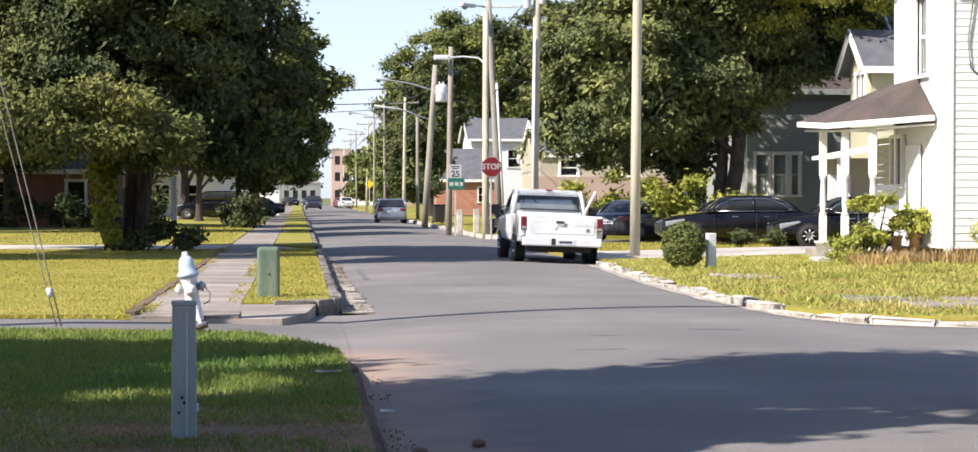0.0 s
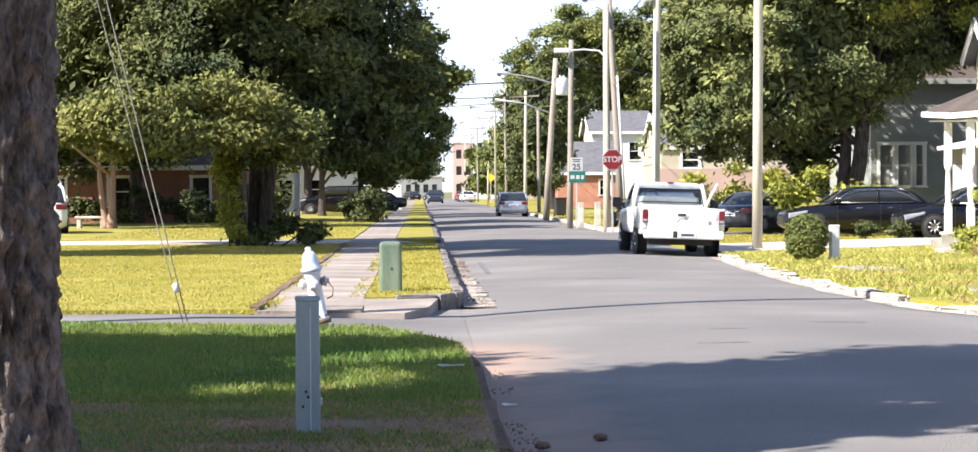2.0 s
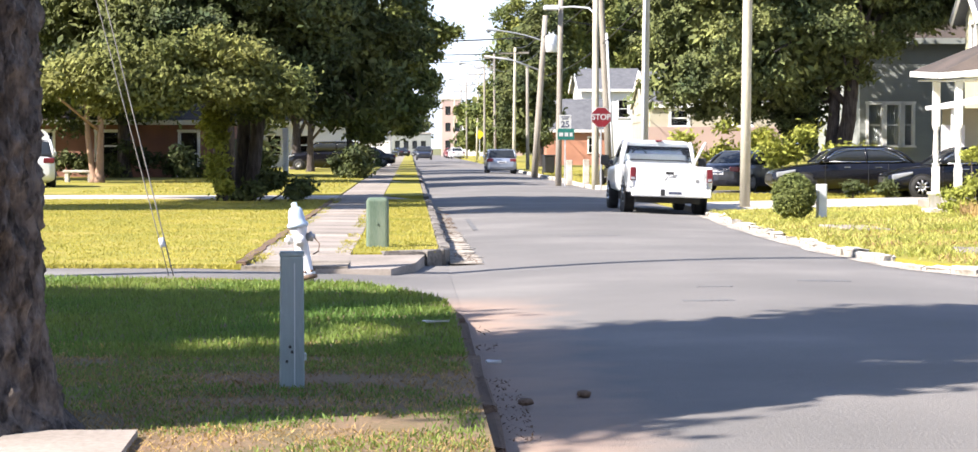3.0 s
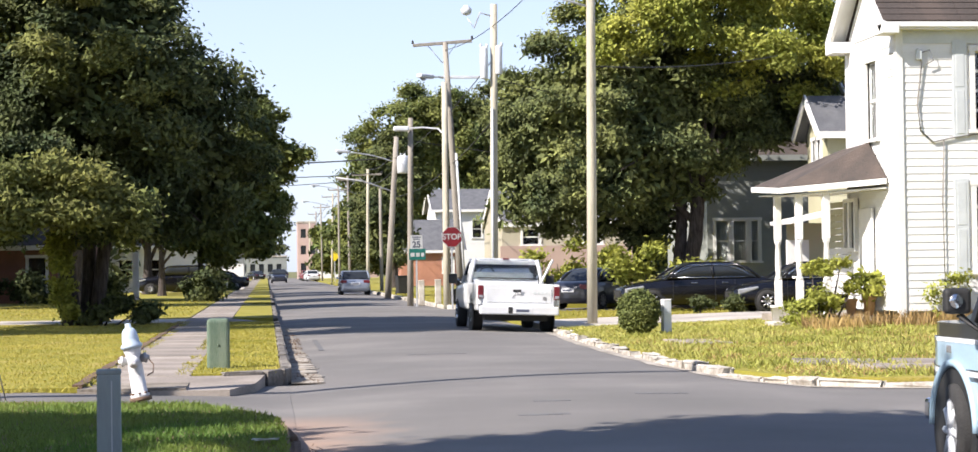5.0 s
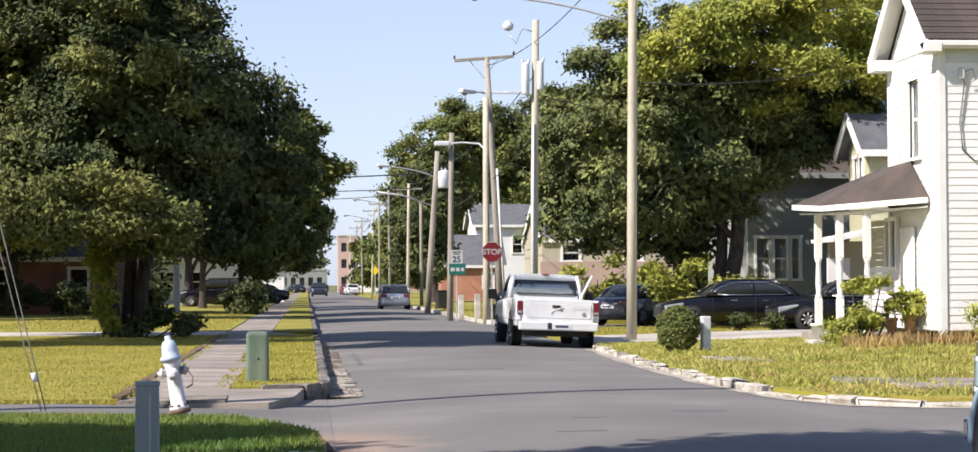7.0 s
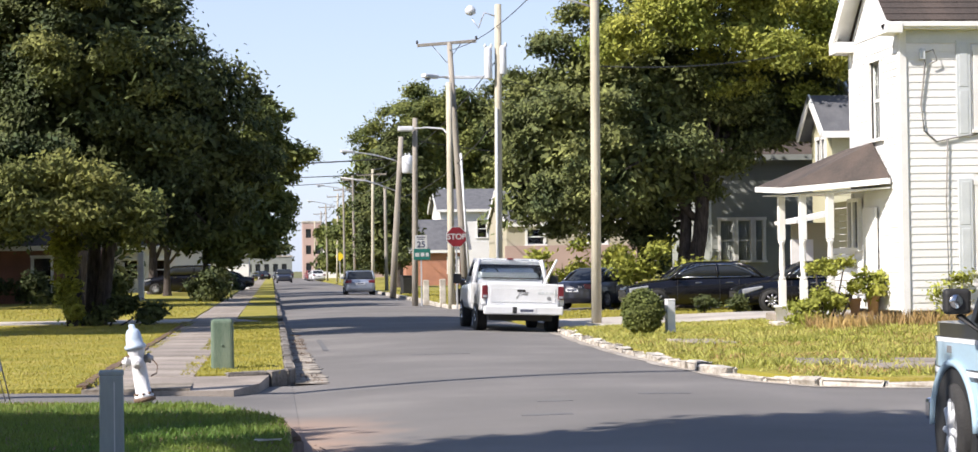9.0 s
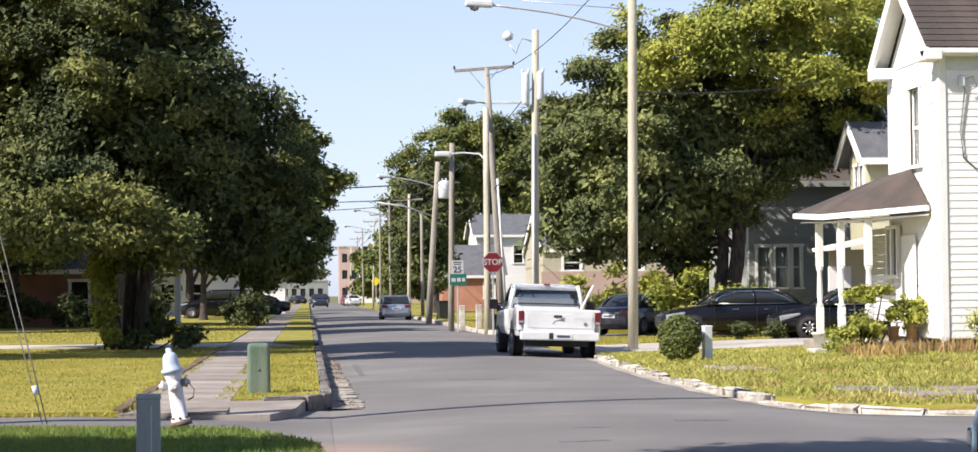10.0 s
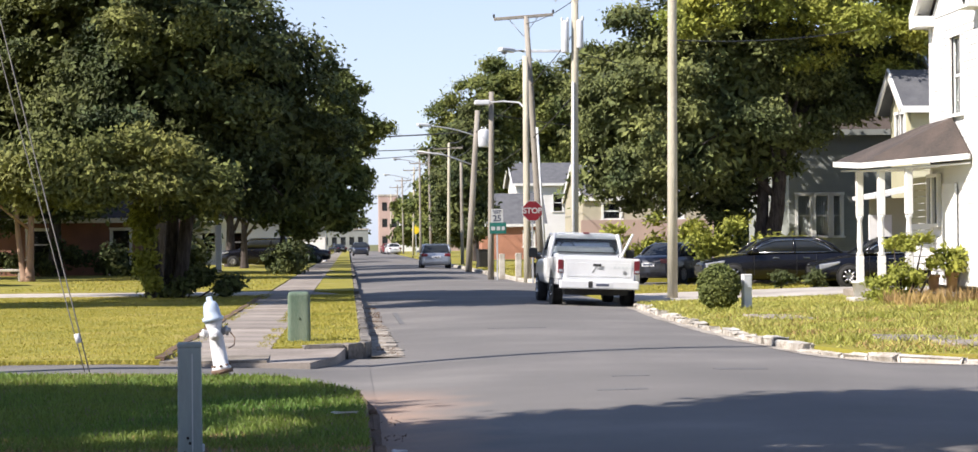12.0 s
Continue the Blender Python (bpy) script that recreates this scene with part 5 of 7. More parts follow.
slabface(bm, [(A[0], A[1], 2.9), (B[0] + 0.1, B[1], 2.82), (C[0] + 0.1, C[1], 2.9), (Dd[0], Dd[1], 2.9)], 0.03)
part("porch_ceiling", bm, WHITEPAINT, po)
for x, y, h in ((-1.44, 2.0, 2.5), (-1.42, 0.2, 2.5), (-0.98, -0.4, 2.52)):
    bm = nb()
    box(bm, x - 0.075, y - 0.075, 0.19, x + 0.075, y + 0.075, 0.95, 0.008)
    lathe(bm, [(0.07, 0.95), (0.085, 1.0), (0.05, 1.05), (0.07, 1.25), (0.058, 1.6), (0.05, 1.75), (0.08, 1.8), (0.07, 1.84)], 14, (x, y, 0))
    box(bm, x - 0.075, y - 0.075, 1.84, x + 0.075, y + 0.075, h + 0.33, 0.008)
    part("post", bm, WHITEPAINT, po)
bm = nb()
box(bm, -0.09, -0.75, 0.35, -0.03, 0.2, 2.5, 0.01)
part("door", bm, WHITEPAINT, po, "white front door")
bm = nb()
for ya, yb in ((0.40, 0.46), (0.80, 0.95), (1.20, 1.27)):
    box(bm, -0.13, ya, 1.65, -0.03, yb, 2.66, 0.006)
box(bm, -0.13, 0.40, 2.66, -0.03, 1.27, 2.74, 0.006)
box(bm, -0.13, 0.40, 1.57, -0.03, 1.27, 1.65, 0.006)
pw = part("porch_window", bm, WHITEPAINT, po, "white window frame")
for ya, yb in ((0.46, 0.80), (0.95, 1.20)):
    bm = nb()
    box(bm, -0.07, ya, 1.65, -0.04, yb, 2.66)
    part("pane", bm, CARGLASS, pw)
for i in range(14):
    bm = nb()
    z = 0.62 + i * 0.15
    cut = 1.5 < z + 0.15 and z < 2.74
    box(bm, -0.035, 1.30 if cut else 0.3, z, -0.008, 2.9, z + 0.135, 0.004)
    part("siding_board", bm, YELLOWSIDING if z > 1.6 else SIDING, po)


def gable_house(name, label, loc, w, d, h, rise, wallmat, roofmat, along="x", ov=0.35, wins=(), step=0.0, chimney=False, trim=None):
    """A house of w by d with a ridge along x or y; wins: (side, u0, u1, z0, z1) with side s (near), w (street)."""
    hs = thing(name, label, "house", loc)
    sh = [v[1:] for v in wins if v[0] == "s"]
    wv = [v[1:] for v in wins if v[0] == "w"]
    bm = nb()
    wall_holes(bm, "y", 0, 0, w, 0, h, sh)
    part("wall", bm, wallmat, hs)
    bm = nb()
    wall_holes(bm, "x", 0, 0.15, d, 0, h, wv)
    part("wall", bm, wallmat, hs)
    bm = nb()
    box(bm, w - 0.15, 0.15, 0, w, d, h)
    box(bm, 0.15, d - 0.15, 0, w - 0.15, d, h)
    part("wall", bm, wallmat, hs)
    # solid near-black block in place of shaded rooms
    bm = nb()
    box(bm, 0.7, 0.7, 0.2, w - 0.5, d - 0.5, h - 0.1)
    part("interior", bm, ROOMSHADE, hs)
    bm, gm = nb(), nb()
    if along == "x":
        for y0, s in ((-ov, 1), (d + ov, -1)):
            slabface(bm, [(-ov, y0, h - 0.1), (w + ov, y0, h - 0.1), (w + ov, d / 2, h + rise), (-ov, d / 2, h + rise)], 0.14)
        tri = [(0, h), (d, h), (d / 2, h + rise - 0.1)]
        for x in (0, w - 0.12):
            a = [gm.verts.new((x, p, z)) for p, z in tri]
            b = [gm.verts.new((x + 0.12, p, z)) for p, z in tri]
            gm.faces.new(a)
            gm.faces.new(b[::-1])
            part("gable_wall", gm, wallmat, hs)
            gm = nb()
    else:
        for x0 in (-ov, w + ov):
            slabface(bm, [(x0, -ov, h - 0.1), (x0, d + ov, h - 0.1), (w / 2, d + ov, h + rise), (w / 2, -ov, h + rise)], 0.14)
        tri = [(0, h), (w, h), (w / 2, h + rise - 0.1)]
        for y in (0, d - 0.12):
            a = [gm.verts.new((p, y, z)) for p, z in tri]
            b = [gm.verts.new((p, y + 0.12, z)) for p, z in tri]
            gm.faces.new(a)
            gm.faces.new(b[::-1])
            part("gable_wall", gm, wallmat, hs)
            gm = nb()
    part("roof", bm, roofmat, hs)
    bm = nb()
    t = 0.16
    if along == "x":
        box(bm, -ov - 0.02, -ov - 0.03, h - 0.28, w + ov, -ov + 0.02, h - 0.06)
        for ya in (-ov, d + ov):
            slabface(bm, [(-ov - 0.03, ya, h - 0.06), (-ov + 0.04, ya, h - 0.06), (-ov + 0.04, d / 2, h + rise + 0.03), (-ov - 0.03, d / 2, h + rise + 0.03)], 0.24)
    else:
        box(bm, -ov - 0.03, -ov, h - 0.28, -ov + 0.02, d + ov, h - 0.06)
        for xa in (-ov, w + ov):
            slabface(bm, [(xa, -ov - 0.03, h - 0.06), (xa, -ov + 0.04, h - 0.06), (w / 2, -ov + 0.04, h + rise + 0.03), (w / 2, -ov - 0.03, h + rise + 0.03)], 0.24)
    part("trim_board", bm, trim or WHITEPAINT, hs)
    for v in wins:
        sash_window(hs, "y" if v[0] == "s" else "x", 0, *v[1:])
    if step:
        siding(hs, "y", 0, 0, w, 0.2, h, [(a - 0.12, b + 0.12, c - 0.08, e + 0.12) for a, b, c, e in sh], wallmat, step)
    if chimney:
        bm = nb()
        box(bm, w * 0.6, d * 0.45, h, w * 0.6 + 0.6, d * 0.45 + 0.6, h + rise + 0.7, 0.02)
        part("chimney", bm, BRICK, hs)
    return hs


gable_house("yellow_house", "yellow clapboard house wing with a grey gable roof", (18.65, 66, 0.1), 6, 2.5, 5.75, 1.25, YELLOWSIDING, ROOFGREY, "x", 0.42,
            [("w", 0.7, 1.15, 4.6, 5.5), ("w", 1.3, 1.75, 4.6, 5.5)], 0.2)
gable_house("yellow_house", "yellow clapboard house with a tall grey gable roof", (21.0, 69.0, 0.1), 8, 5.5, 5.9, 2.4, YELLOWSIDING, ROOFGREY, "x", 0.42, [], 0.25)
yp = thing("side_porch", "small white porch of the yellow house", "porch", (16.9, 63.5, 0.1))
bm = nb()
slabface(bm, [(-0.2, -0.2, 2.75), (2.6, -0.2, 3.3), (2.6, 2.6, 3.3), (-0.2, 2.6, 2.75)], 0.12)
part("porch_roof", bm, WHITEPAINT, yp)
for x in (0, 1.3):
    bm = nb()
    box(bm, x, 0, 0, x + 0.16, 0.16, 2.7 + x * 0.2, 0.01)
    part("post", bm, WHITEPAINT, yp)
bm = nb()
box(bm, 0.3, 2.3, 0, 2.4, 2.4, 2.7)
part("wall", bm, YELLOWSIDING, yp)
bm = nb()
box(bm, 0.25, 2.2, 0.1, 1.0, 2.29, 2.15, 0.01)
part("door", bm, WHITEPAINT, yp)
grey = gable_house("grey_house", "grey clapboard house shaded by trees", (17.4, 79, 0.1), 12, 8, 5.7, 2.8, GREYSIDING, ROOFBROWN, "x", 0.4,
            [("s", 0.35, 0.85, 1.5, 3.1), ("s", 1.05, 1.55, 1.5, 3.1), ("s", 1.75, 2.05, 1.5, 3.1)], 0.22, trim=GREYSIDING)
for a, b in ((0.35, 0.85), (1.05, 1.55), (1.75, 2.05)):
    bm = nb()
    for i in range(6):
        u = a + (b - a) * i / 6
        tube(bm, [(u + 0.03, 0.125 + 0.012 * (i % 2), 1.52), (u + 0.03, 0.125 + 0.012 * (i % 2), 3.08)], 0.05, 6)
    part("curtain", bm, WHITEPAINT, grey, "white curtain")
gable_house("brick_house", "small orange brick house with a grey roof", (11.0, 165, 0.1), 5.0, 8, 2.9, 2.5, BRICK, ROOFGREY, "x", 0.3, [("s", 3.4, 4.2, 1, 2.2)])
gable_house("far_white_house", "white two-storey house behind a brick house", (14.8, 177, 0.1), 5.0, 9, 6.5, 1.9, SIDING, ROOFGREY, "x", 0.4, [("s", 1.2, 2.0, 4, 5.5), ("s", 3.2, 4.0, 4, 5.5), ("w", 4, 4.9, 4, 5.5)])
bh = gable_house("beige_house", "beige and brick house behind the yard trees", (11.5, 98, 0.1), 6.2, 8, 3.6, 1.6, BEIGE, ROOFGREY, "x", 0.12, [("s", 1.0, 1.8, 2.45, 3.2), ("s", 4, 4.8, 2.45, 3.2)])
bm = nb()
box(bm, -0.1, -0.2, -0.1, 6.3, -0.01, 2.4)
part("brick_base", bm, BRICKHAZY, bh, "pale pinkish brick base course")
gable_house("low_brick_house", "low dark brick house in the shade of trees", (-19.5, 95, 0.1), 11.5, 9, 2.7, 1.8, BRICKDARK, ROOFBROWN, "x", 0.6, [("s", 2.2, 3.2, 0.8, 2.1), ("s", 5.2, 6.4, 0.8, 2.1), ("s", 9, 9.8, 0.1, 2.1)])
gable_house("left_white_house", "white house behind parked cars", (-13.6, 140, 0.1), 9.5, 9, 3.2, 1.8, SIDING, ROOFGREY, "x", 0.5, [("s", 1.2, 2.1, 0.9, 2.2), ("s", 4, 4.9, 0.9, 2.2), ("s", 6, 6.9, 0.9, 2.2)])
gable_house("left_white_house", "white house far along the street", (-10.5, 160, 0.1), 9, 9, 3.2, 1.8, SIDING, ROOFGREY, "x", 0.5, [("s", 2, 3, 0.9, 2.2)])
for x, y, w, h, mt in ((5.6, 352, 3.2, 9.6, BRICKHAZY), (9.0, 348, 4.0, 8.6, SIDING), (13.2, 350, 6.0, 10.0, BRICKHAZY), (-8, 380, 12, 4.0, GREYSIDING)):
    hb = thing("street_building", "distant flat-roofed brick building at the street's end", "building", (x, y, 0))
    wv = [(a, a + 0.9, z, z + 1.5) for a in np.arange(0.5, w - 1.0, 1.6) for z in ((1.2, 4.2, 7.0) if h > 8.5 else (1.2, 4.0)) if z + 1.5 < h]
    bm = nb()
    wall_holes(bm, "y", 0, 0, w, 0, h, wv, 0.3)
    part("wall", bm, mt, hb)
    bm = nb()
    box(bm, 0, 0.3, 0, 0.3, 12, h)
    box(bm, w - 0.3, 0.3, 0, w, 12, h)
    box(bm, 0.3, 2, 0, w - 0.3, 2.2, h)
    part("side_wall", bm, mt, hb)
    bm = nb()
    box(bm, -0.1, -0.12, h, w + 0.1, 12, h + 0.25)
    part("roof", bm, KERB, hb)
    for v in wv:
        bm = nb()
        box(bm, v[0], 0.15, v[2], v[1], 0.17, v[3])
        part("window_pane", bm, CARGLASS, hb)


# ---- vehicles ----
def loft(bm, secs):
    """A closed skin through sections (y, half-width, z0, z1, shoulder)."""
    rings = []
    for y, w, z0, z1, sh in secs:
        h = z1 - z0
        half = [(w * 0.80, z0), (w * 0.97, z0 + 0.10 * h), (w, z0 + 0.42 * h), (w * 0.99, z0 + 0.70 * h), (w * (sh + 0.06), z0 + 0.93 * h), (w * sh * 0.8, z1)]
        ring = [bm.verts.new((x, y, z)) for x, z in half] + [bm.verts.new((-x, y, z)) for x, z in half[::-1]]
        rings.append(ring)
    n = len(rings[0])
    for a, b in zip(rings, rings[1:]):
        for k in range(n):
            bm.faces.new((a[k], a[(k + 1) % n], b[(k + 1) % n], b[k])).smooth = True
    bm.faces.new(rings[0])
    bm.faces.new(rings[-1][::-1])
    bmesh.ops.recalc_face_normals(bm, faces=bm.faces)
    return bm


def wheel(parent, x, y, r, w=0.21, side=1, rim=None, spokes=8, steer=0.0):
    bm = nb()
    lathe(bm, [(r * 0.62, -w / 2), (r * 0.93, -w / 2), (r, -w / 2 + 0.04), (r, w / 2 - 0.04), (r * 0.93, w / 2), (r * 0.62, w / 2)], 28, axis="X")
    t = part("wheel", bm, RUBBER, parent, "black tyre")
    t.location, t.rotation_euler = (x, y, r), (0, 0, steer)
    bm = nb()
    lathe(bm, [(r * 0.66, w / 2 * side), (r * 0.63, (w / 2 - 0.015) * side), (r * 0.55, (w / 2 - 0.05) * side), (r * 0.18, (w / 2 - 0.035) * side), (r * 0.15, (w / 2 + 0.004) * side), (r * 0.03, (w / 2 + 0.012) * side)], 24, axis="X")
    for k in range(spokes):
        a = k * math.tau / spokes
        tube(bm, [((w / 2 - 0.012) * side, r * 0.16 * math.cos(a), r * 0.16 * math.sin(a)), ((w / 2 - 0.006) * side, r * 0.6 * math.cos(a), r * 0.6 * math.sin(a))], [0.035, 0.028], 6)
    part("rim", bm, rim or RIMGREY, t)
    return t


def greenhouse(parent, paint, pts, hw0, hw1, z0, z1, glass=None):
    """Cabin of glass with a painted roof; pts: y of rear base, rear roof, front roof, front base."""
    yb0, yr0, yr1, yb1 = pts

    def rise(y):
        if y < yr0:
            t = (y - yb0) / (yr0 - yb0)
        elif y > yr1:
            t = (yb1 - y) / (yb1 - yr1)
        else:
            return 1 - 0.02 * abs((y - (yr0 + yr1) / 2) / (yr1 - yr0) * 2) ** 2
        return 0.98 * math.sin(t * math.pi / 2) ** 1.15

    def ring(bm, y, grow, lo):
        r = rise(y)
        zt = z0 + (z1 - z0) * r
        ht = hw0 + (hw1 - hw0) * r
        zl = z0 + (zt - z0) * lo
        wl = hw0 + (ht - hw0) * lo
        half = [(wl, zl), (ht * 1.01, z0 + (zt - z0) * 0.93), (ht * 0.82, zt)]
        return [bm.verts.new((x + (grow if x > 0 else -grow), y, z + grow)) for x, z in half + [(-x, z) for x, z in half[::-1]]]

    def skin(bm, ys_, grow, lo):
        rs_ = [ring(bm, y, grow, lo) for y in ys_]
        for p, q in zip(rs_, rs_[1:]):
            for i in range(6):
                bm.faces.new((p[i], p[(i + 1) % 6], q[(i + 1) % 6], q[i])).smooth = i != 5
        bm.faces.new(rs_[0])
        bm.faces.new(rs_[-1][::-1])
        bmesh.ops.recalc_face_normals(bm, faces=bm.faces)
        return bm

    ts = [i / 8 for i in range(9)]
    ys_ = [yb0 + 0.02 + (yr0 - yb0 - 0.02) * t for t in ts] + [yr0 + (yr1 - yr0) * t for t in ts[1:]] + [yr1 + (yb1 - yr1 - 0.02) * t for t in ts[1:]]
    part("cabin_glass", skin(nb(), ys_, 0.0, 0.0), glass or CARGLASS, parent, "dark tinted windows" if not glass else "clear cab windows")
    k0, k1 = yr0 - 0.25 * (yr0 - yb0), yr1 + 0.15 * (yb1 - yr1)
    part("roof", skin(nb(), [k0 + (k1 - k0) * i / 10 for i in range(11)], 0.014, 0.84), paint, parent)
    m = (yr0 + yr1) / 2
    for s in (-1, 1):
        for ya, yb, rr in ((yb0, yr0, 0.05), (yb1, yr1, 0.035), (m, m, 0.035)):
            mid_ = (s * (hw0 * 0.45 + hw1 * 0.55), ya + (yb - ya) * 0.42, z0 + (z1 - z0) * 0.6)
            part("pillar", tube(nb(), [(s * hw0, ya, z0), mid_, (s * hw1, yb, z1 - 0.02)], rr, 6), paint, parent)
        bm = nb()
        arc_ = [y for y in ys_ if rise(y) > 0.25]
        tube(bm, [(s * (hw0 + (hw1 - hw0) * rise(y) * 0.86 + 0.012), y, z0 + (z1 - z0) * rise(y) * 0.86) for y in arc_], 0.013, 6)
        part("window_trim", bm, CHROME, parent, "thin chrome window trim")


def sedan(label, loc, rz, paint, L=4.9, W=1.85, H=1.45, group="", suv=False, name="parked_car"):
    c = thing(name, label, "car", loc, rz, group)
    r, h, k = 0.33, L / 2, H / 1.45
    bl = 0.98 * k
    bm = nb()
    loft(bm, [(-h, W * 0.38, 0.42, 0.72 * k, 0.9), (-h + 0.08, W * 0.46, 0.26, 0.92 * k, 0.9), (-h + 0.5, W * 0.495, 0.2, bl + 0.03, 0.9), (-h + 1.4, W / 2, 0.18, bl + 0.01, 0.9), (0.3, W / 2, 0.18, bl, 0.9), (h - 1.45, W * 0.495, 0.18, bl - 0.03, 0.88), (h - 0.7, W * 0.485, 0.2, bl - 0.12, 0.86), (h - 0.18, W * 0.45, 0.24, bl - 0.24, 0.85), (h, W * 0.36, 0.34, bl - 0.34, 0.85)])
    part("body", bm, paint, c)
    if suv:
        greenhouse(c, paint, (-h + 0.15, -h + 0.5, 0.35, 1.05), W * 0.46, W * 0.40, bl - 0.02, H)
    else:
        greenhouse(c, paint, (-h + 0.75, -h + 1.65, 0.25, 1.15), W * 0.45, W * 0.33, bl - 0.02, H)
    for s in (-1, 1):
        for y in (-h + 0.95, h - 0.92):
            bm = nb()
            lathe(bm, [(r * 1.16, -0.01), (r * 1.16, 0.012)], 24, (s * (W / 2 - 0.03), y, r), axis="X")
            part("wheel_arch", bm, BLACKTRIM, c)
            wheel(c, s * (W / 2 - 0.10), y, r, 0.22, s)
        bm = nb()
        box(bm, s * W * 0.41 - 0.17, h - 0.66, bl - 0.38, s * W * 0.41 + 0.13, h - 0.10, bl - 0.215, 0.03, 2)
        for v in bm.verts:
            if v.co.y > h - 0.38:
                v.co.z -= 0.075
                v.co.x -= s * 0.085
            elif v.co.z < bl - 0.29:
                v.co.z += 0.09
        part("headlight", bm, HEADLAMP, c)
        bm = nb()
        box(bm, s * W * 0.38 - 0.2, -h + 0.0, bl - 0.26, s * W * 0.38 + 0.17, -h + 0.14, bl - 0.08, 0.03, 2)
        part("tail_light", bm, REDLAMP, c)
        bm = nb()
        box(bm, s * W / 2 - 0.02, 0.85, bl - 0.02, s * W / 2 + s * 0.0 + 0.14 * s, 1.02, bl + 0.12, 0.03, 2) if s > 0 else box(bm, -W / 2 - 0.14, 0.85, bl - 0.02, -W / 2 + 0.02, 1.02, bl + 0.12, 0.03, 2)
        part("mirror", bm, paint, c)
        for y in (-0.75, 0.2):
            bm = nb()
            xx = s * (W / 2 - 0.004)
            box(bm, xx - 0.012, y, bl - 0.16, xx + 0.012, y + 0.2, bl - 0.13, 0.006)
            part("door_handle", bm, CHROME, c)
        if paint == CARBLACK and not suv:
            bm = nb()
            pts = []
            for y, z in ((1.02, bl + 0.03), (0.72, bl + 0.22), (0.3, H - 0.12), (-0.3, H - 0.085), (-h + 1.7, H - 0.11), (-h + 1.25, bl + 0.2), (-h + 1.05, bl + 0.05), (-h + 1.3, bl + 0.015), (-0.3, bl + 0.015), (1.02, bl + 0.015)):
                pts.append((s * (W * (0.45 - 0.12 * (z - bl) / (H - bl)) + 0.012), y, z))
            tube(bm, pts, 0.013, 6)
            part("window_trim", bm, CHROME, c, "chrome window surround")
        for y in (-h + 1.55, -0.35, 0.95):
            bm = nb()
            xx = s * W / 2 * 0.998
            box(bm, xx - 0.006, y, 0.32, xx + 0.004, y + 0.012, bl - 0.05)
            part("door_gap", bm, BLACKTRIM, c)
    bm = nb()
    box(bm, -0.26, -h - 0.015, 0.62 * k, 0.26, -h + 0.05, 0.75 * k, 0.006)
    pl = part("number_plate", bm, PLATE, c)
    bm = nb()
    box(bm, -0.19, -h - 0.022, 0.655 * k, 0.19, -h - 0.014, 0.715 * k)
    part("plate_bar", bm, BARINK, pl)
    bm = nb()
    box(bm, -0.45, h - 0.06, 0.42, 0.45, h + 0.012, 0.62, 0.02)
    part("grille", bm, BLACKTRIM, c)
    return c


CLEARGLASS = glass_mat("clear_car_glass", (0.80, 0.86, 0.88))
# white pickup, leaning with the crown of the road
tk = thing("pickup_truck", "white older pickup truck parked at the kerb", "pickup truck", (6.0, 47.0, -0.045), 0.8, ry=1.9)
PW = 0.965
bm = nb()
loft(bm, [(2.35, PW, 0.48, 1.14, 0.95), (3.0, PW, 0.46, 1.14, 0.95), (3.6, PW, 0.46, 1.12, 0.93), (4.6, PW * 0.98, 0.46, 1.08, 0.92), (5.15, PW * 0.95, 0.46, 1.03, 0.92), (5.3, PW * 0.9, 0.5, 0.98, 0.92)])
part("front_body", bm, CARWHITE, tk)
for s in (-1, 1):
    bm = nb()
    x0, x1 = (PW - 0.12, PW) if s > 0 else (-PW, -PW + 0.12)
    box(bm, x0, 0.08, 0.62, x1, 2.33, 1.13, 0.03, 2)
    box(bm, x0 + 0.01, 0.12, 0.5, x1 - 0.01, 0.75, 0.63, 0.02)
    box(bm, x0 + 0.01, 1.75, 0.5, x1 - 0.01, 2.3, 0.63, 0.02)
    part("bed_side", bm, CARWHITE, tk)
    bm = nb()
    lathe(bm, [(0.47, -0.01), (0.47, 0.012)], 28, (s * (PW - 0.01), 1.25, 0.40), axis="X")
    part("wheel_arch", bm, BLACKTRIM, tk)
    for y in (1.25, 4.45):
        wheel(tk, s * (PW - 0.13), y, 0.37, 0.24, s, CHROME, 5)
    bm = nb()
    box(bm, s * 0.885 - 0.065, -0.005, 0.78, s * 0.885 + 0.065, 0.12, 1.08, 0.012)
    tl = part("tail_light", bm, REDLAMP, tk, "red upright tail light")
    bm = nb()
    box(bm, s * 0.885 - 0.05, -0.012, 0.80, s * 0.885 + 0.05, 0.0, 0.86, 0.004)
    part("reversing_lens", bm, HEADLAMP, tl)
    bm = nb()
    tube(bm, [(s * 0.98, 3.3, 1.1), (s * 1.15, 3.25, 1.2)], 0.02, 6)
    box(bm, s * 1.2 - 0.1, 3.18, 1.1, s * 1.2 + 0.1, 3.26, 1.34, 0.02)
    part("mirror", bm, BLACKTRIM, tk)
bm = nb()
box(bm, -0.82, 0.0, 0.60, 0.82, 0.07, 1.13, 0.02, 2)
tg = part("tailgate", bm, CARWHITE, tk)
bm = nb()
box(bm, -0.76, -0.012, 0.70, 0.76, 0.001, 1.03, 0.01)
part("tailgate_panel", bm, CARWHITE, tg)
bm = nb()
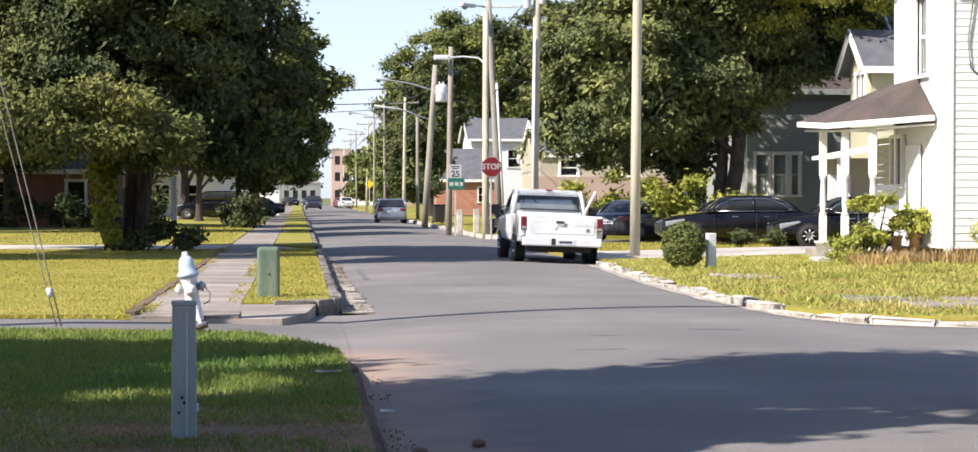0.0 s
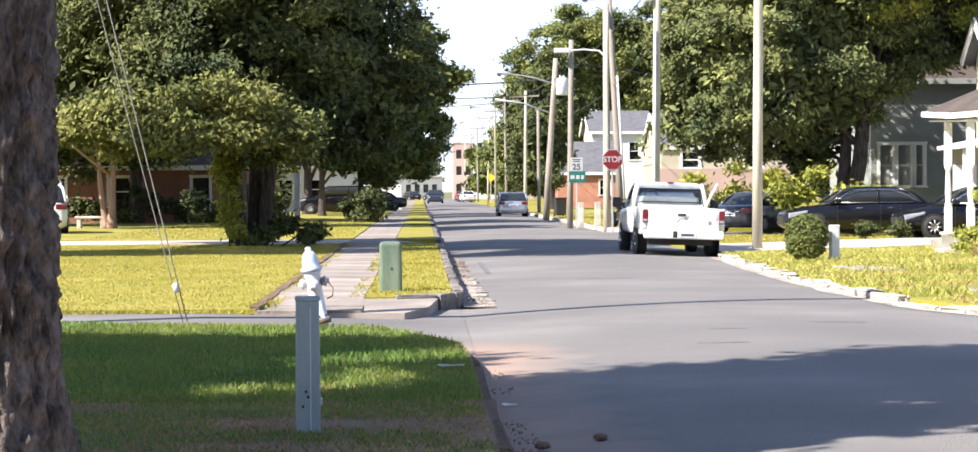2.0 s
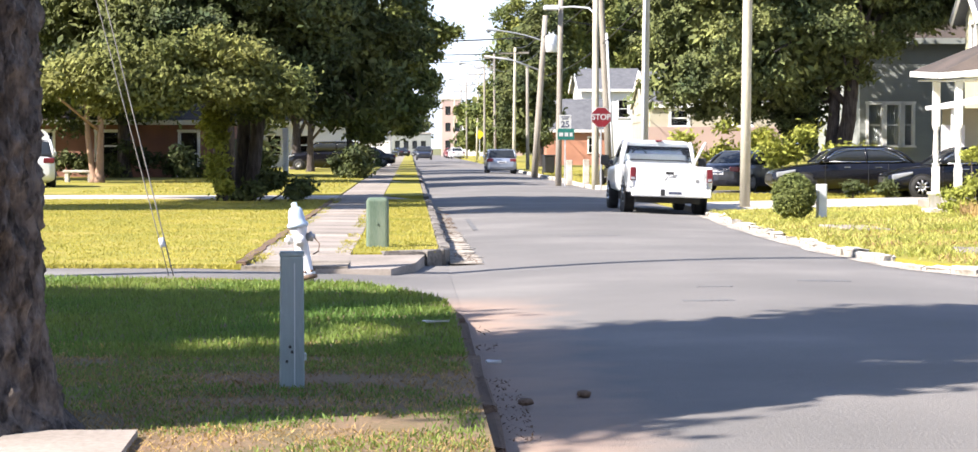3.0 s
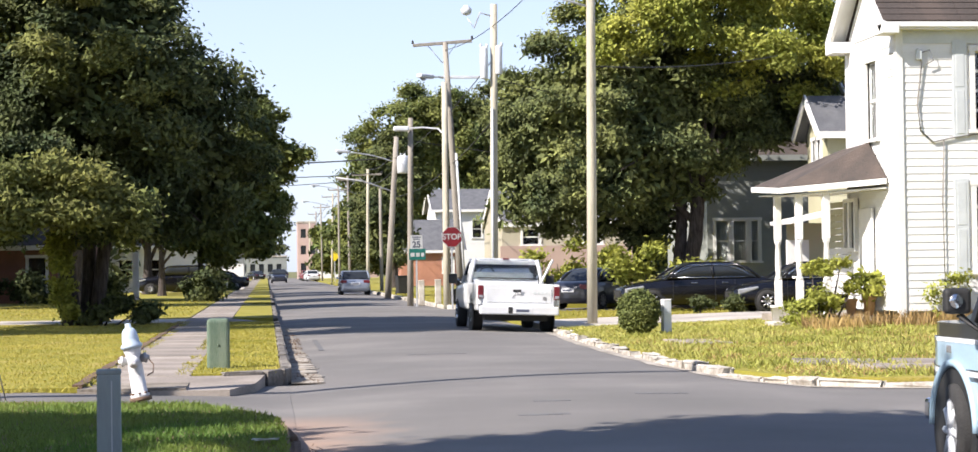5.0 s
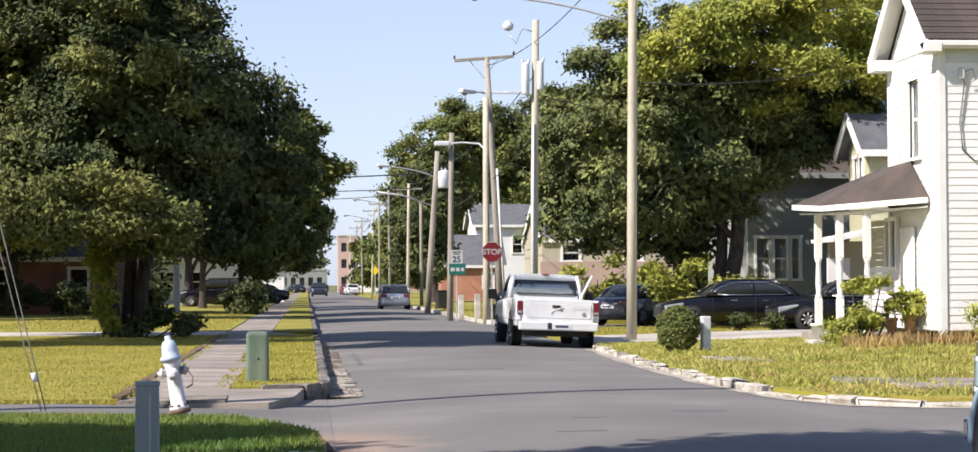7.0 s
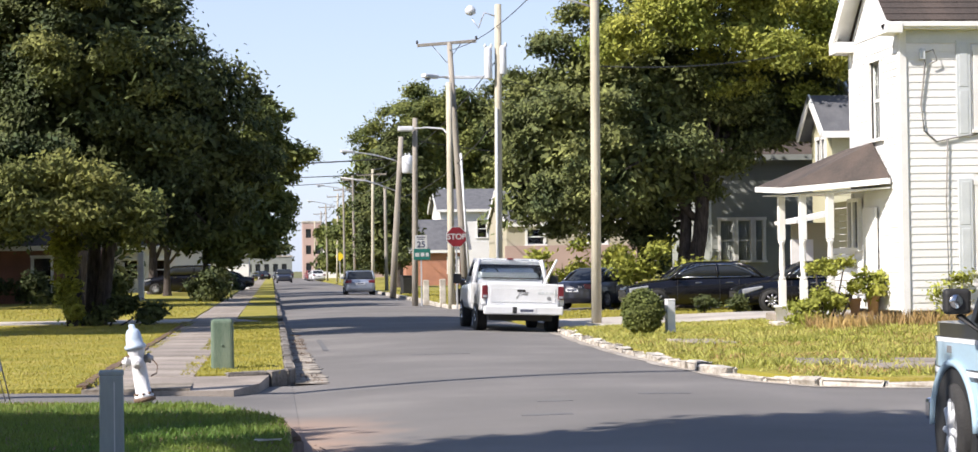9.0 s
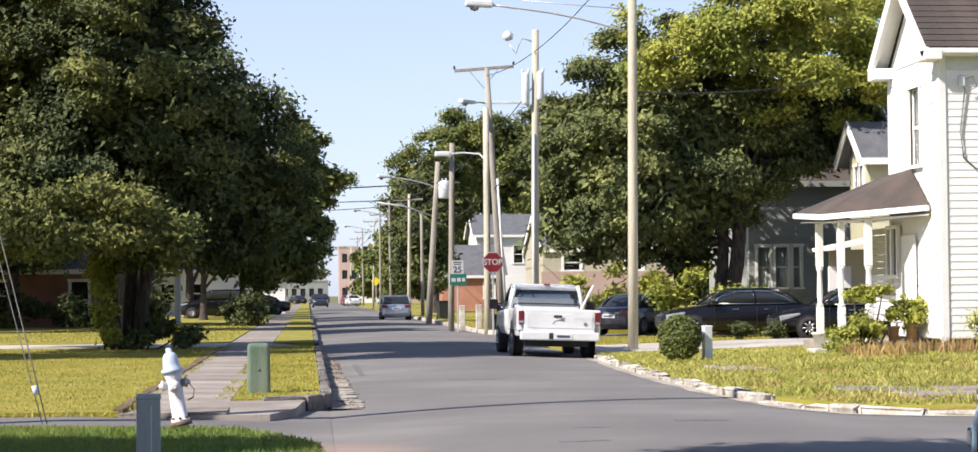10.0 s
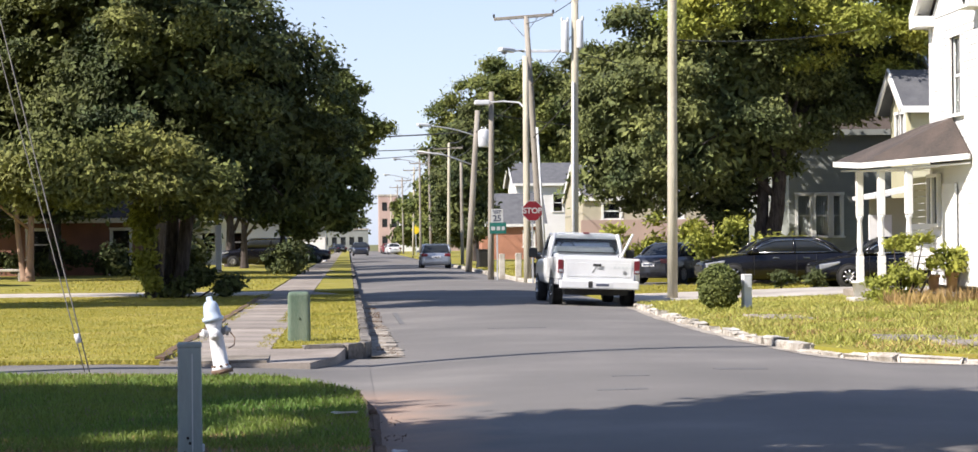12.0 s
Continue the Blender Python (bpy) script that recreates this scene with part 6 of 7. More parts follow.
box(bm, -0.14, -0.022, 0.94, 0.05, -0.01, 1.0, 0.008)
part("tailgate_handle", bm, BLACKTRIM, tg, "black tailgate handle")
bm = nb()
tube(bm, [(-0.02, -0.016, 0.96), (-0.10, -0.016, 0.90), (-0.12, -0.016, 0.86), (-0.16, -0.016, 0.80)], 0.010, 5)
tube(bm, [(0.0, -0.016, 0.92), (0.12, -0.016, 0.94)], 0.012, 5)
tube(bm, [(-0.08, -0.016, 0.90), (0.1, -0.016, 0.88)], 0.012, 5)
part("scratch_mark", bm, RIMGREY, tg)
bm = nb()
for i in range(5):
    box(bm, 0.34 + i * 0.09, -0.018, 0.90, 0.40 + i * 0.09, -0.011, 0.95)
part("badge_bar", bm, SHUTTER, tg)
bm = nb()
lathe(bm, [(0.045, 0), (0.048, 0.008), (0.02, 0.012)], 16, (0.60, -0.022, 0.80), axis="Y")
part("badge", bm, RIMGREY, tg)
bm = nb()
box(bm, -0.92, -0.16, 0.42, 0.92, 0.0, 0.62, 0.03, 2)
bp = part("rear_bumper", bm, CARWHITE, tk, "white step bumper")
bm = nb()
box(bm, -0.15, -0.172, 0.45, 0.28, -0.158, 0.58, 0.005)
part("number_plate", bm, PLATE, bp)
bm = nb()
box(bm, -0.08, -0.178, 0.49, 0.22, -0.171, 0.545)
part("plate_bar", bm, BARINK, bp)
bm = nb()
box(bm, -0.26, -0.175, 0.45, -0.16, -0.159, 0.6, 0.01)
part("hitch_cover", bm, BLACKTRIM, bp)
bm = nb()
box(bm, -0.85, 0.1, 0.62, 0.85, 2.3, 0.68)
box(bm, -0.86, 2.24, 0.6, 0.86, 2.33, 1.13)
part("bed_floor", bm, CARWHITE, tk)
greenhouse(tk, CARWHITE, (2.36, 2.48, 3.35, 4.0), 0.88, 0.76, 1.12, 1.72, glass=CLEARGLASS)
bm = nb()
box(bm, -0.7, 2.62, 0.95, 0.7, 2.85, 1.38, 0.06, 2)
part("bench_seat", bm, SHUTTER, tk, "grey bench seat")
bm = nb()
n = 18
tube(bm, [(-0.38 + 0.19 * math.cos(i * math.tau / n), 3.35 + 0.05 * math.sin(i * math.tau / n), 1.28 + 0.19 * math.sin(i * math.tau / n)) for i in range(n + 1)], 0.016, 6)
part("steering_wheel", bm, BLACKTRIM, tk)
bm = nb()
box(bm, -0.8, 3.5, 1.0, 0.8, 3.95, 1.2, 0.04)
part("dashboard", bm, BLACKTRIM, tk)
bm = nb()
box(bm, -0.80, 2.36, 1.10, 0.80, 2.44, 1.22, 0.02)
part("cab_back", bm, CARWHITE, tk)
bm = nb()
box(bm, -0.7, 2.33, 1.24, 0.7, 2.40, 1.27)
part("window_rail", bm, BLACKTRIM, tk)
bm = nb()
box(bm, -0.08, 2.38, 1.70, 0.08, 2.46, 1.74, 0.012)
part("brake_light", bm, REDLAMP, tk)
bm = nb()
tube(bm, [(-0.9, 0.9, 0.42), (0.9, 0.9, 0.42)], 0.06, 8)
tube(bm, [(-0.45, 0.2, 0.38), (-0.45, 1.2, 0.40)], 0.035, 8)
box(bm, -0.6, 0.2, 0.4, 0.6, 2.2, 0.58)
box(bm, -0.74, 0.45, 0.27, 0.74, 4.9, 0.55)
part("chassis", bm, BLACKTRIM, tk)
bm = nb()
tube(bm, [(0.72, 2.0, 1.0), (1.12, 2.3, 1.72)], 0.03, 6)
part("stake", bm, WHITEPAINT, tk, "pale stake leaning in the truck bed")

sedan("black sedan with chrome window trim on the drive", (13.4, 62, 0.08), 90, CARBLACK, 5.0, 1.9, 1.48, "parked cars")
sedan("black sedan with shining alloy wheels beside a porch", (15.95, 58.2, 0.08), 90, CARBLACK, 4.9, 1.88, 1.45, "parked cars")
sedan("dark blue sedan with red tail lights on the drive", (12.3, 74.0, -0.05), -38, CARNAVY, 4.7, 1.8, 1.45, "parked cars")
sedan("dull red car behind the porch", (19.0, 63.5, 0.08), 90, CARRED, 4.4, 1.8, 1.5, "parked cars")
sedan("silver-blue hatchback parked at the far kerb", (5.35, 121, -0.02), 0, CARSILVER, 4.4, 1.75, 1.42, "parked cars", True)
sedan("dark sport utility car in the far street", (1.75, 250, -0.02), 180, CARNAVY, 4.5, 1.9, 1.65, "parked cars", True)
sedan("dark sport utility car in a driveway", (-5.2, 126, 0.1), 90, CARBLACK, 4.8, 1.9, 1.75, "parked cars", True)
sedan("silver car in a driveway", (-4.4, 137, 0.1), 90, CARSILVER, 4.2, 1.75, 1.4, "parked cars")
sedan("white sport utility car in the lawn driveway", (-13.3, 72, 0.1), 12, CARWHITE, 4.6, 1.9, 1.65, "parked cars", True)
sedan("dark car parked among the houses", (-3.2, 150, 0.1), 90, CARBLACK, 4.4, 1.8, 1.4, "parked cars")
for i, (x, y, pm) in enumerate(((6.0, 290, CARRED), (6.2, 275, CARWHITE), (6.4, 310, CARRED), (-1.5, 330, CARBLACK), (2.0, 340, CARNAVY))):
    sedan("distant car parked along the street", (x, y, 0), 8 * i, pm, 4.4, 1.8, 1.45, "distant cars", i % 2 == 0)

# conversion van at the near kerb
vn = thing("camper_van", "light blue van with black and white stripes and raised roof", "van", (5.95, 13.6, -0.04), 0.0)
plan_l = [(-1.02, -3.9), (-1.02, 0.35), (-0.97, 0.55), (-0.86, 0.74), (-0.6, 0.82)]
plan = plan_l + [(-x, y) for x, y in plan_l[::-1]]


def grow(o, d):
    return [(x * (1 + d), y + (d if y > 0 else -d)) for x, y in o]


bands = ((0.24, 0.35, VANBLACK, "skirt", 0.0), (0.35, 0.362, VANWHITE, "stripe", 0.003), (0.362, 0.405, VANBLACK, "stripe", 0.0), (0.405, 0.417, VANWHITE, "stripe", 0.003), (0.417, 0.45, VANBLACK, "stripe", 0.0), (0.45, 0.462, VANWHITE, "stripe", 0.003), (0.462, 0.697, VANBLUE, "lower_panel", 0.0), (0.697, 0.73, VANBLACK, "stripe", 0.0), (0.73, 0.765, VANWHITE, "stripe", 0.004), (0.765, 0.777, VANBLACK, "stripe", 0.0), (0.777, 0.95, VANBLUE, "upper_panel", 0.0), (0.95, 0.98, VANWHITE, "stripe", 0.003), (0.98, 1.08, VANBLACK, "stripe", 0.0))
for z0, z1, m, nm, d in bands:
    bm = nb()
    prism(bm, [(x * 0.985 if z1 > 1 else x, y) for x, y in grow(plan, d)], z0, z1)
    part(nm, bm, m, vn)
# cab and body above the belt
bm = nb()
v = [bm.verts.new(p) for p in ((-1.0, -3.88, 1.08), (1.0, -3.88, 1.08), (1.0, -0.25, 1.08), (-1.0, -0.25, 1.08), (-0.88, -3.8, 1.86), (0.88, -3.8, 1.86), (0.88, -0.70, 1.86), (-0.88, -0.70, 1.86))]
for f in ((0, 1, 5, 4), (1, 2, 6, 5), (2, 3, 7, 6), (3, 0, 4, 7), (4, 5, 6, 7), (3, 2, 1, 0)):
    bm.faces.new([v[k] for k in f])
bmesh.ops.recalc_face_normals(bm, faces=bm.faces)
part("cab", bm, VANBLACK, vn)
bm = nb()
v = [bm.verts.new(p) for p in ((-0.97, -0.3, 1.06), (0.97, -0.3, 1.06), (0.78, 0.72, 1.06), (-0.78, 0.72, 1.06), (-0.9, -0.3, 1.2), (0.9, -0.3, 1.2), (0.7, 0.55, 1.12), (-0.7, 0.55, 1.12))]
for f in ((0, 1, 5, 4), (1, 2, 6, 5), (2, 3, 7, 6), (3, 0, 4, 7), (4, 5, 6, 7), (3, 2, 1, 0)):
    bm.faces.new([v[k] for k in f])
bmesh.ops.recalc_face_normals(bm, faces=bm.faces)
part("hood", bm, VANBLACK, vn)


def side_x(z, s):
    return s * (1.0 - (z - 1.08) / 0.78 * 0.12)


def side_plate(name, pts, material, parent, s=-1, proud=0.006, th=0.02, label=""):
    bm = nb()
    a = [bm.verts.new((side_x(z, s) + s * proud, y, z)) for y, z in pts]
    b = [bm.verts.new((side_x(z, s) + s * (proud - th), y, z)) for y, z in pts]
    bm.faces.new(a)
    bm.faces.new(b[::-1])
    for k in range(len(pts)):
        bm.faces.new((a[k], b[k], b[(k + 1) % len(pts)], a[(k + 1) % len(pts)]))
    bmesh.ops.recalc_face_normals(bm, faces=bm.faces)
    return part(name, bm, material, parent, label)


VANGLASS = mat("van_side_glass", (0.035, 0.045, 0.05), (0.05, 0.06, 0.065), 2, 0.05)
for s in (-1, 1):
    side_plate("door_window", [(-0.48, 1.14), (-0.78, 1.70), (-1.18, 1.72), (-1.18, 1.14)], VANGLASS, vn, s)
    side_plate("side_window", [(-1.45, 1.14), (-1.45, 1.74), (-3.4, 1.74), (-3.4, 1.14)], CARGLASS, vn, s, label="dark tinted rear window")
    bm = nb()
    for p, q in (((-0.42, 1.10), (-0.74, 1.76)), ((-0.74, 1.76), (-1.22, 1.78)), ((-1.22, 1.78), (-1.22, 0.5))):
        tube(bm, [(side_x(max(1.08, p[1]), s) * 1.01, p[0], p[1]), (side_x(max(1.08, q[1]), s) * 1.01, q[0], q[1])], 0.018, 6)
    part("door_seam", bm, BLACKTRIM, vn)
    bm = nb()
    xx = s * 1.01
    box(bm, xx - 0.02, -1.12, 1.02, xx + 0.02, -0.95, 1.055, 0.01)
    part("door_handle", bm, CHROME, vn)
    bm = nb()
    box(bm, xx - 0.012, 0.05, 0.87, xx + 0.012, 0.16, 0.93, 0.006)
    part("marker_lamp", bm, HEADLAMP, vn)
    mx = s * 1.20
    bm = nb()
    tube(bm, [(s * 1.0, -0.45, 1.04), (mx - s * 0.03, -0.58, 1.16)], 0.012, 6)
    tube(bm, [(s * 1.0, -0.75, 0.98), (mx, -0.60, 1.15)], 0.012, 6)
    box(bm, mx - 0.09, -0.64, 1.16, mx + 0.09, -0.55, 1.33, 0.03, 3)
    mr = part("mirror", bm, BLACKTRIM, vn, "black square door mirror")
    bm = nb()
    lathe(bm, [(0.05, 0), (0.045, -0.012), (0.01, -0.016)], 18, (mx - 0.02, -0.64, 1.245), axis="Y")
    part("spot_mirror", bm, CHROME, mr)
    for y in (0.0, -3.0):
        bm = nb()
        lathe(bm, [(0.44, -0.012), (0.44, 0.012)], 32, (s * 1.013, y, 0.36), axis="X")
        part("wheel_arch", bm, BLACKTRIM, vn)
        bm = nb()
        n = 20
        tube(bm, [(s * 1.03, y + 0.45 * math.cos(math.pi * i / n), 0.36 + 0.45 * math.sin(math.pi * i / n)) for i in range(n + 1)], 0.028, 8)
        part("arch_lip", bm, VANBLUE, vn)
        wheel(vn, s * 0.93, y, 0.34, 0.24, s, GREYPAINT, 8, radians(-8) if y == 0 else 0)
    bm = nb()
    box(bm, s * 0.8 - 0.1, 0.72, 0.6, s * 0.8 + 0.1, 0.80, 0.8, 0.01)
    part("headlight", bm, HEADLAMP, vn)
bm = nb()
slabface(bm, [(-0.86, -0.29, 1.16), (0.86, -0.29, 1.16), (0.78, -0.66, 1.80), (-0.78, -0.66, 1.80)], -0.02)
part("windscreen", bm, CARGLASS, vn)
bm = nb()
loft(bm, [(-0.62, 0.84, 1.85, 1.92, 0.9), (-0.9, 0.9, 1.85, 2.06, 0.88), (-1.6, 0.92, 1.85, 2.2, 0.85), (-3.6, 0.92, 1.85, 2.2, 0.85), (-3.85, 0.88, 1.85, 2.1, 0.85)])
part("raised_roof", bm, VANMID, vn, "slate blue raised roof")
bm = nb()
box(bm, -0.95, 0.76, 0.36, 0.95, 0.9, 0.52, 0.03, 2)
part("front_bumper", bm, CHROME, vn)
bm = nb()
box(bm, -0.9, -3.7, 0.2, 0.9, 0.6, 0.34)
part("chassis", bm, BLACKTRIM, vn)
# motorcycle by the stop sign
mo = thing("motorcycle", "dark parked motorcycle with bright metal parts", "motorcycle", (7.62, 77.4, 0.08), 25)
for y in (-0.68, 0.68):
    bm = nb()
    lathe(bm, [(0.22, -0.05), (0.29, -0.05), (0.31, 0), (0.29, 0.05), (0.22, 0.05)], 22, (0, y, 0.31), axis="X")
    w_ = part("wheel", bm, RUBBER, mo)
    bm = nb()
    lathe(bm, [(0.22, -0.03), (0.21, 0.03)], 18, (0, y, 0.31), axis="X")
    part("rim", bm, CHROME, w_)
bm = nb()
lathe(bm, [(0.04, -0.3), (0.15, -0.18), (0.17, 0.1), (0.08, 0.3)], 14, (0, 0.15, 0.82), axis="Y")
part("tank", bm, CARBLACK, mo)
bm = nb()
box(bm, -0.13, -0.75, 0.70, 0.13, -0.12, 0.82, 0.05, 3)
part("saddle", bm, BLACKTRIM, mo)
bm = nb()
box(bm, -0.17, -0.2, 0.28, 0.17, 0.3, 0.66, 0.05, 2)
part("engine", bm, CHROME, mo)
bm = nb()
tube(bm, [(0.2, 0.2, 0.3), (0.2, -0.3, 0.28), (0.2, -0.9, 0.36)], 0.045, 8)
part("exhaust_pipe", bm, CHROME, mo)
for s in (-1, 1):
    bm = nb()
    tube(bm, [(s * 0.09, 0.68, 0.31), (s * 0.09, 0.45, 1.0)], 0.025, 8)
    part("fork", bm, CHROME, mo)
bm = nb()
tube(bm, [(-0.38, 0.3, 1.1), (-0.15, 0.42, 1.02), (0.15, 0.42, 1.02), (0.38, 0.3, 1.1)], 0.018, 8)
part("handlebar", bm, BLACKTRIM, mo)
bm = nb()
lathe(bm, [(0.04, 0), (0.10, 0.06), (0.10, 0.12), (0.03, 0.14)], 14, (0, 0.45, 0.92), axis="Y")
part("headlight", bm, HEADLAMP, mo)
wb = thing("wheeled_bin", "black wheeled rubbish bin by the far kerb", "bin", (7.45, 110, 0.1), 10)
bm = nb()
box(bm, -0.26, -0.3, 0.06, 0.26, 0.3, 0.95, 0.03, 2)
for v in bm.verts:
    if v.co.z > 0.5:
        v.co.x *= 1.12
        v.co.y *= 1.12
part("bin_body", bm, BLACKTRIM, wb)
bm = nb()
box(bm, -0.32, -0.36, 0.95, 0.32, 0.36, 1.02, 0.02, 2)
part("lid", bm, BLACKTRIM, wb)
for s in (-0.24, 0.24):
    bm = nb()
    lathe(bm, [(0.1, -0.03), (0.1, 0.03)], 14, (s, 0.3, 0.1), axis="X")
    part("wheel", bm, RUBBER, wb)
# ---- street furniture ----
hy = thing("fire_hydrant", "white fire hydrant with pale blue bonnet, slightly leaning", "fire hydrant", (-1.03, 21.2, 0.13), 0, ry=-9.5)
hy.scale = (1.0, 1.0, 1.07)
bm = nb()
lathe(bm, [(0.075, -0.15), (0.075, 0.05), (0.098, 0.05), (0.098, 0.085), (0.080, 0.09), (0.076, 0.30), (0.074, 0.46), (0.088, 0.50), (0.092, 0.53)], 20)
part("barrel", bm, HYDRANT, hy)
bm = nb()
lathe(bm, [(0.108, 0.53), (0.112, 0.56), (0.088, 0.58), (0.084, 0.63), (0.072, 0.69), (0.05, 0.72), (0.032, 0.725), (0.03, 0.765), (0.012, 0.77)], 20)
part("bonnet", bm, HYDBLUE, hy)
bm = nb()
lathe(bm, [(0.112, 0.02), (0.114, 0.06)], 16)
for i in range(8):
    a = i * math.tau / 8
    lathe(bm, [(0.014, 0.085), (0.014, 0.105)], 6, (0.09 * math.cos(a), 0.09 * math.sin(a), 0))
part("flange", bm, RUST, hy)
for s in (-1, 1):
    bm = nb()
    lathe(bm, [(0.04, 0.06 * s), (0.04, 0.105 * s), (0.05, 0.105 * s), (0.05, 0.13 * s), (0.025, 0.135 * s), (0.02, 0.16 * s)], 14, (0, 0, 0.42), axis="X")
    part("outlet", bm, HYDRANT if s < 0 else RIMGREY, hy)
bm = nb()
lathe(bm, [(0.05, -0.06), (0.05, -0.105), (0.06, -0.105), (0.06, -0.13), (0.025, -0.135), (0.02, -0.16)], 16, (0, 0, 0.40), axis="Y")
part("outlet", bm, HYDRANT, hy)
bm = nb()
tube(bm, [(0.15, -0.02, 0.40), (0.19, -0.03, 0.34), (0.17, -0.05, 0.27), (0.11, -0.07, 0.25)], 0.007, 5)
part("chain", bm, RUST, hy)

ps = thing("cable_pedestal", "grey-green plastic cable pedestal post in thin grass", "pedestal", (-0.66, 11.95, 0.12), 4)
bm = nb()
box(bm, -0.073, -0.073, -0.15, 0.073, 0.073, 0.76, 0.012, 2)
for v in bm.verts:
    if v.co.z > 0.4:
        v.co.x *= 0.93
part("post_body", bm, PEDGREY, ps)
bm = nb()
box(bm, -0.072, -0.076, 0.755, 0.072, 0.076, 0.785, 0.008)
part("post_cap", bm, PEDGREY, ps)
bm = nb()
box(bm, 0.012, -0.08, 0.0, 0.018, -0.072, 0.72)
box(bm, 0.066, -0.03, 0.15, 0.084, 0.05, 0.19, 0.004)
part("cover_edge", bm, SHUTTER, ps)
bm = nb()
for x, z in ((-0.012, 0.235), (0.0, 0.205), (-0.03, 0.15)):
    lathe(bm, [(0.009, -0.082), (0.009, -0.07)], 8, (x, 0, z), axis="Y")
part("bolt_hole", bm, BLACKTRIM, ps)

gb = thing("utility_pedestal", "weathered green round-topped utility pedestal on the verge", "pedestal", (-0.42, 28.55, 0.1), 0)
bm = nb()
box(bm, -0.158, -0.13, -0.1, 0.158, 0.13, 0.715, 0.05, 3)
for v in bm.verts:
    if v.co.z > 0.55:
        v.co.x *= 0.97
part("pedestal_body", bm, PEDGREEN, gb)
bm = nb()
box(bm, -0.012, -0.145, 0.34, 0.012, -0.125, 0.37, 0.004)
part("latch", bm, PEDGREEN, gb)

mk = thing("marker_post", "pale concrete marker post beside a clipped bush", "marker post", (8.33, 41.2, 0.02), 8)
bm = nb()
box(bm, -0.09, -0.09, -0.1, 0.09, 0.09, 0.74, 0.02, 2)
part("marker_body", bm, GREYPAINT, mk)
bm = nb()
box(bm, -0.095, -0.095, 0.73, 0.095, 0.095, 0.76, 0.015)
part("marker_cap", bm, WHITEPAINT, mk)
for x, y, h in ((6.55, 84, 0.95), (6.9, 80, 1.0)):
    ob = thing("marker_post", "pale post by the far corner", "marker post", (x, y, 0.05))
    bm = nb()
    box(bm, -0.12, -0.1, -0.1, 0.12, 0.1, h, 0.02)
    part("marker_body", bm, KERB, ob)
wp = thing("white_post", "slim white post before parked cars", "post", (-6.1, 102, 0.1))
bm = nb()
box(bm, -0.14, -0.14, -0.1, 0.14, 0.14, 2.35, 0.02)
part("post_body", bm, WHITEPAINT, wp)


def text(name, body, size, loc, material, parent, rz=0.0):
    cu = bpy.data.curves.new(name, "FONT")
    cu.body, cu.size, cu.align_x, cu.align_y, cu.extrude, cu.offset = body, size, "CENTER", "CENTER", 0.004, 0.008
    tmp = bpy.data.objects.new(name, cu)
    scene.collection.objects.link(tmp)
    me = bpy.data.meshes.new_from_object(tmp)
    bpy.data.objects.remove(tmp)
    me.materials.append(material)
    ob = new(name, me)
    ob.parent, ob.location, ob.rotation_euler = parent, loc, (math.pi / 2, 0, 0)
    return ob


st = thing("stop_sign", "red octagonal stop sign on a steel post", "road sign", (7.16, 76.6, 0.02), 6)
bm = nb()
box(bm, -0.03, 0.01, -0.2, 0.03, 0.06, 2.9, 0.006)
part("sign_post", bm, GALV, st)


def octagon(r):
    return [(r * math.cos(math.pi / 8 + k * math.pi / 4), 2.62 + r * math.sin(math.pi / 8 + k * math.pi / 4)) for k in range(8)]


bm = nb()
plate_xz(bm, octagon(0.412), -0.004, 0.008)
face = part("sign_face", bm, SIGNWHITE, st)
bm = nb()
plate_xz(bm, octagon(0.385), -0.010, -0.005)
part("sign_red_field", bm, STOPRED, face)
text("sign_word", "STOP", 0.30, (0, -0.012, 2.62), SIGNWHITE, face)
sp = thing("speed_sign", "white speed limit sign above a green street sign", "road sign", (6.17, 81.3, 0.02), 0)
bm = nb()
box(bm, -0.03, 0.01, -0.2, 0.03, 0.06, 2.75, 0.006)
part("sign_post", bm, GALV, sp)
bm = nb()
plate_xz(bm, [(-0.24, 2.20), (0.24, 2.20), (0.24, 2.78), (-0.24, 2.78)], -0.004, 0.006)
f1 = part("sign_face", bm, SIGNWHITE, sp)
text("sign_number", "25", 0.34, (0, -0.008, 2.40), BARINK, f1)
bm = nb()
box(bm, -0.17, -0.010, 2.68, 0.17, -0.005, 2.72)
box(bm, -0.13, -0.010, 2.60, 0.13, -0.005, 2.64)
part("sign_bar", bm, BARINK, f1)
bm = nb()
plate_xz(bm, [(-0.30, 1.80), (0.36, 1.80), (0.36, 2.24), (-0.30, 2.24)], -0.012, -0.002)
f2 = part("green_sign_face", bm, SIGNGREEN, sp, "green street sign")
bm = nb()
for a, b in ((-0.24, -0.08), (-0.02, 0.12), (0.18, 0.30)):
    box(bm, a, -0.02, 1.93, b, -0.013, 2.08)
part("sign_bar", bm, SIGNWHITE, f2)
ys_ = thing("warning_sign", "yellow diamond warning sign down the street", "road sign", (8.0, 235, 0.0))
bm = nb()
box(bm, -0.05, 0.01, -0.2, 0.05, 0.08, 3.3)
part("sign_post", bm, GALV, ys_)
bm = nb()
plate_xz(bm, [(-0.55, 3.0), (0, 2.45), (0.55, 3.0), (0, 3.55)], -0.01, 0.01)
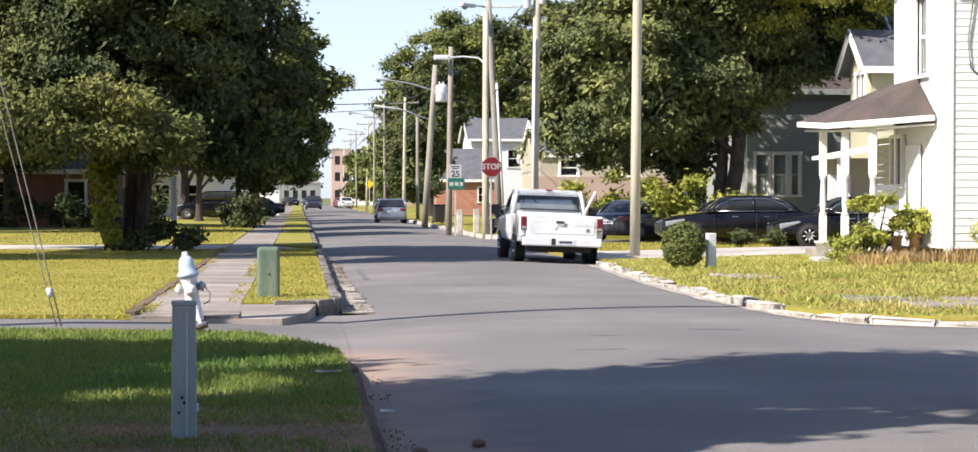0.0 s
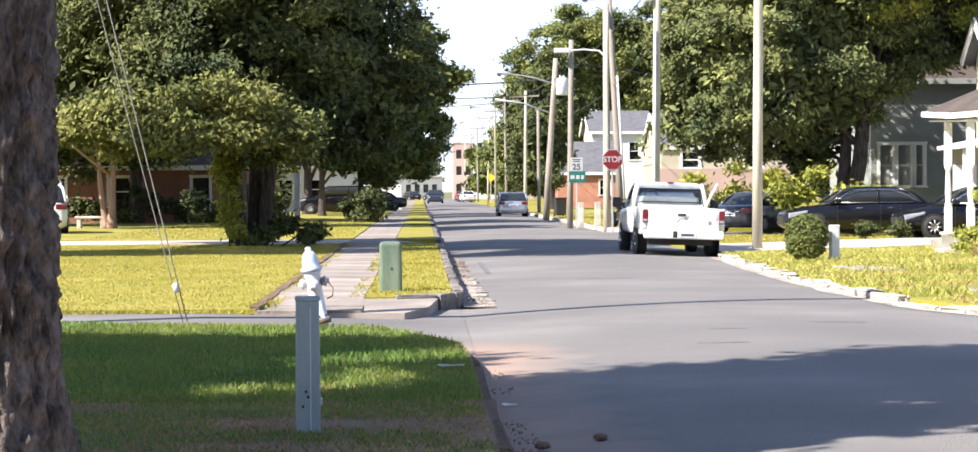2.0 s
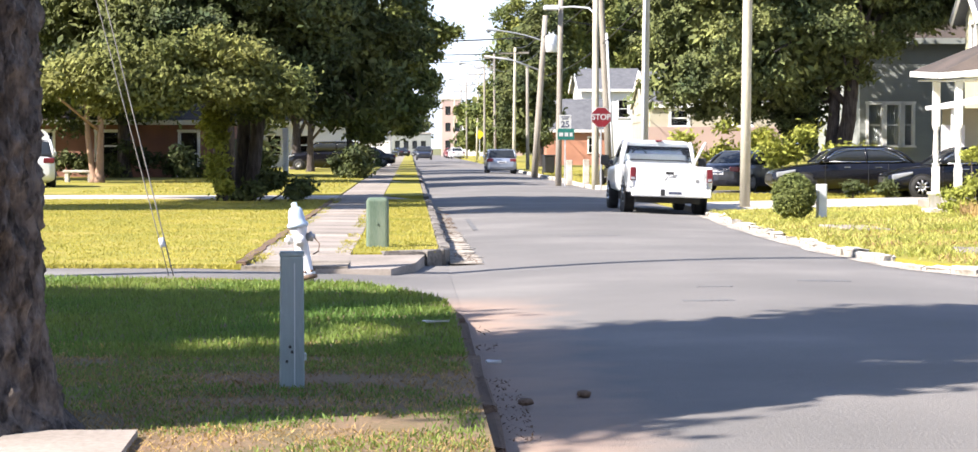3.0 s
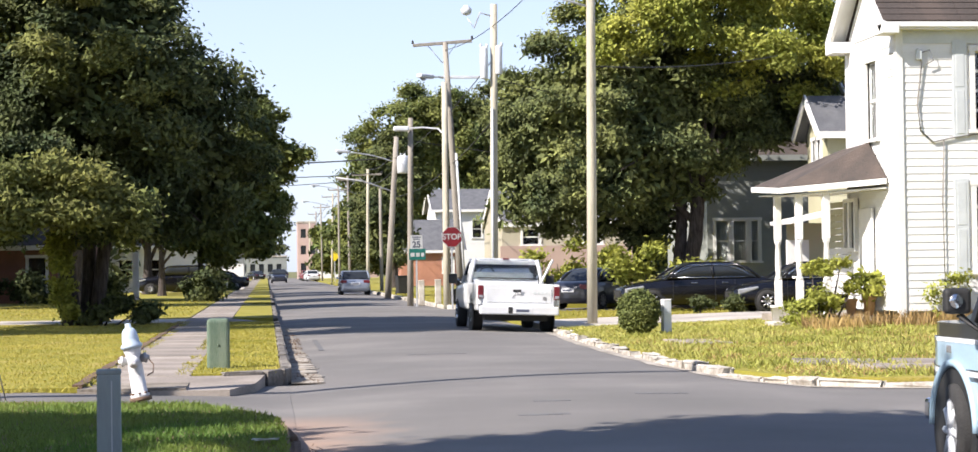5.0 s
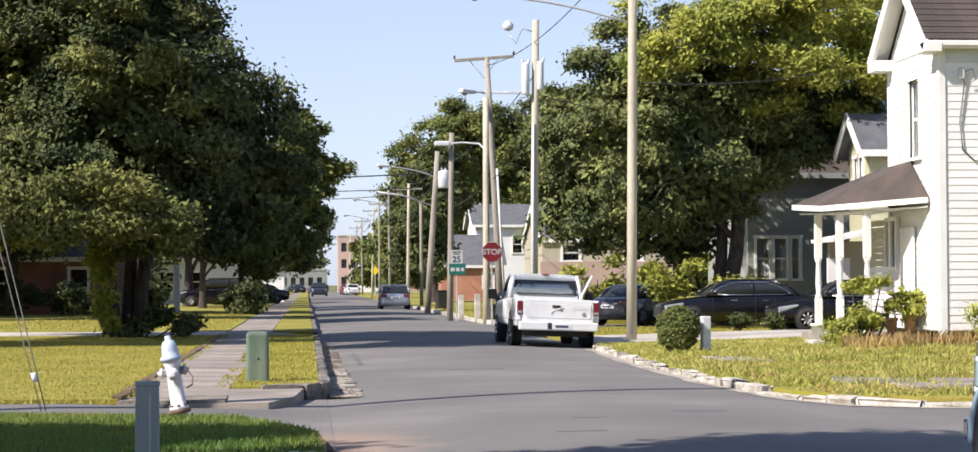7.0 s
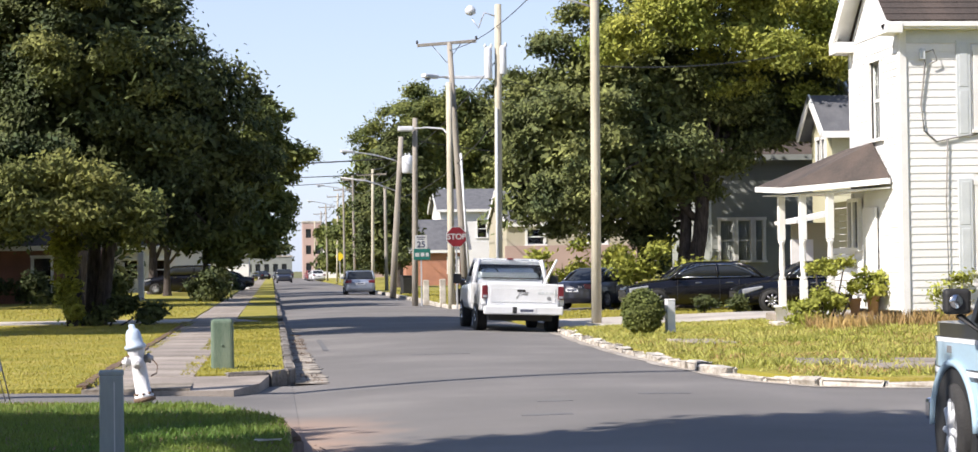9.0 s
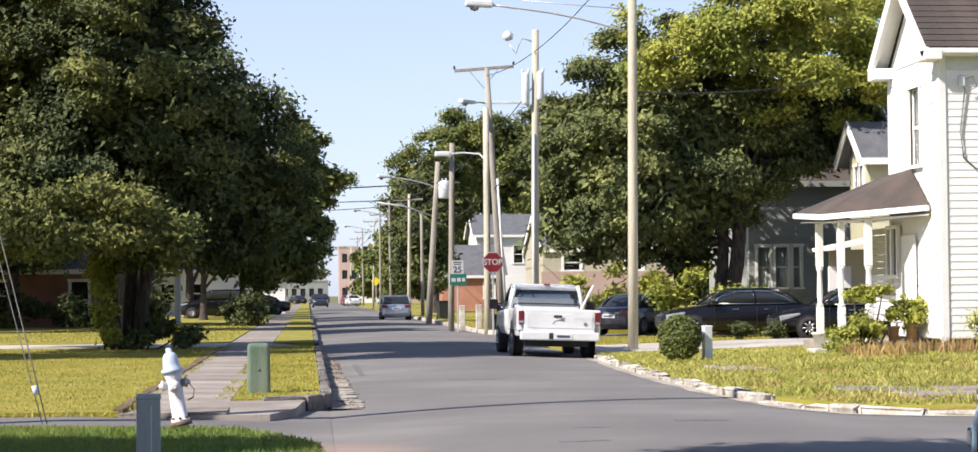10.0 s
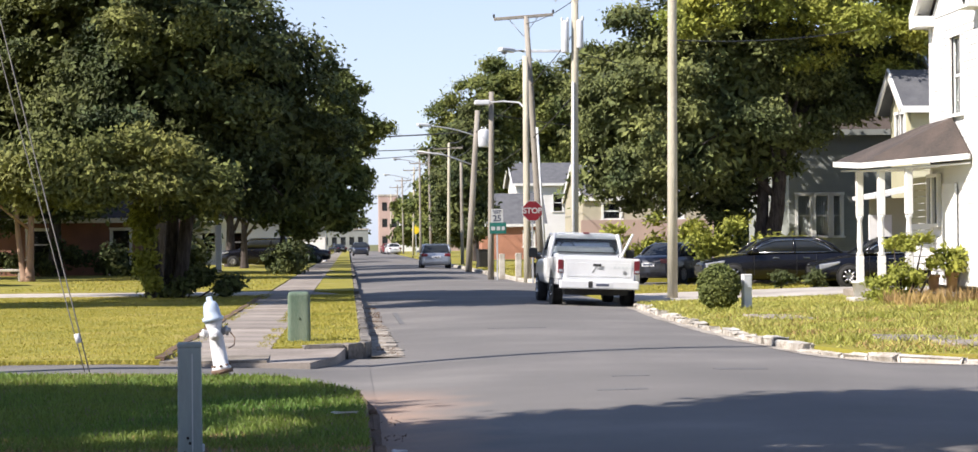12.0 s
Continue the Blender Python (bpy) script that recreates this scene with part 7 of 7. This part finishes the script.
part("sign_face", bm, SIGNYELLOW, ys_)
rs = thing("round_sign", "round pale sign on a post beside the brick house", "sign", (-14.6, 82, 0.1))
bm = nb()
box(bm, -0.05, 0, -0.1, 0.05, 0.08, 1.6)
part("sign_post", bm, GALV, rs)
bm = nb()
lathe(bm, [(0.4, -0.02), (0.4, 0.02)], 20, (0, 0, 1.7), axis="Y")
part("sign_face", bm, SHUTTER, rs)
bn = thing("garden_bench", "small pale stone bench on the lawn", "bench", (-12.9, 81, 0.12))
bm = nb()
box(bm, -0.6, -0.2, 0.38, 0.6, 0.2, 0.48, 0.02)
part("seat", bm, KERB, bn)
for x in (-0.45, 0.45):
    bm = nb()
    box(bm, x - 0.08, -0.17, -0.05, x + 0.08, 0.17, 0.38, 0.02)
    part("leg", bm, KERB, bn)

# ---- shrubs and plants ----
def shrub(name, label, base, blobs, clumps, per, spread, size, material, stem=0.03, group="", category="shrub"):
    s = thing(name, label, category, base, group=group)
    bm = nb()
    for b in blobs:
        tube(bm, [(b[0] * 0.3, b[1] * 0.3, -0.05), (b[0] * 0.7, b[1] * 0.7, b[2] * 0.5), (b[0], b[1], b[2])], [stem, stem * 0.8, stem * 0.4], 6)
    part("stems", bm, BARK, s)
    leaves("foliage", crown_clumps(blobs, clumps, 0.35, 0.0), per, spread, size, material, s, np.mean(np.array(blobs)[:, :3], 0))
    return s


cb = thing("clipped_bush", "round dark green clipped bush at the kerb", "shrub", (7.72, 41.0, 0.05))
bm = nb()
for i in range(5):
    a = i * math.tau / 5
    tube(bm, [(0.03 * math.cos(a), 0.03 * math.sin(a), -0.05), (0.14 * math.cos(a), 0.14 * math.sin(a), 0.35), (0.24 * math.cos(a), 0.24 * math.sin(a), 0.7)], [0.025, 0.02, 0.01], 6)
part("stems", bm, BARK, cb)
d = rng.normal(0, 1, (900, 3))
d /= np.linalg.norm(d, axis=1, keepdims=True)
d *= rng.uniform(0.72, 1.0, (900, 1))
leaves("foliage", d * np.array([0.40, 0.40, 0.45]) + np.array([0, 0, 0.49]), 26, 0.035, 0.032, LEAF_MID, cb, (0, 0, 0.4))
shrub("small_bush", "small clipped bush on the lawn", (13.4, 57, 0.08), [(0, 0, 0.28, 0.26, 0.26, 0.32)], 40, 26, 0.07, 0.05, LEAF, group="small bushes")
shrub("small_bush", "small clipped bush on the lawn", (12.4, 57, 0.08), [(0, 0, 0.28, 0.26, 0.26, 0.32)], 40, 26, 0.07, 0.05, LEAF, group="small bushes")
shrub("porch_vine", "rambling yellow-green vine over the porch steps", (11.8, 42.2, 0.1), [(-0.5, 0, 0.4, 0.4, 0.4, 0.4), (0.0, 0.1, 0.95, 0.28, 0.3, 0.6), (0.45, 0, 1.25, 0.5, 0.25, 0.2), (-0.3, 0, 0.35, 0.7, 0.4, 0.3), (-0.15, 0, 1.15, 0.25, 0.25, 0.3), (-0.6, -0.2, 0.2, 0.7, 0.4, 0.22), (0.75, 0, 0.95, 0.12, 0.2, 0.4), (0.2, -0.1, 0.4, 0.5, 0.3, 0.35)], 280, 20, 0.08, 0.05, LEAF_LIGHT)
shrub("wall_weed", "straggly weed against the white wall", (14.1, 40.8, 0.3), [(0, 0, 0.5, 0.3, 0.15, 0.5), (0.3, 0, 0.9, 0.2, 0.12, 0.25), (-0.25, 0, 0.25, 0.3, 0.15, 0.2)], 36, 12, 0.10, 0.06, LEAF_LIGHT, 0.015)
shrub("yard_bush", "yellow-green bush behind parked cars", (11.9, 82, 0.1), [(0, 0, 1.5, 1.6, 1.2, 1.4), (1.5, 0, 1.1, 1.3, 1.0, 1.1)], 150, 30, 0.22, 0.12, LEAF_LIGHT)
shrub("yard_bush", "sprawling bush beside the yard tree", (12.9, 68, 0.1), [(0, 0, 1.1, 1.3, 0.9, 1.0), (1.4, 0, 0.8, 1.0, 0.8, 0.8), (2.8, 0, 1.0, 0.8, 0.8, 0.9)], 150, 26, 0.2, 0.10, LEAF_LIGHT)
shrub("tree_ivy", "yellow-green ivy climbing a tree trunk", (-4.95, 53.9, 0.1), [(0, -0.2, 1.4, 0.24, 0.22, 1.2), (-0.1, -0.2, 2.6, 0.32, 0.3, 0.8), (0.0, -0.2, 0.6, 0.26, 0.25, 0.6)], 200, 26, 0.12, 0.08, LEAF_LIGHT, category="ivy")
shrub("tree_shrub", "dark shrub round the foot of a tree", (-4.0, 53.6, 0.1), [(0.3, 0, 0.42, 0.4, 0.35, 0.42), (0.95, 0, 0.35, 0.4, 0.3, 0.35), (-0.4, 0, 0.25, 0.4, 0.3, 0.25)], 80, 24, 0.14, 0.09, LEAF)
for x, y, w in ((-2.9, 104, 0.8), (-2.7, 112, 0.9), (-2.6, 92, 0.6), (-3.6, 131, 1.3), (-2.9, 148, 1.0), (-16, 92.5, 1.6), (-10.2, 92.5, 1.3), (-7.3, 92, 1.2), (-13, 93, 1.2)):
    shrub("hedge_bush", "dark hedge bush before a house", (x, y, 0.1), [(0, 0, 0.7, w, 0.7, 0.75)], 70, 26, 0.2, 0.13, LEAF, group="hedge bushes")


def woods(name, label, x0, x1, y, h, n):
    c = np.column_stack([rng.uniform(x0, x1, n), y + rng.uniform(-4, 4, n), rng.uniform(0, 1, n) ** 0.8 * h])
    keep = np.array([z < h * (0.72 + 0.5 * noise.noise(Vector((x * 0.12, y, 0)))) for x, y_, z in c])
    ob = leaves(name, c[keep], 30, 0.9, 0.55, LEAF)
    return tagged(ob, label, "woods", kind="stuff")


woods("far_woods", "distant dark trees behind the houses", -70, -9, 142, 11, 1500)
# added behind the camera: darkens reflections in glass and cuts sky fill
woods("street_woods", "unseen trees added behind the camera to darken reflections", -70, 80, -45, 15, 1600)
woods("far_woods", "distant dark trees behind the houses", 16, 90, 215, 15, 1300)
woods("far_woods", "distant dark trees at the end of the street", -90, 3, 400, 13, 900)
woods("far_woods", "distant dark trees at the end of the street", 18, 110, 390, 14, 700)

slab("paving_near", [(-1.9, 8.9), (-1.25, 8.9), (-1.28, 9.85), (-1.88, 9.85)], 0.155, CONCRETE, "sunken concrete slab in the near lawn", "paving slab")
# ---- porch clutter and litter ----
def pot(label, x, y, z, r, h, material, name="plant_pot"):
    t = thing(name, label, "pot", (x, y, z), group="porch pots")
    bm = nb()
    lathe(bm, [(r * 0.7, 0), (r * 0.95, h * 0.85), (r * 1.1, h * 0.86), (r * 1.1, h), (r * 0.9, h), (r * 0.85, h * 0.9)], 16)
    part("pot_body", bm, material, t)
    bm = nb()
    lathe(bm, [(r * 0.86, h * 0.82), (r * 0.86, h * 0.88)], 12)
    part("soil", bm, MULCH, t)


pot("white plastic bucket by the porch", 11.15, 43.2, 0.24, 0.15, 0.34, WHITEPAINT, "bucket")
pot("white plastic bucket by the porch", 11.55, 43.0, 0.24, 0.15, 0.34, WHITEPAINT, "bucket")
pot("terracotta pot with a plant on the porch", 12.95, 42.45, 0.35, 0.14, 0.42, TERRACOTTA)
pot("terracotta pot with a plant on the porch", 12.6, 42.6, 0.35, 0.13, 0.36, TERRACOTTA)
shrub("pot_plant", "spiky plant in a terracotta pot", (12.95, 42.45, 0.74), [(0, 0, 0.2, 0.35, 0.3, 0.25)], 30, 16, 0.1, 0.08, LEAF_LIGHT, 0.01, category="plant")
st2 = thing("porch_step", "grey concrete porch step", "step", (11.4, 43.0, 0.12))
bm = nb()
box(bm, -0.5, -0.35, -0.1, 0.5, 0.35, 0.12, 0.02)
part("step_block", bm, KERB, st2)
for x, y, s in ((0.23, 15.8, 0.09), (0.62, 14.4, 0.05), (3.9, 19.3, 0.05)):
    bm = nb()
    box(bm, -s, -s * 0.5, 0, s, s * 0.5, 0.02, 0.006)
    for v in bm.verts:
        v.co += Vector((rng.uniform(-0.02, 0.02), rng.uniform(-0.02, 0.02), rng.uniform(0, 0.02)))
    o = part("paper_scrap", bm, LITTER)
    o.location = (x, y, 0.15 if x < 0.4 else -0.02)
    tagged(o, "crumpled scrap of white paper", "litter", "paper scraps")
for x, y in ((0.72, 12.2), (1.1, 12.6)):
    bm = nb()
    bmesh.ops.create_icosphere(bm, subdivisions=2, radius=0.05)
    for v in bm.verts:
        v.co.z *= 0.5
        v.co += Vector((rng.uniform(-0.008, 0.008), 0, 0))
    o = part("leaf_clod", bm, MULCH)
    o.location = (x, y, -0.01)
    tagged(o, "dark clod of leaves on the asphalt", "litter", "leaf clods")
